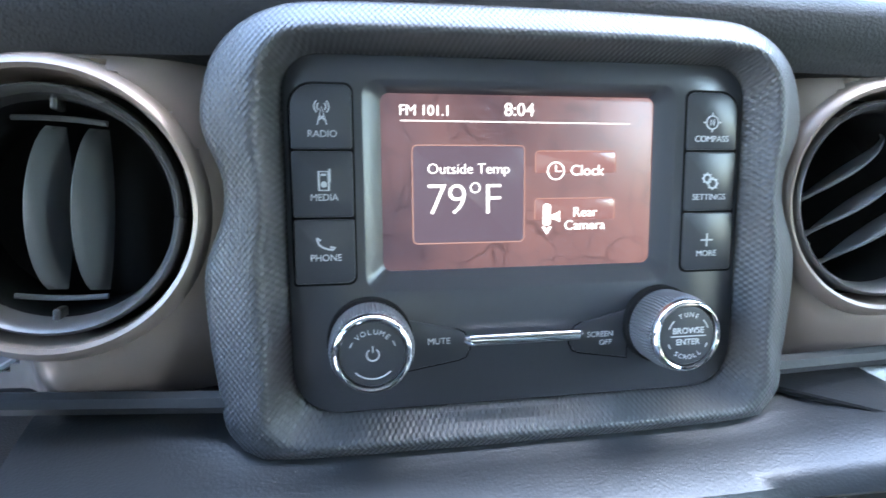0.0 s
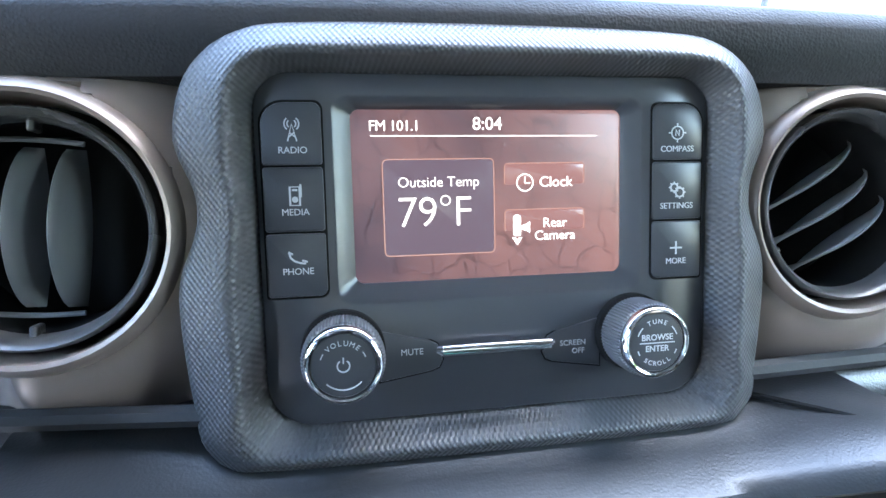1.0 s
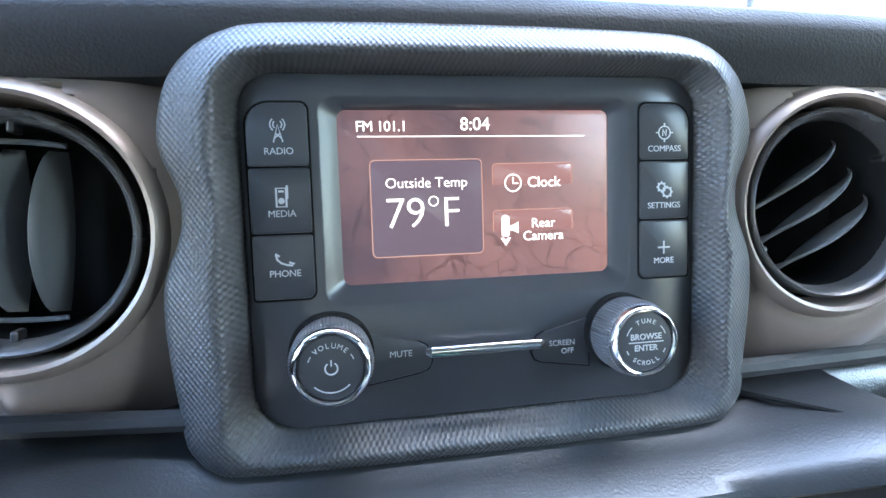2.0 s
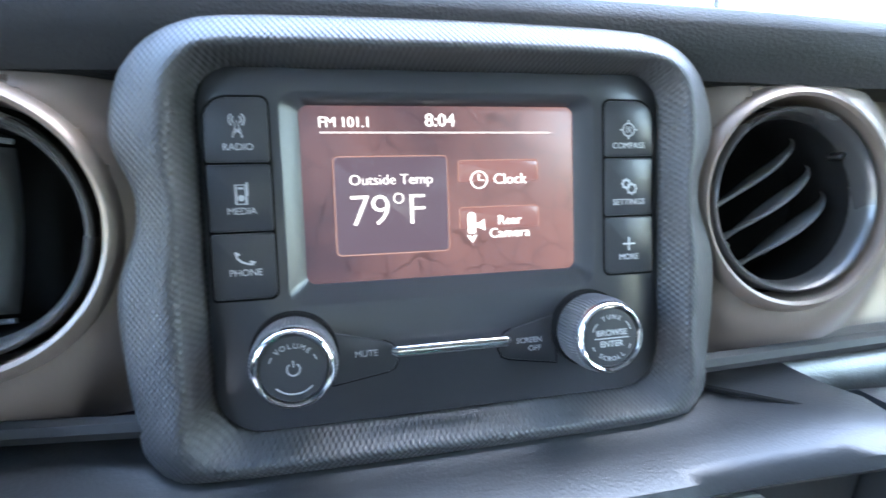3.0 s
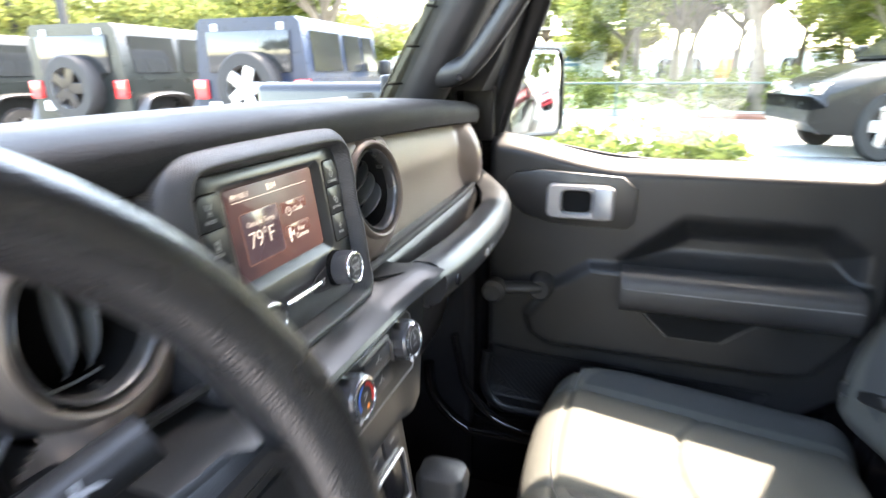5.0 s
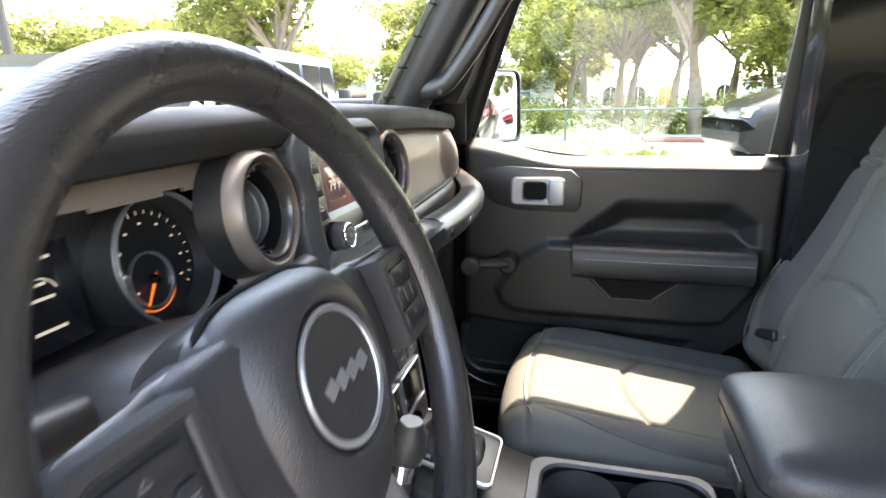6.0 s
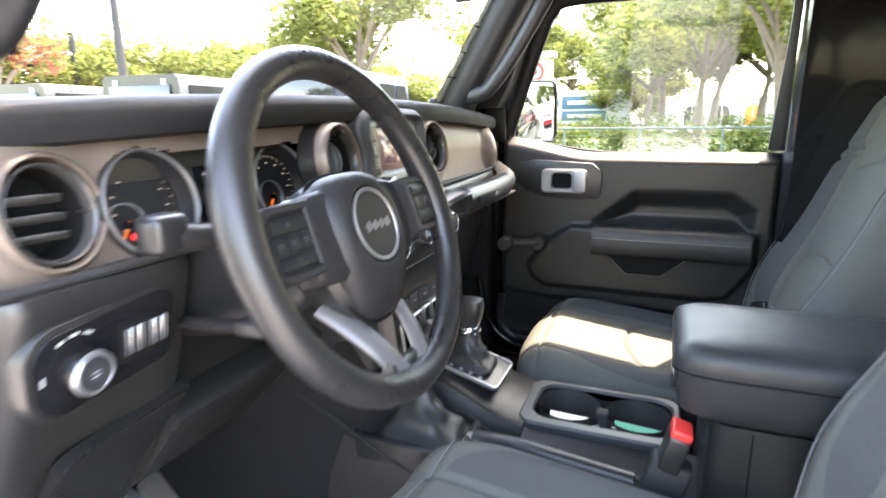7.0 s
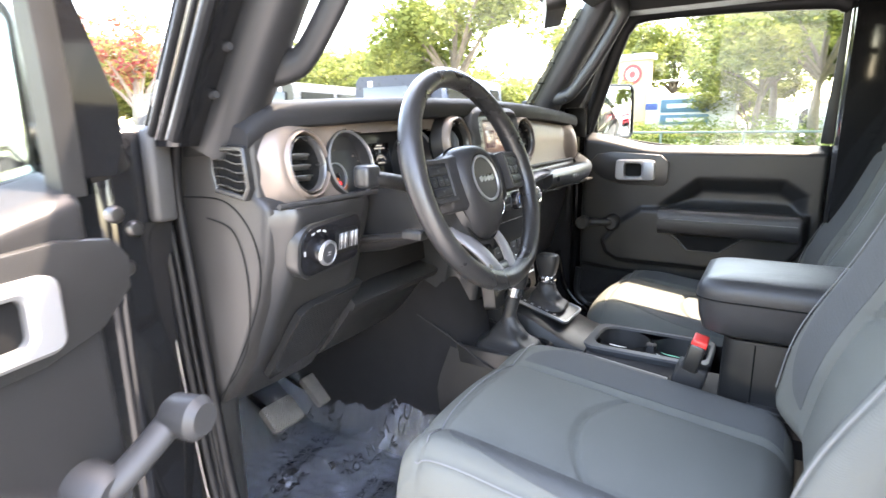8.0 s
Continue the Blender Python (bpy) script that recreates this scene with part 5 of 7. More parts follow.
CONY = [0.16, 0.1, 0.04, 0.0, -0.04, -0.08, -0.12, -0.16, -0.2, -0.23]
part("front_body", loft([[(x, y, z + (con_top(y) if z > 0.7 else 0)) for x, z in CON] for y in CONY]), PILLAR, console, world=True)
SKIRT = pbr("dark_skirt_plastic", (0.0105, 0.0105, 0.011), 0.5, var=0.12, bump=0.2, bscale=900, spec=0.3)
skirt = part("side_skirt", loft([[(x, y, z) for x, z in ((-0.13, 0.5), (-0.149, 0.5), (-0.156, 0.638), (-0.1525, 0.688), (-0.1395, 0.7045 + con_top(y)), (-0.13, 0.699 + con_top(y)))] for y in CONY]), SKIRT, console, "matt dark skirt along the footwell", world=True)
part("end_skirt", rbox(-0.148, -0.06, 0.1605, 0.168, 0.5, 0.7, 0.003), SKIRT, skirt, world=True)
part("round_cap", revolve([(0.021, 0.0), (0.0205, 0.0018), (0.019, 0.0022), (0.001, 0.0024)], 32), PLASTIC, skirt, "round black plug", m=root(console).matrix_basis.inverted() @ pose(-0.156, -0.03, 0.645, 0, -92.5, 0))
# rear body with the cup well left open
cw = rrect(0.03, 0.16, -0.475, -0.235, 0.03)
part("side_wall", loft([[(x, y, z) for x, z in ((-0.15, 0.5), (-0.15, 0.66), (-0.135, 0.72), (-0.07, 0.75), (0.01, 0.784), (0.016, 0.786), (0.016, 0.5))] for y in (-0.231, -0.35, -0.5, -0.7)]), PILLAR, console, world=True)
part("far_wall", loft([[(x, y, z) for x, z in ((0.175, 0.5), (0.175, 0.786), (0.19, 0.78), (0.2, 0.7), (0.2, 0.5))] for y in (-0.231, -0.5, -0.7)]), PILLAR, console, world=True)
co = rrect(0.008, 0.18, -0.488, -0.215, 0.03, 8)
ci = rrect(0.034, 0.162, -0.475, -0.238, 0.034, 8)
part("top_frame", frame_plate(co, ci, 0.78, 0.797, 0.004), pbr("slate_console_frame", (0.028, 0.031, 0.034), 0.4, var=0.1, bump=0.05), console, "slate grey moulded frame", world=True)
for cy in (-0.296, -0.417):
    part("cup_holder", revolve([(0.057, 0.795), (0.055, 0.79), (0.05, 0.71), (0.048, 0.7), (0.002, 0.7)], 32, caps=False), RUBBER, console, "deep black cup holder", world=True, m=None).data.transform(Matrix.Translation((0.098, cy, 0)))
part("cup_well", loft([[(x, y, z) for x, y in ci] for z in (0.792, 0.7)], caps=False), RUBBER, console, world=True)
part("well_floor", plate(ci, 0.695, 0.7), RUBBER, console, world=True)
part("divider", rbox(0.085, 0.11, -0.368, -0.345, 0.7, 0.793, 0.004), RUBBER, console, world=True)
part("side_moulding", tube(smooth_path([(-0.014, 0.02, 0.83), (-0.016, -0.07, 0.806), (-0.018, -0.15, 0.79), (-0.03, -0.2, 0.772), (-0.06, -0.27, 0.757), (-0.068, -0.46, 0.752)], 6), 0.0035, 8), PLASTIC, console, "raised moulding along the console side", world=True)
part("trim_strip", tube(smooth_path([(-0.146, 0.13, 0.86), (-0.148, 0.05, 0.825), (-0.15, -0.03, 0.785), (-0.151, -0.12, 0.745)], 5), 0.0022, 6), RUBBER, console, "thin black side strip", world=True)
gate = part("shift_gate", frame_plate(rrect(0.032, 0.155, -0.178, -0.02, 0.012), rrect(0.037, 0.15, -0.173, -0.025, 0.01), 0.0, 0.006, 0.0015), SILVER, console, "silver shift gate frame")
gate.data.transform(Matrix.Translation((0, -0.1, 0.852)) @ pose(0, 0, 0, 17) @ Matrix.Translation((0, 0.1, 0)))
gate.data.transform(console.matrix_basis.inverted())
gp = plate(rrect(0.034, 0.153, -0.176, -0.022, 0.012), -0.004, 0.003, 0.001)
gp.transform(Matrix.Translation((0, -0.1, 0.852)) @ pose(0, 0, 0, 17) @ Matrix.Translation((0, 0.1, 0)))
part("gate_plate", gp, PLASTIC, console, world=True)
gl = ribbon([[(0.041, -0.06 - k * 0.02), (0.048, -0.06 - k * 0.02)] for k in range(5)], 0.007, 0.006, 0.0006)
gl.transform(Matrix.Translation((0, -0.1, 0.852)) @ pose(0, 0, 0, 17) @ Matrix.Translation((0, 0.1, 0)))
part("gear_marks", gl, INK, console, world=True)


def boot(parent, x, y, z, w, d, h, tx, ty, tr):
    rows = []
    n = 40
    for k in range(25):
        t = k / 24
        ring = []
        for i in range(n):
            a = 2 * math.pi * i / n
            fold = 1 + 0.09 * math.sin(5 * a + 7 * t) * math.sin(math.pi * t) + 0.06 * math.sin(t * 17 + 1.6 * math.sin(2 * a + 1)) * (1 - 0.6 * t)
            sx = (w * (1 - t) ** 1.6 + tr * (1 - (1 - t) ** 1.6)) * fold
            sy = (d * (1 - t) ** 1.6 + tr * (1 - (1 - t) ** 1.6)) * fold
            e = 0.6 + 0.4 * t
            c, s = math.cos(a), math.sin(a)
            ring.append((x + tx * t + sx * math.copysign(abs(c) ** e, c), y + ty * t + sy * math.copysign(abs(s) ** e, s), z + h * t))
        rows.append(ring)
    part("boot", loft(rows), LEATHER, parent, "creased black leatherette boot", world=True, smooth=80)


shifter = thing("gear_shifter", "black gear shifter with a chrome collar and creased boot", "gear lever", pose(0.09, -0.1, 0.855))
boot(shifter, 0.09, -0.1, 0.85, 0.042, 0.06, 0.06, 0.005, 0.0, 0.02)
part("collar", revolve([(0.021, 0.0), (0.023, 0.004), (0.023, 0.012), (0.0205, 0.017)], 32), CHROME, shifter, "chrome collar", world=True).data.transform(Matrix.Translation((0.096, -0.1, 0.91)))
part("knob", loft([[(0.098 + a * w, -0.1 + b * d, z) for a, b in rrect(-1, 1, -1, 1, 0.6)] for w, d, z in ((0.016, 0.017, 0.922), (0.019, 0.021, 0.935), (0.021, 0.026, 0.955), (0.021, 0.027, 0.97), (0.019, 0.024, 0.978), (0.012, 0.016, 0.981))]), LEATHER, shifter, world=True)
transfer = thing("transfer_lever", "short black four-wheel-drive lever with a ball knob and boot", "gear lever", pose(-0.075, -0.06, 0.8))
boot(transfer, -0.078, -0.075, 0.8, 0.056, 0.078, 0.075, 0.006, 0.0, 0.014)
part("lever", tube([(-0.075, -0.07, 0.85), (-0.065, -0.085, 0.93)], [0.015, 0.016], 14), LEATHER, transfer, world=True)
part("collar", tube([(-0.067, -0.084, 0.915), (-0.0645, -0.087, 0.935)], 0.019, 20), CHROME, transfer, "chrome collar", world=True)
part("knob", tube([(-0.0645, -0.087, 0.935), (-0.063, -0.09, 0.95), (-0.061, -0.092, 0.972), (-0.06, -0.094, 0.985)], [0.018, 0.022, 0.022, 0.014], 20), LEATHER, transfer, world=True)
part("knob_cap", tube([(-0.06, -0.094, 0.985), (-0.0598, -0.0943, 0.987)], 0.0135, 20), SILVER, transfer, "silver shift pattern cap", world=True)
HEX = [(-0.148, -0.12), (-0.12, -0.165), (-0.03, -0.165), (-0.014, -0.14), (-0.014, 0.02), (-0.04, 0.05), (-0.12, 0.05), (-0.148, 0.01)]
part("boot_frame", frame_plate(HEX, offset(HEX, 0.011), 0.765, 0.806, 0.004), PLASTIC, transfer, "black six-sided boot frame", world=True)
part("boot_tray", plate(offset(HEX, 0.011), 0.765, 0.795, 0.001), RUBBER, transfer, world=True)

handbrake = thing("parking_brake", "black parking brake lever lying along the console", "brake lever", pose(-0.09, -0.28, 0.76))
part("grip", tube(smooth_path([(-0.08, -0.17, 0.802), (-0.085, -0.24, 0.806), (-0.09, -0.32, 0.8), (-0.092, -0.42, 0.79)], 5), 0.014, 14, flat=0.9), PLASTIC, handbrake, world=True)
part("button", tube([(-0.079, -0.158, 0.801), (-0.08, -0.172, 0.802)], 0.008, 12), SILVER, handbrake, "silver release button", world=True)
part("lever", tube([(-0.092, -0.42, 0.79), (-0.094, -0.52, 0.76)], 0.009, 10), RUBBER, handbrake, world=True)
solo("paper_slip", rbox(0.044, 0.104, -0.382, -0.292, 0.757, 0.759, 0.0005, 1), PAPER, "white folded paper slip in a cup holder", "paper").matrix_basis = Matrix.Translation((0.075, -0.31, 0.775)) @ pose(0, 0, 0, 6, 10, 8) @ Matrix.Translation((-0.074, 0.337, -0.758))
solo("green_card", rbox(-0.028, 0.028, -0.045, 0.045, -0.001, 0.001, 0.0005, 1), GREENCARD, "green plastic card in a cup holder", "card").matrix_basis = pose(0.085, -0.425, 0.772, 6, 12, 5)
keyring = thing("keys", "small bunch of metal keys in a cup holder", "keys", pose(0.062, -0.385, 0.77))
for k in range(3):
    part("key", rbox(-0.004, 0.004, -0.025, 0.025, -0.001, 0.001, 0.0006, 1), STEEL, keyring, m=pose(0.004 * k, 0, 0.004 * k, 15 * k, 20 - 15 * k, 35 * k))
part("ring", tube([(0.012 * math.cos(a), 0.012 * math.sin(a), 0.004) for a in spread(0, 2 * math.pi * 15 / 16, 15)], 0.001, 6, closed=True), STEEL, keyring)

armrest = thing("console_armrest", "black leatherette padded armrest lid on the centre console", "armrest", pose(0.0, -0.7, 0.75))
part("bin", loft([[(x * w, -0.71 + y * d, z) for x, y in rrect(-1, 1, -1, 1, 0.18)] for w, d, z in ((0.1, 0.205, 0.6), (0.098, 0.2, 0.75), (0.096, 0.197, 0.905))]), PLASTIC, armrest, "black moulded storage bin", world=True)
part("bin_seam", tube([(-0.099, -0.565, 0.6), (-0.0975, -0.565, 0.9)], 0.0012, 6), GAP, armrest, world=True)
lid_rows = [[(0.004 + x * w, -0.7 + y * d, z) for x, y in rrect(-1, 1, -1, 1, (0.25, 0.25, 0.25, 0.25))] for w, d, z in ((0.098, 0.21, 0.935), (0.106, 0.226, 0.942), (0.112, 0.234, 0.97), (0.115, 0.238, 1.0020))]
lid = part("lid_side", loft(lid_rows), LEATHER, armrest, "black leatherette lid side", world=True)
top_rows = [[(0.004 + x * w, -0.7 + y * d, z) for x, y in rrect(-1, 1, -1, 1, (0.25, 0.25, 0.25, 0.25))] for w, d, z in ((0.1155, 0.2385, 1.0020), (0.117, 0.24, 1.0070), (0.1165, 0.2395, 1.0220), (0.112, 0.235, 1.0340), (0.1, 0.22, 1.0420), (0.07, 0.18, 1.0470), (0.03, 0.1, 1.0490))]
part("lid_pad", loft(top_rows), LEATHER, armrest, "padded leatherette lid top", world=True, smooth=70)
part("piping", tube([(0.004 + x * 0.1162, -0.7 + y * 0.2392, 1.0045) for x, y in rrect(-1, 1, -1, 1, 0.25)], 0.0016, 6, closed=True), GAP, armrest, world=True)
part("latch", rbox(-0.02, 0.03, -0.47, -0.462, 0.94, 0.965, 0.003), PLASTIC, armrest, world=True)
for ob in armrest.children:
    if ob.name.split(".")[0] in ("lid_side", "lid_pad", "piping", "latch"):
        ob.data.transform(Matrix.Translation((0, 0, -0.0265)))
part("hinge_foot", rbox(-0.12, -0.095, -0.64, -0.56, 0.775, 0.79, 0.004), PLASTIC, armrest, world=True)


# ---- seats ----
def seat(name, x, dy, label, W):
    st = thing(name, label, "car seat", pose(x, -0.36 + dy, 0.56 if x < 0 else 0.536), group="front seats")
    D, R = 0.27, 0.055

    def cushion(u, v):
        px, py = W * u, D * v
        front = smoothstep(0.4, 1.0, v)
        w = W * (1 - 0.05 * front ** 2)
        px = w * u
        py += -0.035 * front * abs(u) ** 3
        z = 0.27 + 0.018 * v - 0.025 * (1 - v) * 0.5
        a = abs(px)
        z += 0.028 * smoothstep(0.12, 0.2, a) * (1 - 0.5 * front)
        z -= 0.008 * math.exp(-((a - 0.135) / 0.005) ** 2) * (1 - 0.3 * front)
        cross = -0.005 - 0.05 * (1 - (min(a, 0.135) / 0.135) ** 2)
        if a < 0.137:
            z -= 0.008 * math.exp(-((py - (-cross - 0.02)) / 0.005) ** 2)
            z += 0.006 * (1 - (a / 0.135) ** 2)
        z -= 0.005 * math.exp(-((a - 0.222) / 0.005) ** 2)
        z -= 0.005 * math.exp(-((py - 0.215 + 0.3 * a * a) / 0.005) ** 2)
        for e in (max(0, (abs(u) * W - (W - R)) / R), max(0, (v * D - (D - 0.09)) / 0.09), max(0, (-v * D - (D - R)) / R)):
            z -= 0.075 * (1 - math.sqrt(max(0, 1 - min(1, e) ** 2)))
        return (px, py, z)

    def strip(s, u, v):
        return s * (0.145 + (0.034 + 0.034 * u) * (0.04 + 0.96 * math.sqrt(max(0, 1 - max(0, (v + 0.1) / 1.1) ** 2))))

    cu = part("cushion", heightfield(cushion, 120, 120, lambda p: (p.x * 0.97, p.y * 0.97, 0.09)), CLOTH, st, "black woven cushion with stitched seams", smooth=75)
    for s in (-1, 1):
        part("bolster_insert", heightfield(lambda u, v: (strip(s, u, v), 0.22 * v - 0.03, cushion(strip(s, u, v) / W, (0.22 * v - 0.03) / D)[2] + 0.0012), 8, 50, lambda p: (p.x, p.y, p.z - 0.004)), MESHCLOTH, cu, "ribbed cloth bolster")
        part("stitching", tube([(p[0], p[1], p[2] + 0.004) for p in (cushion(s * 0.228 / W, k / 60 * 1.8 - 0.92) for k in range(60))], 0.0011, 5), THREAD, cu)
    part("stitching", tube([(p[0], p[1], p[2] + 0.0035) for p in (cushion(-0.86 + 1.72 * k / 60, (0.222 - 0.3 * (W * (-0.86 + 1.72 * k / 60)) ** 2) / D) for k in range(61))], 0.0011, 5), THREAD, cu)
    part("base", rbox(-0.21, 0.21, -0.23, 0.2, 0.0, 0.12, 0.02), PLASTIC, st, "black plastic seat base")
    BM = pose(0, -0.33, 0.25, 90 + 19, 0, 0) @ Matrix.Diagonal((1, 1, -1, 1))

    def back(u, v):
        h = 0.3 + 0.33 * v
        w = 0.25 - 0.045 * smoothstep(0.35, 1.0, v) - 0.02 * smoothstep(-0.5, -1.0, v)
        px = w * u
        a = abs(px)
        z = 0.06 + 0.045 * smoothstep(0.1, 0.215, a) * (1 - 0.45 * smoothstep(0.2, 0.9, v)) + 0.02 * math.exp(-((h - 0.12) / 0.12) ** 2)
        z -= 0.009 * math.exp(-((a - 0.13 - 0.02 * v) / 0.005) ** 2)
        for hh in (0.2, 0.42, 0.56):
            if a < 0.135:
                z -= 0.008 * math.exp(-((h - hh - 0.03 * (1 - (a / 0.135) ** 2)) / 0.005) ** 2)
        for hh in (0.45, 0.475):
            if a >= 0.13:
                z -= 0.008 * math.exp(-((h - hh + (a - 0.13) * 0.5) / 0.006) ** 2)
        z -= 0.006 * math.exp(-((a - 0.21 * w / 0.25) / 0.005) ** 2)
        for e in (max(0, (abs(u) * 0.25 - 0.2) / 0.05), max(0, (v * 0.33 - 0.25) / 0.08), max(0, (-v * 0.33 - 0.29) / 0.04)):
            z -= 0.07 * (1 - math.sqrt(max(0, 1 - min(1, e) ** 2)))
        return (px, h, z)

    def rib(s, u, v):
        return s * (0.142 + 0.01 * v + (0.028 + 0.028 * u) * (0.04 + 0.96 * math.sqrt(max(0, 1 - v ** 4))))

    br = part("backrest", heightfield(back, 100, 120, lambda p: (p.x * 0.95, p.y, -0.07)), CLOTH, st, "black woven backrest with side bolsters", m=BM, smooth=75)
    for s in (-1, 1):
        part("bolster_insert", heightfield(lambda u, v: (rib(s, u, v), 0.3 + 0.27 * v, back(rib(s, u, v) / (0.25 - 0.045 * smoothstep(0.35, 1.0, 0.27 * v / 0.33) - 0.02 * smoothstep(-0.5, -1.0, 0.27 * v / 0.33)), 0.27 * v / 0.33)[2] + 0.0012), 8, 60, lambda p: (p.x, p.y, p.z - 0.004)), MESHCLOTH, br, "ribbed cloth bolster", m=BM)
        part("stitching", tube([(p[0], p[1], p[2] + 0.004) for p in (back(s * 0.86, -0.85 + 1.65 * k / 60) for k in range(61))], 0.0011, 5), THREAD, br, m=BM)
    part("recliner_cover", rbox(-0.285, -0.25, -0.27, -0.12, 0.1, 0.2, 0.015) if x < 0 else rbox(0.25, 0.285, -0.27, -0.12, 0.1, 0.2, 0.015), PLASTIC, st)
    return st


driver_seat = seat("driver_seat", -0.38, -0.01, "black cloth driver's seat with ribbed bolsters", 0.246)
passenger_seat = seat("passenger_seat", 0.442, -0.045, "black cloth passenger seat with a sunlit cushion", 0.228)

buckle = thing("seat_belt_buckle", "black seat belt buckle with a red release button", "seat belt", pose(-0.114, -0.455, 0.744))
part("stalk", rbox(-0.133, -0.096, -0.485, -0.43, 0.734, 0.854, 0.006), RUBBER, buckle, world=True)
part("body", rbox(-0.138, -0.092, -0.467, -0.439, 0.844, 0.899, 0.005), PLASTIC, buckle, world=True)
part("release_button", rbox(-0.136, -0.094, -0.467, -0.44, 0.894, 0.908, 0.003), RED, buckle, "bright red release button", world=True)
for ob in buckle.children:
    ob.data.transform(pose(0, 0, 0.06, 14, 0, 0) @ Matrix.Translation((0, 0, -0.06)))
buckle2 = thing("belt_anchor", "black seat belt buckle with a steel tongue beside the passenger seat", "seat belt", pose(0.62, -0.68, 0.86))
part("body", rbox(-0.05, 0.05, -0.03, 0.03, -0.012, 0.012, 0.006), PLASTIC, buckle2, m=pose(0, 0, 0, 10, 15, 20))
part("tongue", rbox(-0.08, -0.045, -0.016, 0.016, -0.003, 0.003, 0.001), STEEL, buckle2, "steel tongue", m=pose(0, 0, 0, 10, 15, 20))


# ---- car body ----
body = thing("car_body", "black painted car body with open driver's doorway", "car body", pose(0, 0, 0.4), kind="structure")
part("floor_pan", rbox(-0.7, 0.7, -2.2, 0.95, 0.46, 0.5, 0.005), CARPET, body, "dark carpeted floor", world=True)
part("tunnel", loft([[(x, y, z) for x, z in ((-0.19, 0.5), (-0.15, 0.62), (-0.13, 0.7), (0.13, 0.7), (0.17, 0.62), (0.2, 0.5))] for y in (0.9, 0.3, -0.7, -2.1)]), CARPET, body, "carpeted transmission tunnel", world=True)
part("bulkhead", loft([[(x, y, z) for x in (-0.7, 0.7)] for y, z in ((0.45, 0.5), (0.62, 0.62), (0.66, 0.8), (0.5, 1.0), (0.3, 1.25))], closed=False), CARPET, body, world=True)
part("footwell_side", loft([[(x, y, z) for x, y in ((-0.06, y0 - 0.035), (-0.09, y0 - 0.03), (x0 + 0.018, y0 - 0.015), (x0, y0 + 0.02), (x0 - 0.012, y0 + 0.09), (x0 - 0.03, 0.65), (-0.06, 0.65))] for z, x0, y0 in ((0.5, -0.165, 0.03), (0.6, -0.155, 0.02), (0.72, -0.142, 0.01), (0.85, -0.135, 0.02), (0.98, -0.132, 0.06), (1.06, -0.13, 0.1))]), CARPET, body, "dark carpeted side of the centre stack", world=True, smooth=60)
for s in (-1, 1):
    part("hinge_pillar", rbox(-0.775 if s < 0 else 0.712, -0.66 if s < 0 else 0.775, 0.225 if s < 0 else 0.036, 0.55, 0.42, 1.3 if s < 0 else 1.36, 0.02), PAINT, body, "gloss black hinge pillar", world=True)
    part("sill", rbox(min(s * 0.64, s * 0.77), max(s * 0.64, s * 0.77), -0.75, 0.3, 0.38, 0.52 if s < 0 else 0.66, 0.02), PAINT, body, "gloss black door sill", world=True)
    part("b_pillar", loft([[(s * (x - 0.03 * t), y, 0.45 + t * 1.2) for x, y in ((0.64, -0.7), (0.66, -0.692), (0.775, -0.692), (0.775, -0.86), (0.64, -0.86))] for t in spread(0, 1, 4)]), PAINT, body, "gloss black door pillar", world=True)
    part("rear_side", rbox(min(s * 0.7, s * 0.76), max(s * 0.7, s * 0.76), -2.2, -0.84, 0.45, 1.22, 0.01), PLASTIC, body, world=True)
    part("roof_rail", loft([[(s * x, y, z) for x, z in ((0.565, 1.66), (0.6, 1.615), (0.665, 1.612), (0.7, 1.64), (0.69, 1.7), (0.6, 1.72))] for y in (-0.1, -0.5, -1.2, -2.2)]), PLASTIC, body, "black padded roof rail", world=True)
part("tailgate", rbox(-0.72, 0.72, -2.26, -2.2, 0.45, 1.2, 0.01), PLASTIC, body, world=True)
part("roof", rbox(-0.7, 0.7, -2.28, -0.09, 1.715, 1.75, 0.015), HEADLINER, body, "grey lined hard roof", world=True)
part("windscreen_header", loft([[(x, y, z) for y, z in ((-0.05, 1.63), (-0.12, 1.655), (-0.16, 1.7), (-0.12, 1.75), (-0.06, 1.73), (-0.035, 1.66))] for x in spread(-0.62, 0.62, 8)]), PLASTIC, body, world=True)
part("cowl", rbox(-0.64, 0.64, 0.24, 0.62, 1.24, 1.285, 0.02), PLASTIC, body, world=True)
part("bonnet", heightfield(lambda u, v: (0.62 * u * (0.92 + 0.08 * -v), 1.1 + 0.52 * v, 1.27 - 0.03 * (v + 1) * 0.5 - 0.05 * abs(u) ** 6 + 0.025 * (abs(u) < 0.6)), 30, 20, lambda p: (p.x, p.y, 1.0)), PAINT, body, "gloss black bonnet", world=True)
for s in (-1, 1):
    part("wing", rbox(min(s * 0.55, s * 0.85), max(s * 0.55, s * 0.85), 0.55, 1.7, 0.95, 1.08, 0.04), PLASTIC, body, world=True)
SEAL = pbr("door_seal_rubber", (0.006, 0.006, 0.0065), 0.42, bump=0.05, bscale=600, spec=0.18)
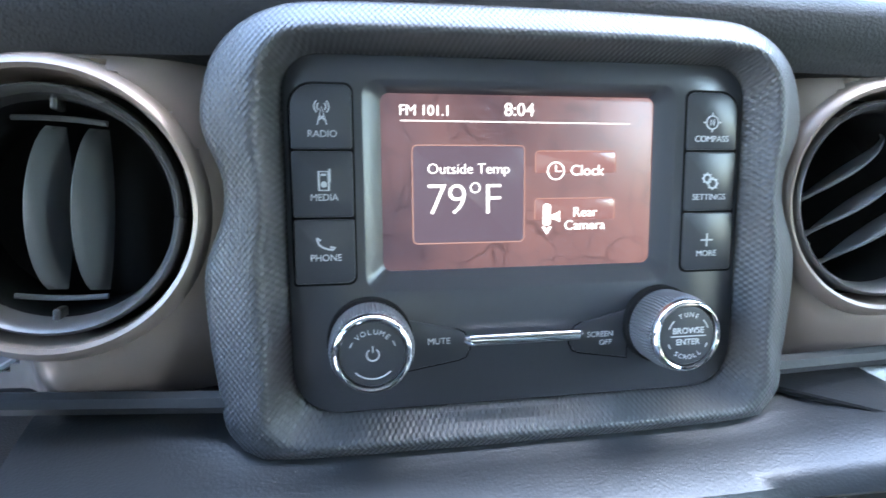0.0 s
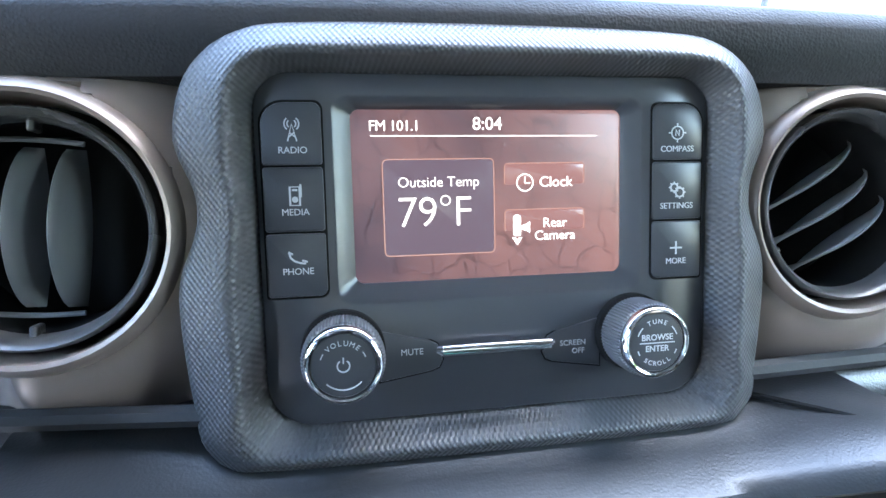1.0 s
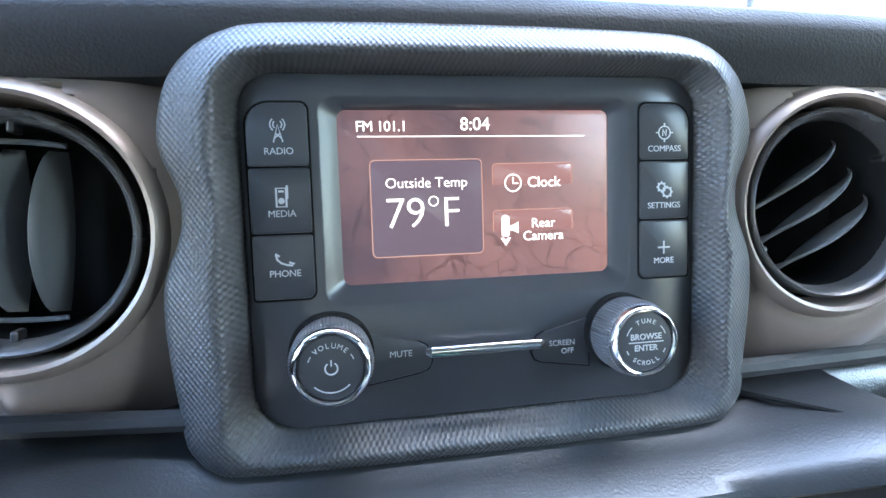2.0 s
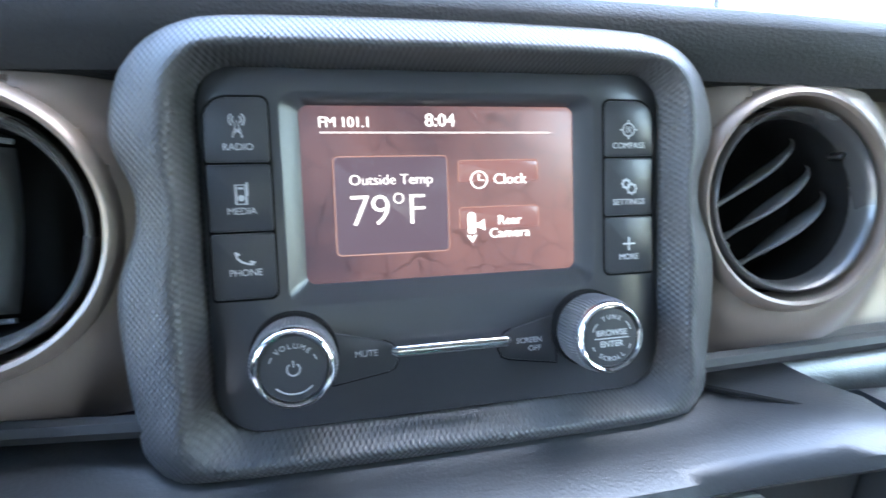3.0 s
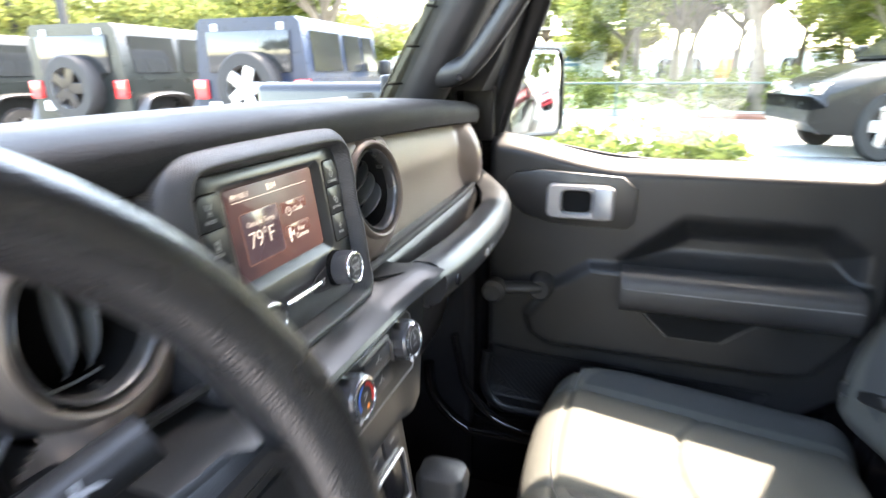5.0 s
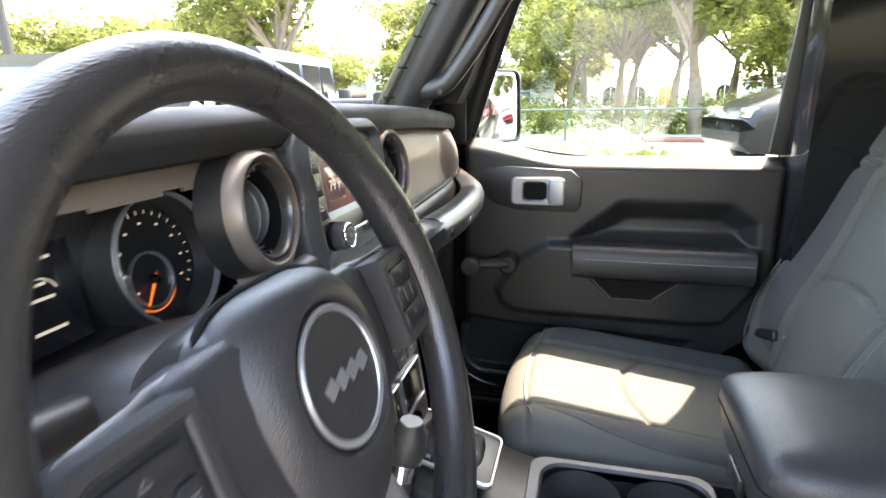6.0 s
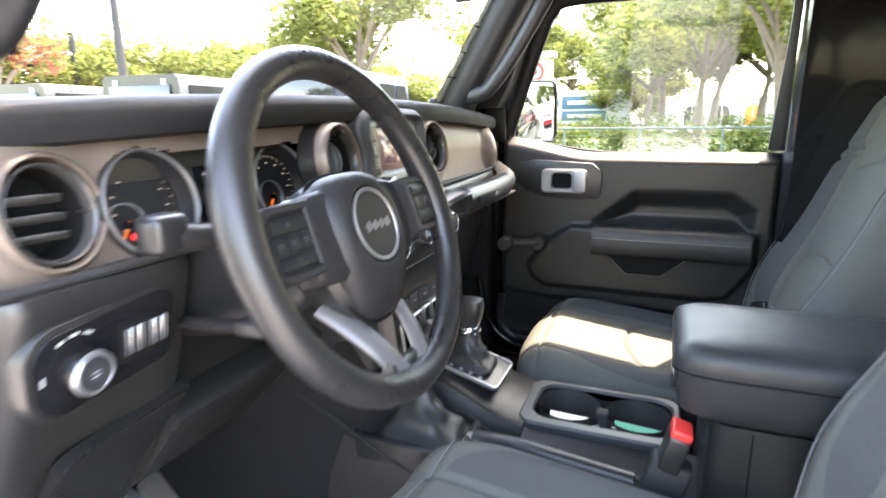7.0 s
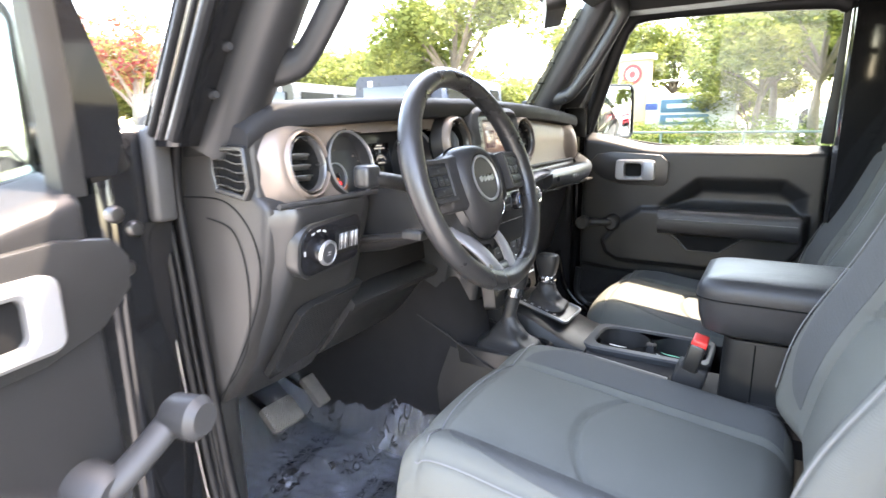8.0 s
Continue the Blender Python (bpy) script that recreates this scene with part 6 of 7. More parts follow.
# weather strips round the driver's doorway; the thin steel line puts in a bright reflection
for dx, dy, r, mat in ((0, 0, 0.008, SEAL), (-0.014, 0.008, 0.0035, SEAL), (-0.023, 0.014, 0.006, SEAL), (-0.034, 0.02, 0.0009, STEEL)):
    part("weather_strip", tube(smooth_path([(-0.672 + dx, 0.15 + dy, 1.36), (-0.668 + dx, 0.195 + dy, 1.29), (-0.66 + dx, 0.225 + dy, 1.2), (-0.66 + dx, 0.21 + dy, 1.05), (-0.655 + dx, 0.2 + dy, 0.88), (-0.652 + dx, 0.17 + dy, 0.66), (-0.65 + dx, 0.1 + dy, 0.54), (-0.65 + dx, -0.1, 0.525), (-0.65 + dx, -0.68, 0.525)], 8), r, 10), mat, body, world=True)
for x, z in ((-0.76, 1.179), (-0.735, 1.155), (-0.754, 1.101)):
    part("hinge_bolt", tube([(x, 0.228, z), (x, 0.219, z), (x, 0.214, z), (x, 0.2135, z)], [0.0125, 0.0125, 0.009, 0.006], 20), BOLT, body, "steel hinge bolt", world=True)
part("kick_panel", rbox(-0.655, -0.6, 0.2, 0.6, 0.5, 0.85, 0.015), PLASTIC, body, world=True)
part("kick_panel", rbox(0.62, 0.67, 0.02, 0.7, 0.5, 1.18, 0.015), CARPET, body, world=True)
part("strap_cover", rbox(-0.712, -0.676, 0.2, 0.226, 1.16, 1.3, 0.008), STRAP, body, "grey rubber hinge cover", world=True)

# windscreen frame beside the doorways, with its seals on the driver's side
for s in (-1, 1):
    part("windscreen_frame", loft([[(s * x, y - 0.62 * (z - 1.31) + 0.18, z) for x, y in ((0.645, -0.035), (0.665, -0.05), (0.695, -0.046), (0.702, -0.03), (0.702, 0.03), (0.69, 0.045), (0.645, 0.045))] for z in (1.27, 1.4, 1.55, 1.7)]), PAINT, body, "gloss black windscreen frame", world=True)
part("pillar_seal_panel", loft([[(x, y, z) for x, y in ((0.652, 0.18 - 0.62 * (z - 1.31)), (0.66, yd + 0.012), (0.7, yd + 0.004), (0.712, yd + 0.02), (0.712, 0.2 - 0.62 * (z - 1.31)))] for z, yd in ((1.345, 0.0), (1.4, -0.03), (1.53, -0.08), (1.6, -0.11), (1.66, -0.13))]), SEAL, body, "black sealing panel beside the pillar", world=True)
part("seal_foot", rbox(0.7035, 0.7205, 0.0, 0.06, 1.25, 1.352, 0.003), SEAL, body, world=True)
part("dash_end_filler", rbox(0.664, 0.716, 0.075, 0.22, 1.19, 1.375, 0.01), SEAL, body, "black filler beside the dash end", world=True)
part("sill_lip", tube(smooth_path([(0.612, 0.05, 0.87), (0.613, 0.038, 0.807), (0.613, 0.022, 0.748), (0.613, -0.025, 0.696), (0.613, -0.083, 0.673), (0.613, -0.15, 0.672), (0.615, -0.6, 0.67)], 8), 0.009, 10), PAINT, body, "gloss black door opening lip", world=True)
part("sill_lip", tube(smooth_path([(0.606, 0.105, 0.8), (0.606, 0.097, 0.729), (0.606, 0.067, 0.689), (0.606, 0.022, 0.659), (0.606, -0.032, 0.655), (0.61, -0.6, 0.65)], 8), 0.012, 10), PAINT, body, "gloss black door opening lip", world=True)
# hair-thin steel lines put bright reflections on the gloss frame
for dy, r, mat in ((-0.046, 0.009, SEAL), (-0.028, 0.0007, STEEL), (-0.016, 0.004, SEAL), (-0.004, 0.0006, STEEL), (0.01, 0.006, SEAL), (0.026, 0.003, SEAL)):
    part("frame_seal", tube(smooth_path([(-0.704, 0.18 - 0.62 * (z - 1.31) + dy, z) for z in (1.28, 1.36, 1.44, 1.55, 1.66)], 4), r, 8), mat, body, world=True)
for z in (1.34, 1.4, 1.47):
    part("seal_clip", tube([(-0.664, 0.18 - 0.62 * (z - 1.31) - 0.047, z), (-0.664, 0.18 - 0.62 * (z - 1.31) - 0.056, z)], [0.007, 0.005], 12), RUBBER, body, world=True)

# pillars and grab handles
for s in (-1, 1):
    pl = thing("windscreen_pillar", "black windscreen pillar trim with a moulded grab handle", "pillar", pose(s * 0.6, 0.12, 1.32), group="windscreen pillars")
    rows = []
    for t in spread(-0.1, 1, 11):
        y, z, x = 0.15 - 0.235 * t, 1.3 + 0.38 * t, 0.612 - 0.02 * t
        rows.append([(s * (x + a), y + b, z + c) for a, b, c in ((-0.035, 0.03, 0.01), (-0.042, 0.0, 0.0), (-0.036, -0.025, -0.006), (-0.022, -0.042, -0.012), (0.0, -0.05, -0.015), (0.025, -0.048, -0.015), (0.043, -0.036, -0.01), (0.05, -0.018, 0.0), (0.045, 0.035, 0.015), (0.0, 0.05, 0.02))])
    part("trim", loft(rows), PILLAR, pl, world=True)
    hp = smooth_path([(s * 0.6, 0.14, 1.372), (s * 0.594, 0.08, 1.374), (s * 0.588, 0.035, 1.38), (s * 0.584, 0.006, 1.398), (s * 0.58, -0.044, 1.46), (s * 0.578, -0.084, 1.52), (s * 0.576, -0.118, 1.575), (s * 0.576, -0.134, 1.61), (s * 0.58, -0.12, 1.65)], 6)
    hr = [0.022 - 0.004 * smoothstep(6, 18, k) + 0.008 * smoothstep(38, 48, k) for k in range(len(hp))]
    part("grab_handle", tube(hp, [q * 1.12 for q in hr], 16, flat=0.7, up=(1, 0, 0)), PILLAR, pl, "black moulded grab handle", world=True)
    part("screw", tube([(s * 0.585, 0.03, 1.37), (s * 0.572, 0.028, 1.37)], 0.006, 10), GLOSS, pl, world=True)
wind = thing("window_1", "clear windscreen in a black frame", "windscreen", pose(0, 0.15, 1.3), kind="structure")
ws = part("pane", loft([[(x, y + 0.05 * (1 - (x / 0.6) ** 2), z) for x in spread(-0.6, 0.6, 16)] for y, z in ((0.155, 1.3), (-0.07, 1.68))], closed=False, caps=False), GLASS, wind, world=True)
ws.visible_shadow = False
sb = part("shade_band", loft([[(x, y + 0.047, z) for x, y, z in ((0.53, 0.115, 1.33), (0.575, 0.105, 1.33), (0.575, -0.065, 1.63), (0.54, -0.06, 1.63))], [(x, y + 0.049, z) for x, y, z in ((0.53, 0.115, 1.33), (0.575, 0.105, 1.33), (0.575, -0.065, 1.63), (0.54, -0.06, 1.63))]]), SHADEBAND, wind, "pale printed strip along the glass edge", world=True)
sb.visible_shadow = False
for k in range(5):
    t = k / 5 + 0.1
    part("strip_mark", tube([(0.531, 0.158 - 0.176 * t, 1.33 + 0.3 * t), (0.578, 0.148 - 0.17 * t, 1.33 + 0.3 * t)], 0.002, 5), GAP, wind, world=True)
wiper = thing("windscreen_wiper", "black wiper arm resting on the windscreen base", "wiper", pose(0.2, 0.3, 1.3))
part("arm", tube(smooth_path([(-0.1, 0.3, 1.3), (0.05, 0.27, 1.325), (0.25, 0.24, 1.335), (0.42, 0.225, 1.33)], 5), 0.007, 8), STEEL, wiper, world=True)
part("blade", tube([(0.02, 0.245, 1.33), (0.5, 0.205, 1.335)], 0.006, 8), RUBBER, wiper, world=True)
mirror = thing("rear_view_mirror", "black framed rear-view mirror under the roof edge", "mirror", pose(0.02, -0.14, 1.545, 82, 0, 22))
part("shell", plate(rrect(-0.12, 0.12, -0.032, 0.032, 0.02), -0.035, 0.004, 0.004), PLASTIC, mirror)
part("glass", plate(rrect(-0.113, 0.113, -0.026, 0.026, 0.017), 0.003, 0.0055, 0.0005), MIRROR, mirror)
part("stem", tube([(0, 0.01, -0.03), (0, 0.06, -0.05), (0, 0.11, -0.03)], 0.012, 10), PLASTIC, mirror)
# rear glass is out of view; its tint holds back fill light
for s in (-1, 1):
    sg = solo("rear_side_window", rbox(min(s * 0.69, s * 0.695), max(s * 0.69, s * 0.695), -2.2, -0.88, 1.22, 1.66, 0), TINTED, "dark tinted rear side window", "window", kind="structure")

solo("rear_window", rbox(-0.68, 0.68, -2.24, -2.235, 1.2, 1.68, 0), TINTED, "dark tinted rear window", "window", kind="structure")

# belt and roll bar behind the seats
rollbar = solo("roll_bar", tube(smooth_path([(0.66, -0.86, 0.6), (0.66, -0.9, 1.2), (0.645, -0.93, 1.55), (0.58, -0.95, 1.66), (0.3, -0.96, 1.69), (-0.3, -0.96, 1.69), (-0.58, -0.95, 1.66), (-0.645, -0.93, 1.55), (-0.66, -0.9, 1.2), (-0.66, -0.86, 0.6)], 8), 0.034, 14), PLASTIC, "black padded roll bar behind the front seats", "roll bar")
for s in (-1, 1):
    belt = thing("seat_belt", "grey-black woven seat belt hanging by the door pillar", "seat belt", pose(s * 0.66, -0.84, 0.9), group="seat belts")
    part("webbing", loft([[(s * 0.64, -0.82 + a, z), (s * 0.643, -0.82 + a, z)] + [(s * 0.643, -0.772 + a, z), (s * 0.64, -0.772 + a, z)] for a, z in ((-0.05, 1.52), (-0.03, 1.3), (-0.02, 1.05), (0.0, 0.7))]), WEBBING, belt, world=True)
    part("guide", rbox(min(s * 0.63, s * 0.655), max(s * 0.63, s * 0.655), -0.885, -0.81, 1.5, 1.53, 0.008), PLASTIC, belt, world=True)
    part("stop_button", tube([(s * 0.645, -0.79, 1.27), (s * 0.63, -0.79, 1.27)], 0.009, 12), RUBBER, belt, world=True)

# pedals and floor film
for nm, x, y, z, w, h, lab in (("brake_pedal", -0.355, 0.38, 0.634, 0.046, 0.034, "worn ribbed rubber brake pedal"), ("accelerator_pedal", -0.19, 0.43, 0.612, 0.026, 0.045, "narrow ribbed accelerator pedal")):
    p = thing(nm, lab, "pedal", pose(x, y, z, 42))
    part("pad", plate(rrect(-w, w, -h, h, 0.01), -0.008, 0.008, 0.004), PEDAL, p)
    part("arm", tube(smooth_path([(0, 0, -0.01), (0, 0.06, -0.05), (0, 0.2, -0.09), (0, 0.3, -0.06)], 5), 0.009, 10, flat=0.6), PAINT, p)
random.seed(4)
mat = thing("floor_film", "crinkled clear protective floor film printed with dealer notice", "floor film", pose(-0.4, 0.3, 0.505))


def film_pt(u, v):
    px, py = -0.39 + 0.25 * u, 0.24 + 0.34 * v
    z = 0.516 + 0.012 * noise.noise(Vector((px * 9, py * 9, 1))) + 0.014 * abs(noise.noise(Vector((px * 26, py * 17, 5)))) + 0.017 * abs(noise.noise(Vector((px * 42 + py * 24, py * 30 - px * 12, 2)))) + 0.09 * smoothstep(0.5, 1.0, v)
    z += 2.4 * max(0.0, px + 0.2) + 0.05 * math.exp(-((px + 0.2 + 0.4 * (py - 0.2)) / 0.03) ** 2 - ((py - 0.2) / 0.07) ** 2)
    return (px, py, z)


sheet = part("sheet", heightfield(film_pt, 110, 140), FILM, mat, world=True, smooth=25)
part("carpet_mat", heightfield(lambda u, v: (-0.42 + 0.225 * u, 0.24 + 0.345 * v, 0.503 + 0.09 * smoothstep(0.5, 1.0, v)), 12, 24, lambda p: (p.x, p.y, 0.495)), CARPET, mat, world=True)
for px, py, tn in ((-0.31, 0.36, -8), (-0.22, 0.2, -40), (-0.44, 0.12, -8), (-0.33, 0.09, -8), (-0.5, 0.3, -8), (-0.22, 0.45, -30)):
    for k, wd in enumerate(("DEALER MUST REMOVE", "PROTECTIVE COVER")):
        word = letters(wd, 0.026, 0.0, -0.03 * k, 0.0, GAP, mat, m=pose(px, py, 0, 0, 0, tn + 18), h=0.0003)
        for v in word.data.vertices:
            v.co.z += film_pt((v.co.x + 0.39) / 0.25, (v.co.y - 0.24) / 0.34)[2] + 0.0012
        word.data.transform(mat.matrix_basis.inverted())


# ---- doors ----
def inside(p, poly):
    c = False
    for (ax, ay), (bx, by) in zip(poly, poly[1:] + poly[:1]):
        if (ay > p[1]) != (by > p[1]) and p[0] < (bx - ax) * (p[1] - ay) / (by - ay) + ax:
            c = not c
    return c


def edge_gap(p, poly):
    d = 9.0
    for (ax, ay), (bx, by) in zip(poly, poly[1:] + poly[:1]):
        ex, ey = bx - ax, by - ay
        t = min(1, max(0, ((p[0] - ax) * ex + (p[1] - ay) * ey) / (ex * ex + ey * ey)))
        d = min(d, math.hypot(p[0] - ax - t * ex, p[1] - ay - t * ey))
    return d if inside(p, poly) else -d


CUP = [(-0.24, 1.03), (-0.36, 1.128), (-0.595, 1.128), (-0.655, 1.085), (-0.655, 1.01), (-0.3, 1.01)]
LOWER = [(-0.075, 0.905), (-0.13, 0.98), (-0.2, 1.028), (-0.66, 1.028), (-0.662, 0.94), (-0.6, 0.85), (-0.54, 0.84), (-0.13, 0.842), (-0.09, 0.865)]
POCKET = [(0.01, 0.825), (-0.12, 0.815), (-0.55, 0.8), (-0.5, 0.72), (-0.18, 0.69), (0.0, 0.7)]


def belt_z(y):
    return 1.222 + 0.042 * smoothstep(-0.26, 0.01, y)


def car_door(s, m, label, crank_turn):
    d = thing("door_1" if s > 0 else "door_2", label, "car door", m, kind="structure")
    H = Matrix.Translation((-s * 0.786, -0.1, -0.62)) @ Matrix.Diagonal((s, 1, 1, 1))

    def P(name, bm, mat, parent=d, lab="", smooth=40):
        return part(name, bm, mat, parent, lab, smooth=smooth, m=H)

    def trim(u, v):
        y = -0.345 + 0.35 * u if s > 0 else -0.37 + 0.325 * u - 0.012 * smoothstep(-0.8, 0.8, v) * smoothstep(0.7, 1, u)
        lo = 0.66 + 0.16 * smoothstep(-0.45, -0.69, y) + 0.02 * smoothstep(-0.02, 0.08, y)
        z = lo + (belt_z(y) - lo) * (v + 1) / 2
        p = (y, z)
        x = 0.69 - 0.004 * math.sin((z - 0.66) * 5)
        x += 0.036 * smoothstep(-0.004, 0.05, edge_gap(p, CUP))
        x -= 0.02 * smoothstep(-0.004, 0.014, edge_gap(p, LOWER))
        x += 0.016 * smoothstep(0.0, 0.012, edge_gap(p, POCKET))
        x += 0.045 * smoothstep(belt_z(y) - 0.034, belt_z(y) + 0.004, z) ** 2
        x += 0.03 * (1 - math.sqrt(max(0, 1 - max(0, (abs(u) - 0.95) / 0.05) ** 2)))
        return (x, y, z)

    P("trim_panel", heightfield(trim, 150, 110, lambda q: (0.75, q.y, q.z)), PILLAR, lab="black moulded door trim", smooth=60)
    net = bmesh.new()
    for k in range(34):
        for sg in (-1, 1):
            y0 = 0.03 - k * 0.0125
            seg = [(0.693 + 0.0014 * sg * ((j % 2) * 2 - 1), y0 - sg * 0.0125 * j / 2 + (0.0 if sg > 0 else -0.13), 0.672 + 0.0128 * j / 2) for j in range(20)]
            seg = [q for q in seg if -0.33 < q[1] < 0.0]
            if len(seg) > 2:
                join(net, tube(seg, 0.0017, 5))
    P("pocket_net", net, RUBBER, lab="black elastic net over the map pocket")
    P("net_border", tube(smooth_path([(0.69, 0.0, 0.80), (0.688, 0.004, 0.72), (0.688, -0.02, 0.678), (0.688, -0.08, 0.664), (0.688, -0.36, 0.664)], 6), 0.011, 10, flat=0.6, up=(1, 0, 0)), PLASTIC, lab="black moulded pocket edge")
    P("door_shell", loft([[(x, y, z) for y, z in ((0.07 if s > 0 else 0.0, 0.62), (0.07 if s > 0 else 0.0, 1.255), (0.06 if s > 0 else -0.01, 1.262), (-0.26, 1.215), (-0.7, 1.215), (-0.74, 1.1), (-0.74, 0.7), (-0.7, 0.62))] for x in (0.748, 0.8, 0.81)]), PAINT, lab="gloss black door skin")
    rest = [[(0.67 - a, y, z) for a, z in ((-0.01, 0.958), (0.03, 0.955), (0.046, 0.965), (0.052, 0.985), (0.05, 1.012), (0.044, 1.026), (0.03, 1.031), (-0.01, 1.031))] for y in (-0.262, -0.27, -0.3, -0.45, -0.6, -0.632, -0.638)]
    P("armrest", loft(rest), LEATHER, lab="padded black armrest", smooth=50)
    P("armrest_seam", tube([(0.6195, -0.268, 1.004), (0.6175, -0.45, 1.004), (0.6195, -0.634, 1.004)], 0.0012, 6), THREAD)
    pull = [(-0.3, 0.952), (-0.35, 0.905), (-0.44, 0.905), (-0.47, 0.93), (-0.5, 0.952)]
    P("pull_cup", loft([[(x, y * k + (1 - k) * -0.4, z * k + (1 - k) * 0.935) for y, z in pull] for x, k in ((0.672, 1.06), (0.655, 1.05), (0.652, 1.0), (0.653, 0.92), (0.69, 0.85))], caps=True), PILLAR, lab="black pull cup")
    # flat near-black plate standing proud, in place of the cup's inner shade
    P("pull_recess", loft([[(x, y * 0.94 + 0.06 * -0.4, z * 0.94 + 0.06 * 0.935) for y, z in pull] for x in (0.66, 0.6505)]), GAP)
    HM = Matrix(((0, 0, -1, 0.684), (1, 0, 0, 0), (0, 1, 0, 0), (0, 0, 0, 1)))
    esc = [(-0.262, 1.098), (-0.274, 1.112), (-0.276, 1.172), (-0.25, 1.195), (-0.1, 1.203), (-0.05, 1.195), (-0.033, 1.175), (-0.036, 1.145), (-0.07, 1.115), (-0.13, 1.1)][::-1]
    e = plate(esc, -0.012, 0.006, 0.003)
    e.transform(HM)
    ep = P("handle_plate", e, PLASTIC, lab="black recessed handle plate")
    o = rrect(-0.236, -0.114, 1.113, 1.18, 0.014)
    i = rrect(-0.196, -0.143, 1.126, 1.167, 0.01)
    f = frame_plate(o, i, 0.004, 0.018, 0.004)
    f.transform(HM)
    P("handle_frame", f, HANDLE, ep, "satin silver handle frame")
    g = plate(i, 0.0, 0.0065, 0.001)
    g.transform(HM)
    P("handle_well", g, GAP, ep)
    g = plate(rrect(-0.237, -0.2, 1.116, 1.177, 0.007), 0.008, 0.024, 0.005)
    g.transform(HM)
    P("handle_lever", g, HANDLE, ep, "silver pull lever")
    ck = P("window_crank", tube(smooth_path([(0.672, -0.112, 0.972), (0.655, -0.105, 0.975), (0.645, -0.07, 0.974), (0.64, -0.03, 0.972)], 6), 0.0155, 14, flat=0.8, up=(0, 0, 1)), DARKCRANK, lab="black window winder")
    spin = H @ Matrix.Translation((0, -0.112, 0.972)) @ pose(0, 0, 0, crank_turn, 0, 0) @ Matrix.Translation((0, 0.112, -0.972)) @ H.inverted()
    P("crank_hub", tube([(0.685, -0.112, 0.972), (0.652, -0.112, 0.972), (0.646, -0.112, 0.972)], [0.027, 0.024, 0.018], 24), DARKCRANK, ck)
    P("crank_knob", tube([(0.648, -0.028, 0.972), (0.642, -0.028, 0.972), (0.612, -0.028, 0.972), (0.604, -0.028, 0.972)], [0.016, 0.021, 0.0225, 0.016], 24), DARKCRANK, ck)
    for o2 in (ck, *ck.children):
        o2.data.transform(spin)
    frame_pts = smooth_path([(0.745, 0.015, 1.25), (0.735, -0.025, 1.37), (0.715, -0.085, 1.53), (0.71, -0.115, 1.59), (0.705, -0.17, 1.622), (0.705, -0.4, 1.622), (0.705, -0.62, 1.61), (0.706, -0.685, 1.595), (0.712, -0.705, 1.55), (0.74, -0.69, 1.23)], 6)
    P("window_frame", tube(frame_pts, 0.0265, 10, flat=0.6, up=(1, 0, 0)), SEAL, lab="black window frame")
    gl = P("window_glass", loft([[(x, y, z) for x, y, z in ((0.746, 0.0, 1.23), (0.746, -0.69, 1.2), (0.711, -0.69, 1.59), (0.709, -0.62, 1.612), (0.709, -0.17, 1.615), (0.716, -0.09, 1.55))], [(x + 0.003, y, z) for x, y, z in ((0.746, 0.0, 1.23), (0.746, -0.69, 1.2), (0.711, -0.69, 1.59), (0.709, -0.62, 1.612), (0.709, -0.17, 1.615), (0.716, -0.09, 1.55))]]), GLASS)
    gl.visible_shadow = False
    P("belt_seal", tube(smooth_path([(0.739, 0.0, 1.264), (0.739, -0.1, 1.246), (0.739, -0.26, 1.222), (0.739, -0.45, 1.22), (0.739, -0.69, 1.22)], 6), 0.004, 8), RUBBER)
    if s > 0:
        P("corner_cover", loft([[(x, y, z) for y, z in ((0.05, 1.25), (-0.005, 1.255), (-0.035, 1.38), (-0.04, 1.4), (0.0, 1.38))] for x in (0.725, 0.745)]), SEAL)
    else:
        P("corner_cover", loft([[(x, y, z) for y, z in ((-0.002, 1.25), (-0.05, 1.25), (-0.06, 1.42), (-0.075, 1.5), (-0.055, 1.5), (-0.022, 1.41), (0.012, 1.32), (0.01, 1.28))] for x in (0.715, 0.735)]), PAINT, lab="gloss black frame corner")
        P("run_channel", loft([[(x, y, z) for x, y in ((0.7, yy - 0.012), (0.698, yy), (0.7, yy + 0.012), (0.716, yy + 0.014), (0.716, yy - 0.014))] for yy, z in ((-0.062, 1.235), (-0.063, 1.33), (-0.067, 1.42), (-0.085, 1.53))]), PLASTIC, lab="grey glass channel")
    # outside mirror
    MM = pose(0.885, -0.05, 1.335, 88, 0, -38)
    sh = loft([[(a * w, b * w2, h) for a, b in rrect(-1, 1, -1, 1, 0.3)] for w, w2, h in ((0.04, 0.05, -0.09), (0.07, 0.085, -0.06), (0.08, 0.094, -0.02), (0.08, 0.095, 0.004), (0.076, 0.09, 0.006), (0.073, 0.086, 0.0), (0.073, 0.086, -0.004))])
    sh.transform(MM)
    om = P("mirror_shell", sh, PLASTIC, lab="black outside mirror shell")
    mg = plate(rrect(-0.073, 0.073, -0.086, 0.086, 0.02), -0.003, 0.001, 0.0003)
    mg.transform(MM)
    P("mirror_glass", mg, MIRROR, om)
    P("mirror_foot", tube([(0.79, 0.04, 1.27), (0.87, 0.0, 1.29)], 0.025, 12, flat=0.8), PLASTIC, om)
    return d


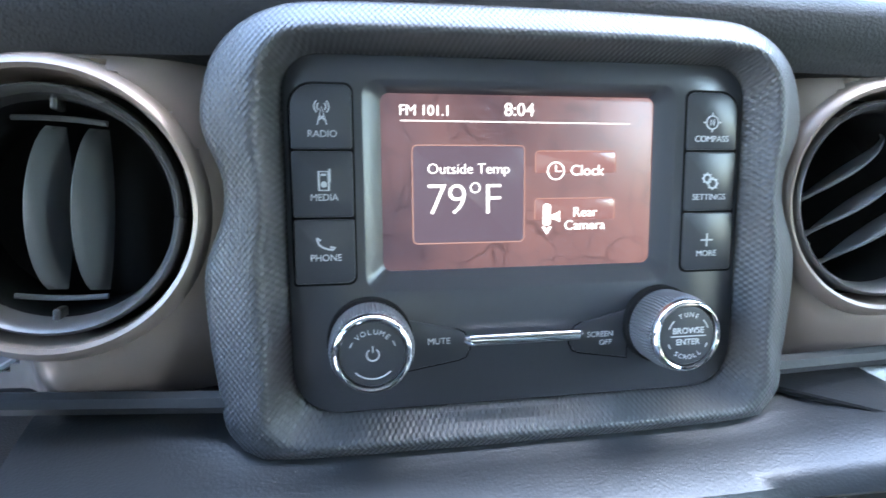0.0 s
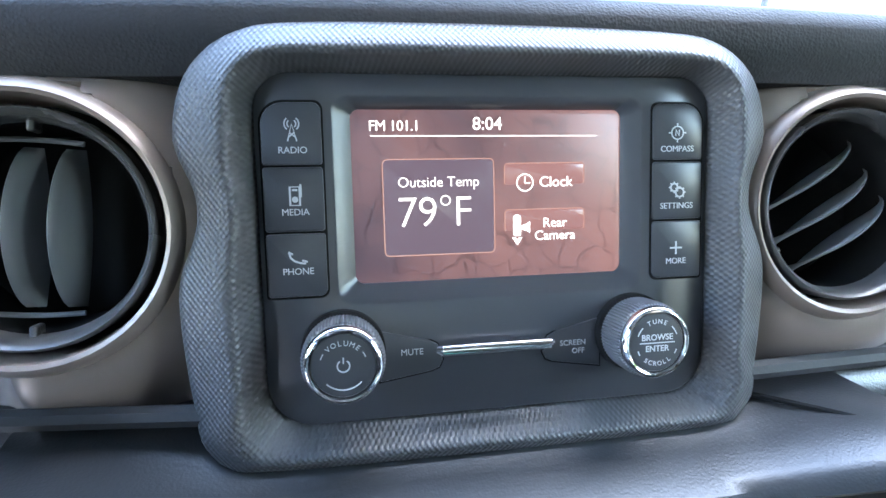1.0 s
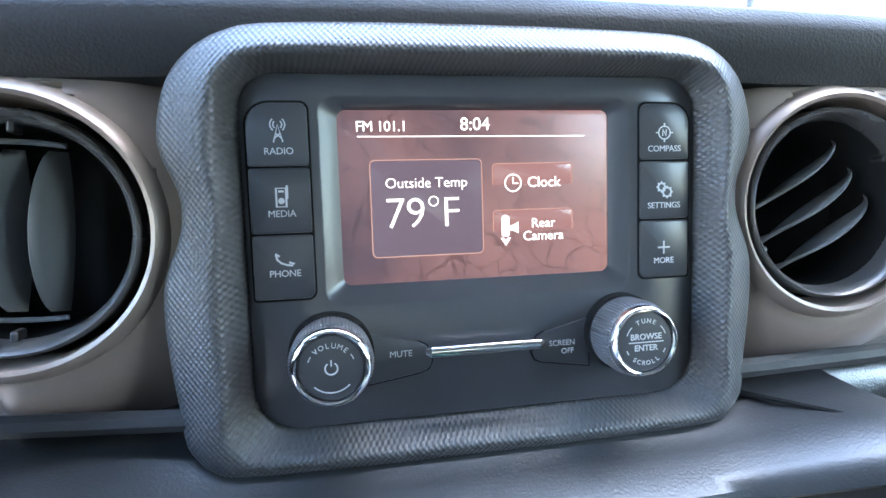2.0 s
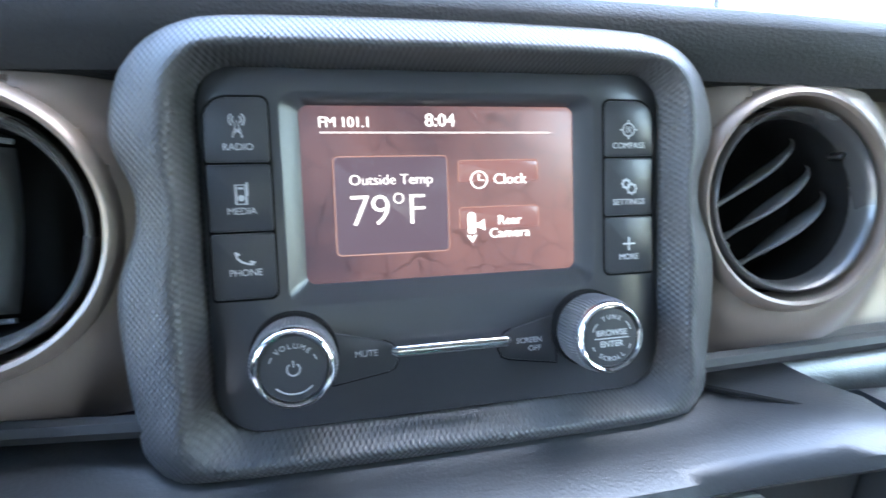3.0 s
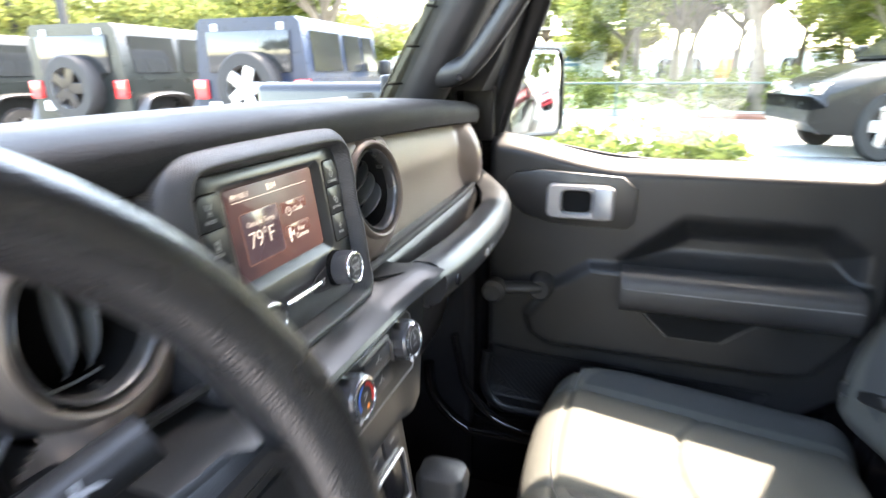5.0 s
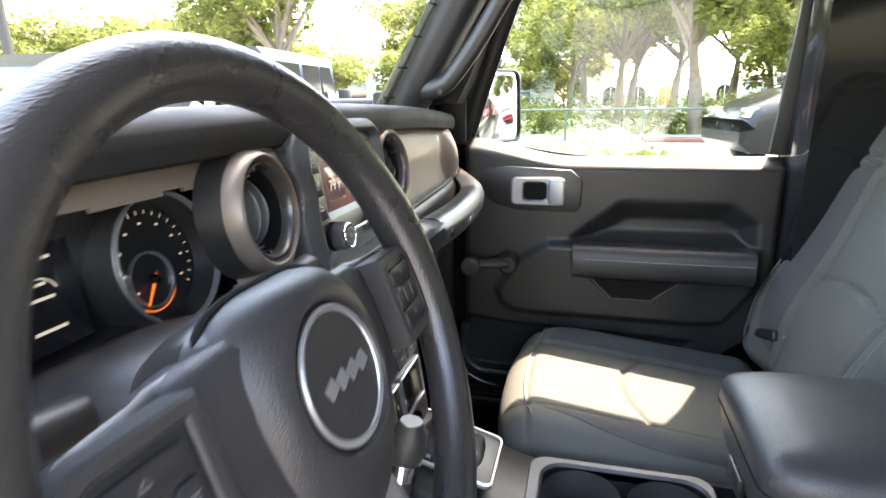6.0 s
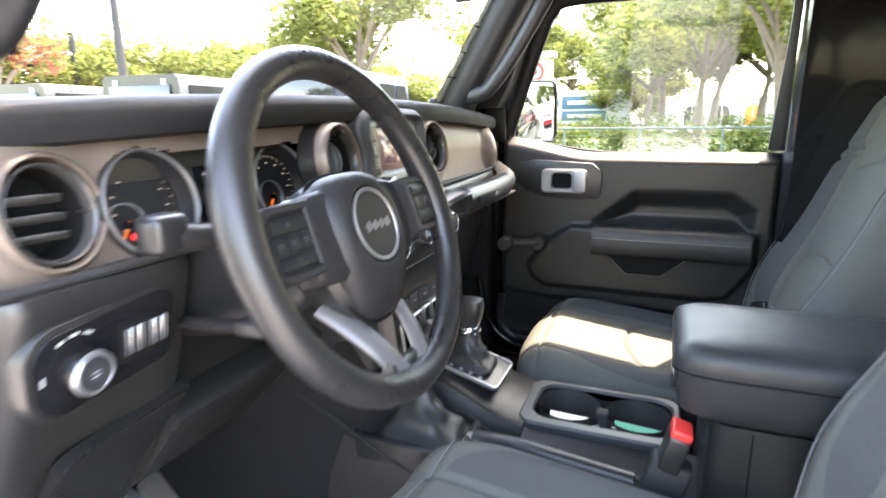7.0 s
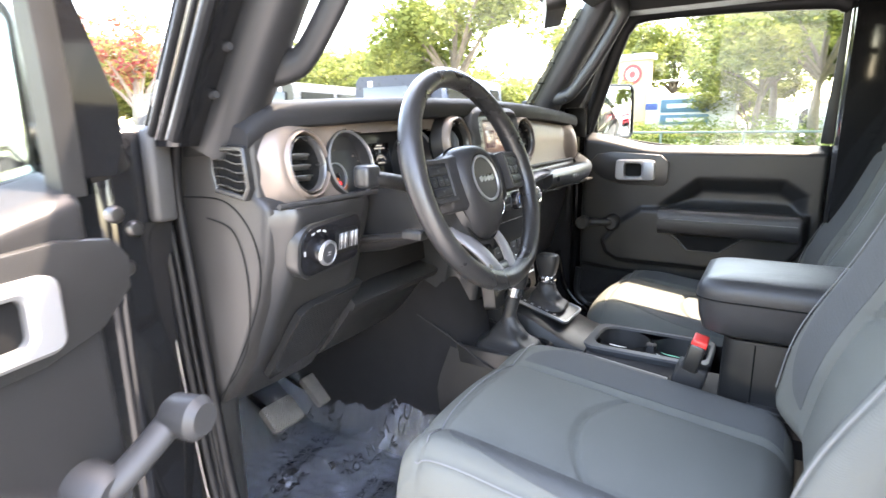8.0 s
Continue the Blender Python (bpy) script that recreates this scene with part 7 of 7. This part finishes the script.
HANDLE = pbr("satin_handle_paint", (0.27, 0.27, 0.272), 0.36, metal=0.6, var=0.06, bump=0.03, bscale=1500)
DARKCRANK = pbr("grey_black_plastic", (0.022, 0.022, 0.0225), 0.5, var=0.1, bump=0.08, bscale=900, spec=0.3)
car_door(1, Matrix.Translation((0.786, 0.1, 0.62)), "closed black passenger door with silver handle and window winder", 0)
car_door(-1, pose(-0.786, 0.1, 0.62, 0, 0, -76.45), "open black driver's door with silver handle and window winder", 32)

# ---- outside ----
solo("ground", rbox(-400, 400, -400, 400, -0.3, 0.0, 0), ASPHALT, "worn grey asphalt car park reaching to the horizon", "ground", kind="structure")
solo("road", rbox(10.2, 17.5, -60, 60, -0.1, 0.012, 0), CONCRETE, "pale sunlit concrete lane beside the parking bays", "road", kind="structure")
# out-of-view pale slab, added to bounce light through the open doorway
solo("pavement", rbox(-5.0, -1.4, -30, 14, -0.1, 0.012, 0), CONCRETE, "unseen pale slab bouncing light into the driver's doorway", "pavement", kind="structure")
solo("lawn", rbox(19, 52, -70, 70, -0.1, 0.06, 0.02, 1), GRASS, "mown green lawn behind the lane", "lawn", kind="structure")
solo("kerb", rbox(18.7, 19, -70, 70, -0.1, 0.15, 0.03, 2), CONCRETE, "pale concrete kerb along the lawn", "kerb", kind="structure")
solo("mulch_bed", rbox(17.6, 18.7, -14, -2.0, -0.1, 0.1, 0.03, 1), MULCH, "reddish mulch bed by the lane", "mulch bed", kind="structure")


def leaves(centres, count, size, seed, flat=1.0):
    """Many small bent leaf pairs scattered in clumps, as plain vertex and face arrays."""
    rnd = random.Random(seed)
    vs, fs = [], []
    for _ in range(count):
        c, r = centres[rnd.randrange(len(centres))]
        d = Vector((rnd.gauss(0, 1), rnd.gauss(0, 1), rnd.gauss(0, 1))).normalized() * r * rnd.uniform(0.35, 1.0) ** 0.5
        d.z *= flat
        p = Vector(c) + d
        a = Vector((rnd.gauss(0, 1), rnd.gauss(0, 1), rnd.gauss(0, 0.5))).normalized()
        b = a.cross(Vector((rnd.gauss(0, 1), rnd.gauss(0, 1), rnd.gauss(0, 1))).normalized())
        s = size * rnd.uniform(0.6, 1.3)
        k = len(vs)
        vs += [p - a * s, p + b * s * 0.5, p + a * s, p - b * s * 0.5]
        fs.append((k, k + 1, k + 2, k + 3))
    me = bpy.data.meshes.new("leaves")
    me.from_pydata([tuple(v) for v in vs], [], fs)
    return me


def tree_parts(t, h, spread_r, seed, leafmat, count, size, lean=0.0, fork=0.4):
    rnd = random.Random(seed)
    base = h * fork
    bm = tube(smooth_path([(0, 0, -0.1), (lean * 0.3, 0.05, base * 0.5), (lean, 0, base), (lean * 1.3, -0.1, h * 0.75)], 4), [h * 0.034 * (1 - 0.75 * i / 12) for i in range(13)], 9)
    part("trunk", bm, BARK, t)
    clumps = []
    limbs = bmesh.new()
    for k in range(9):
        a = 2 * math.pi * k / 9 + rnd.uniform(-0.3, 0.3)
        z0 = base * rnd.uniform(0.85, 1.2)
        rr = spread_r * rnd.uniform(0.55, 1.0)
        tip = Vector((lean + rr * math.cos(a), rr * math.sin(a), h * rnd.uniform(0.55, 0.95)))
        mid = Vector((lean + rr * 0.45 * math.cos(a), rr * 0.45 * math.sin(a), (z0 + tip.z) / 2 + 0.2))
        join(limbs, tube(smooth_path([(lean, 0, z0), mid, tip], 4), [h * 0.014 * (1 - 0.85 * i / 8) for i in range(9)], 6))
        for _ in range(5):
            q = tip.lerp(mid, rnd.uniform(-0.15, 0.8)) + Vector((rnd.gauss(0, 1), rnd.gauss(0, 1), rnd.gauss(0, 0.7))) * spread_r * 0.16
            clumps.append((q, spread_r * rnd.uniform(0.13, 0.27)))
    part("limb", limbs, BARK, t)
    for _ in range(8):
        clumps.append((Vector((lean + rnd.gauss(0, 0.35) * spread_r, rnd.gauss(0, 0.35) * spread_r, h * rnd.uniform(0.7, 0.98))), spread_r * rnd.uniform(0.18, 0.3)))
    crown = new("crown", leaves(clumps, count, size, seed))
    crown.data.materials.append(leafmat)
    crown.parent = t
    return t


oak = tree_parts(thing("tree", "broad green oak with a grey trunk on the lawn", "tree", pose(29, -1.8, 0), group="lawn trees"), 8.5, 4.2, 3, LEAF, 15000, 0.16, 0.3, 0.36)
copy_thing(oak, pose(20.5, -3.9, 0, 0, 0, 70))["label"] = "near oak with a thick leaning trunk"
copy_thing(oak, pose(24, -9.5, 0, 0, 0, 150))
copy_thing(oak, pose(72, 20.5, 0, 0, 0, 210) @ Matrix.Diagonal((1.6, 1.6, 1.6, 1)))
copy_thing(oak, pose(21, 12.4, 0, 0, 0, 300))["label"] = "open-crowned oak behind the parked cars"
copy_thing(oak, pose(36, -12, 0, 0, 0, 260))
copy_thing(oak, pose(42, 1, 0, 0, 0, 330))
for tx, ty, tr, k in ((69, 10.5, 20, 1.5), (60, -17, 110, 1.4), (51, 0.2, 170, 1.4), (46, -3.4, 250, 1.3), (49, -7, 310, 1.35), (66, 15.5, 60, 1.5), (55, -12.5, 200, 1.5)):
    copy_thing(oak, pose(tx, ty, 0, 0, 0, tr) @ Matrix.Diagonal((k, k, k, 1)))["label"] = "tall green oak in the far belt of trees"
# trees on the unseen side, added so the side glass reflects dark foliage
for k, (tx, ty) in enumerate(((-34, -16), (-36, -9), (-33, -2.5), (-37, 4), (-34, 10.5), (-38, 17), (-33, -23))):
    copy_thing(oak, pose(tx, ty, 0, 0, 0, 65 * k) @ Matrix.Diagonal((1.2, 1.2, 1.1, 1)))["label"] = "out-of-view oak added to darken the side window's reflection"
for tx, ty, tr in ((4, -23, 10), (11, -27, 80), (-4, -26, 140), (17, -20, 200)):
    copy_thing(oak, pose(tx, ty, 0, 0, 0, tr))
bushy = tree_parts(thing("tree", "low round bushy green tree along the far edge", "tree", pose(24, 26, 0), group="far bushy trees"), 4.6, 3.0, 8, LEAF, 9000, 0.15, 0.0, 0.2)
for k, (tx, ty) in enumerate(((62, 5), (56, -28), (52, -16), (57, -22), (49, -24), (56, 2), (19, 30), (28, 22), (14, 33), (34, 19), (40, 21), (46, 14), (9, 36), (2, 38), (63, 17), (32, 31), (23.5, 20.5), (20.5, 24), (17, 26.5), (27, 18.5), (13, 28))):
    copy_thing(bushy, pose(tx, ty, 0, 0, 0, 47 * k) @ Matrix.Diagonal((1.25, 1.25, 1.15, 1)))
red_tree = tree_parts(thing("flowering_tree", "slim tree with red blossom", "tree", pose(7.6, 14, 0)), 4.2, 1.5, 11, FLOWERLEAF, 2600, 0.09, 0.0, 0.4)


def hedge(name, x0, x1, y0, y1, z1, seed, n, label):
    rnd = random.Random(seed)
    cl = [(Vector((rnd.uniform(x0, x1), rnd.uniform(y0, y1), z1 * rnd.uniform(0.3, 0.8))), z1 * rnd.uniform(0.3, 0.5)) for _ in range(160)]
    ob = new(name, leaves(cl, n, 0.085, seed))
    ob.data.materials.append(HEDGELEAF)
    return tagged(ob, label, "hedge", kind="stuff")


hedge("hedge", 20, 21.2, -30, 10, 1.1, 5, 30000, "clipped green hedge along the lawn")
hedge("far_hedge", 38, 40, -24, 12, 1.5, 9, 22000, "sunlit far hedge under the trees")
hedge("shrub_row", 7.6, 9.2, -1.6, 3.4, 0.55, 6, 4200, "sunlit yellow-green shrubs beside the bays")
rail = thing("railing", "green painted metal railing along the lane", "railing", pose(18.4, -6, 0))
for k in range(10):
    part("post", tube([(18.4, -14 + k * 2.4, 0), (18.4, -14 + k * 2.4, 1.0)], 0.04, 8), RAILGREEN, rail, world=True)
part("top_rail", tube([(18.4, -15, 0.98), (18.4, 8.5, 0.98)], 0.035, 8), RAILGREEN, rail, world=True)


def road_wheel(parent, x, y, z, r=0.4, w=0.24, spare=False, rim=None):
    """Axle along y (or x for a spare)."""
    q = pose(x, y, z, 90, 0, 0) if not spare else pose(x, y, z, 90, 0, -90)
    ty = part("tyre", revolve([(r * 0.62, -w / 2), (r * 0.93, -w / 2), (r, -w * 0.36), (r, w * 0.36), (r * 0.93, w / 2), (r * 0.62, w / 2)], 28, caps=False), RUBBER, parent, m=q)
    rimm = part("rim", revolve([(r * 0.64, -w * 0.48), (r * 0.6, -w * 0.2), (r * 0.6, w * 0.2), (r * 0.64, w * 0.48)], 28, caps=False), SILVER, ty, m=q)
    sp = bmesh.new()
    for k in range(5):
        for sgn in (-1, 1):
            a = 2 * math.pi * k / 5
            join(sp, rbox(0.02, r * 0.62, -r * 0.17, r * 0.17, sgn * w * 0.4 - 0.02, sgn * w * 0.4 + 0.02, 0.01, 1), pose(0, 0, 0, 0, 0, math.degrees(a)))
    join(sp, revolve([(r * 0.2, -w * 0.44), (r * 0.2, w * 0.44)], 20))
    part("spoke_face", sp, rim or SILVER, ty, m=q)
    part("well", revolve([(r * 0.6, -0.02), (r * 0.6, 0.02)], 20), GAP, ty, m=q)


def off_roader(m, paint, label, rim=None):
    """Boxy four-door 4x4, nose along +x, standing at the origin."""
    c = thing("parked_car", label, "car", m, group="parked off-roaders")
    part("lower_body", loft([[(x, s * w, z) for s, w, z in ((-1, 0.76, 0.55), (-1, 0.8, 0.7), (-1, 0.79, 1.18), (1, 0.79, 1.18), (1, 0.8, 0.7), (1, 0.76, 0.55))] for x in (-1.75, -1.7, 0.55, 0.6)]), paint, c, "painted boxy body")
    part("nose", loft([[(x, s * w, z) for s, w, z in ((-1, w0, 0.55), (-1, w0, 1.1), (-1, w0 * 0.93, 1.17), (1, w0 * 0.93, 1.17), (1, w0, 1.1), (1, w0, 0.55))] for x, w0 in ((0.6, 0.72), (1.9, 0.6), (2.0, 0.58))]), paint, c)
    part("hard_top", loft([[(x, s * w, z) for s, w, z in ((-1, 0.76, 1.18), (-1, 0.7, 1.78), (-1, 0.64, 1.84), (1, 0.64, 1.84), (1, 0.7, 1.78), (1, 0.76, 1.18))] for x in (-1.74, -1.66, 0.25, 0.55)]), paint, c, "hard top")
    for s in (-1, 1):
        for x0, x1 in ((-1.55, -0.72), (-0.6, -0.05), (0.02, 0.5)):
            part("side_window", loft([[(x0, s * 0.762, 1.26), (x1, s * 0.762, 1.26), (x1 - (0.08 if x1 > 0.4 else 0), s * 0.715, 1.7), (x0, s * 0.715, 1.7)], [(x0, s * 0.766, 1.26), (x1, s * 0.766, 1.26), (x1 - (0.08 if x1 > 0.4 else 0), s * 0.719, 1.7), (x0, s * 0.719, 1.7)]]), DARKGLASS, c)
        part("tail_light", rbox(-1.8, -1.7, s * 0.7 - 0.09, s * 0.7 + 0.09, 0.95, 1.17, 0.01), LAMPRED, c, "red tail light")
        for wx in (-1.2, 1.4):
            arch = smooth_path([(wx - 0.55, s * 0.86, 0.6), (wx - 0.42, s * 0.86, 0.9), (wx - 0.2, s * 0.86, 0.98), (wx + 0.2, s * 0.86, 0.98), (wx + 0.42, s * 0.86, 0.9), (wx + 0.6, s * 0.86, 0.6)], 4)
            part("wheel_arch", tube(arch, 0.12, 8, flat=0.3, up=(0, 0, 1)), PLASTIC, c)
            road_wheel(c, wx, s * 0.78, 0.42)
        part("door_mirror", rbox(0.35, 0.45, s * 0.95 - 0.1, s * 0.95 + 0.1, 1.2, 1.4, 0.03), PLASTIC, c)
        part("top_lamp", rbox(-1.755, -1.74, s * 0.45 - 0.04, s * 0.45 + 0.04, 1.68, 1.78, 0.005), INK, c)
    part("rear_window", rbox(-1.775, -1.735, -0.56, 0.56, 1.25, 1.7, 0.01), DARKGLASS, c)
    part("bumper", rbox(-1.95, -1.75, -0.75, 0.75, 0.5, 0.68, 0.03), PLASTIC, c)
    part("front_bumper", rbox(1.95, 2.15, -0.75, 0.75, 0.5, 0.68, 0.03), PLASTIC, c)
    part("number_plate_bar", rbox(-1.79, -1.76, 0.3, 0.6, 0.8, 0.92, 0.004), PAPER, c)
    part("stop_lamp", rbox(-1.95, -1.88, -0.12, 0.02, 1.42, 1.46, 0.005), LAMPRED, c)
    road_wheel(c, -1.87, -0.05, 1.08, 0.4, 0.24, spare=True, rim=rim)
    return c


off_roader(pose(7.75, 4.6, 0, 0, 0, 4) @ Matrix.Diagonal((1.05, 1.05, 1.11, 1)), BLUEPAINT, "dark blue parked off-roader with a silver spare wheel")
off_roader(pose(7.55, 7.35, 0, 0, 0, 4) @ Matrix.Diagonal((1.05, 1.05, 1.11, 1)), TRUCKPAINT, "black-green parked off-roader with a hard top", GLOSS)
off_roader(pose(7.3, 10.1, 0, 0, 0, 4) @ Matrix.Diagonal((1, 1, 1.08, 1)), TRUCKPAINT, "black parked off-roader at the end of the row", GLOSS)


def saloon(m, paint, label):
    c = thing("parked_car", label, "car", m)
    SEC = [(-2.2, 0.3, 0.75, 0.85), (-2.1, 0.25, 0.98, 0.9), (-1.4, 0.22, 1.05, 0.92), (-0.9, 0.22, 1.02, 0.93), (0.9, 0.22, 0.98, 0.93), (1.5, 0.22, 0.86, 0.92), (2.1, 0.25, 0.7, 0.86), (2.25, 0.35, 0.55, 0.75)]
    part("lower_body", loft([[(x, s * w * k, z) for s, k, z in ((-1, 0.92, lo), (-1, 1, lo + 0.25), (-1, 0.97, hi - 0.08), (-1, 0.85, hi), (1, 0.85, hi), (1, 0.97, hi - 0.08), (1, 1, lo + 0.25), (1, 0.92, lo))] for x, lo, hi, w in SEC]), paint, c, "charcoal painted body")
    part("cabin", loft([[(x, s * w, z) for s, w, z in ((-1, 0.8, 0.95), (-1, ww, hh), (1, ww, hh), (1, 0.8, 0.95))] for x, ww, hh in ((-1.75, 0.7, 1.0), (-1.1, 0.58, 1.38), (-0.4, 0.56, 1.46), (0.3, 0.57, 1.42), (1.15, 0.72, 0.98))]), DARKGLASS, c, "tinted glass cabin")
    part("roof", loft([[(x, s * w, z) for s, w, z in ((-1, ww, hh - 0.02), (-1, ww - 0.04, hh + 0.012), (1, ww - 0.04, hh + 0.012), (1, ww, hh - 0.02))] for x, ww, hh in ((-1.1, 0.59, 1.39), (-0.4, 0.57, 1.47), (0.3, 0.58, 1.43))]), paint, c)
    for s in (-1, 1):
        for wx in (-1.35, 1.4):
            road_wheel(c, wx, s * 0.82, 0.33, 0.33, 0.2)
        part("headlamp", rbox(1.95, 2.2, s * 0.62 - 0.12, s * 0.62 + 0.12, 0.6, 0.72, 0.03), CHROME, c)
        part("door_mirror", rbox(0.85, 1.0, s * 0.98 - 0.1, s * 0.98 + 0.1, 0.98, 1.1, 0.03), paint, c)
    return c


for wy in (1.25, -1.75):
    for s in (-1, 1):
        road_wheel(body, s * 0.78, wy, 0.0, 0.4, 0.24, spare=True)
saloon(pose(11.2, -5.3, 0, 0, 0, 100) @ Matrix.Diagonal((1.2, 1.2, 1.6, 1)), SEDANPAINT, "charcoal parked saloon in the sun")
saloon(pose(2.2, -9.5, 0, 0, 0, 95), pbr("red_car_paint", (0.5, 0.02, 0.03), 0.15, coat=0.8), "red parked car seen in the outside mirror")

# far sign and buildings
sign = thing("pylon_sign", "tan and white roadside sign with a red disc and teal boards", "sign", pose(57, 9.65, 0, 0, 0, 80))
part("column", rbox(-4.2, -1.2, -0.6, 0.6, 0, 7.4, 0.1), TAN, sign, "tan stucco column", m=pose(0, 0, 0, 0, 0, 180))
part("column_cap", rbox(-4.5, -0.9, -0.8, 0.8, 7.2, 7.8, 0.1), WALLWHITE, sign, m=pose(0, 0, 0, 0, 0, 180))
part("board", rbox(-6.8, 2.0, -0.5, 0.5, 0.6, 3.9, 0.08), WALLWHITE, sign, "white board")
part("base", rbox(-7.2, 2.6, -0.7, 0.7, 0, 0.7, 0.1), TAN, sign)
part("crossbar", rbox(-4.2, 0.5, -0.12, 0.12, 5.1, 5.25, 0.02), WALLWHITE, sign)
part("crossbar_post", rbox(-4.2, -4.05, -0.12, 0.12, 3.9, 5.2, 0.02), WALLWHITE, sign)
for sy in (-1, 1):
    for rr, mm in ((0.95, REDSIGN), (0.64, WALLWHITE), (0.34, REDSIGN)):
        part("disc", tube([(2.7, sy * 0.6, 5.9), (2.7, sy * (0.66 + 0.03 * (1.3 - rr)), 5.9)], rr, 32), mm, sign)
    part("teal_board", rbox(-4.6, -0.2, min(sy * 0.5, sy * 0.56), max(sy * 0.5, sy * 0.56), 2.2, 3.4, 0.01), TEAL, sign)
    part("teal_board", rbox(-4.6, -0.2, min(sy * 0.5, sy * 0.56), max(sy * 0.5, sy * 0.56), 1.1, 2.0, 0.01), TEAL, sign)
    part("name_bar", rbox(0.1, 1.8, min(sy * 0.5, sy * 0.58), max(sy * 0.5, sy * 0.58), 2.5, 3.1, 0.01), NAVY, sign)
    part("name_bar", rbox(-4.2, -0.8, min(sy * 0.5, sy * 0.59), max(sy * 0.5, sy * 0.59), 2.6, 3.0, 0.01), WALLWHITE, sign)
    part("name_bar", rbox(-4.2, -0.8, min(sy * 0.5, sy * 0.59), max(sy * 0.5, sy * 0.59), 1.35, 1.7, 0.01), WALLWHITE, sign)

shop = thing("shop_building", "long white shop building with arched doorways", "building", pose(100, -11.5, 0, 0, 0, 90))
part("wall", rbox(-16, 14, -4, 4, 0, 3.8, 0.05), WALLWHITE, shop)
part("roof_edge", rbox(-16.4, 14.4, -4.4, 4.4, 3.7, 4.2, 0.08), TAN, shop)
for k in range(5):
    x = -9 + k * 4.2
    arch = [(x - 1.1, 0.1), (x + 1.1, 0.1), (x + 1.1, 1.9)] + [(x + 1.1 * math.cos(a), 1.9 + 1.1 * math.sin(a)) for a in spread(0.2, math.pi - 0.2, 10)] + [(x - 1.1, 1.9)]
    for sy in (-1, 1):
        wv = part("window", loft([[(a, sy * 3.98, b) for a, b in arch], [(a, sy * 4.06, b) for a, b in arch]]), DARKGLASS if k != 2 else ORANGE, shop)
        part("window_bar", rbox(x - 0.05, x + 0.05, min(sy * 4.0, sy * 4.1), max(sy * 4.0, sy * 4.1), 0.1, 2.9, 0.01), WALLWHITE, wv)
store = thing("store_building", "low pale store building behind the trees", "building", pose(66, 34, 0, 0, 0, 70))
part("wall", rbox(-18, 18, -6, 6, 0, 5.5, 0.05), WALLWHITE, store)
part("parapet", rbox(-18.3, 18.3, -6.3, 6.3, 5.3, 6.0, 0.05), TAN, store)
for k in range(7):
    part("window", rbox(-15 + k * 4.4, -12.4 + k * 4.4, -6.05, 6.05, 0.8, 3.2, 0.02), DARKGLASS, store)


def lamp_post(x, y, h, r, label):
    p = thing("street_lamp", label, "lamp post", pose(x, y, 0), group="lamp posts")
    part("pole", tube([(0, 0, 0), (0, 0, h)], [r, r * 0.7], 12), POLE, p)
    part("foot", tube([(0, 0, 0), (0, 0, 0.7)], r * 2.2, 14), CONCRETE, p)
    part("lamp_head", rbox(-0.7, 0.7, -0.2, 0.2, h, h + 0.15, 0.03), POLE, p)


lamp_post(14.7, 18.4, 11, 0.17, "grey metal lamp post behind the parked cars")
lamp_post(33.4, 18.5, 12, 0.15, "slim grey lamp post behind the oak")
lamp_post(30, 17.6, 11, 0.09, "thin signal pole with a small sign")
solo("street_sign", rbox(29.4, 30.6, 17.3, 17.5, 8.3, 8.8, 0.02), RAILGREEN, "small green street name sign on a pole", "sign")
gantry = thing("signal_arm", "white traffic signal arm on the far corner", "traffic signal", pose(17, 24, 0))
part("mast", tube([(17, 24, 0), (17, 24, 5.2)], 0.14, 10), POLE, gantry, world=True)
part("arm", tube([(17, 24, 4.3), (11, 25, 4.6)], 0.09, 8), INK, gantry, world=True)
for k in range(3):
    part("signal_head", rbox(11.5 + k * 1.9, 11.9 + k * 1.9, 24.6, 25.0, 3.6, 4.5, 0.05), GAP, gantry, world=True)
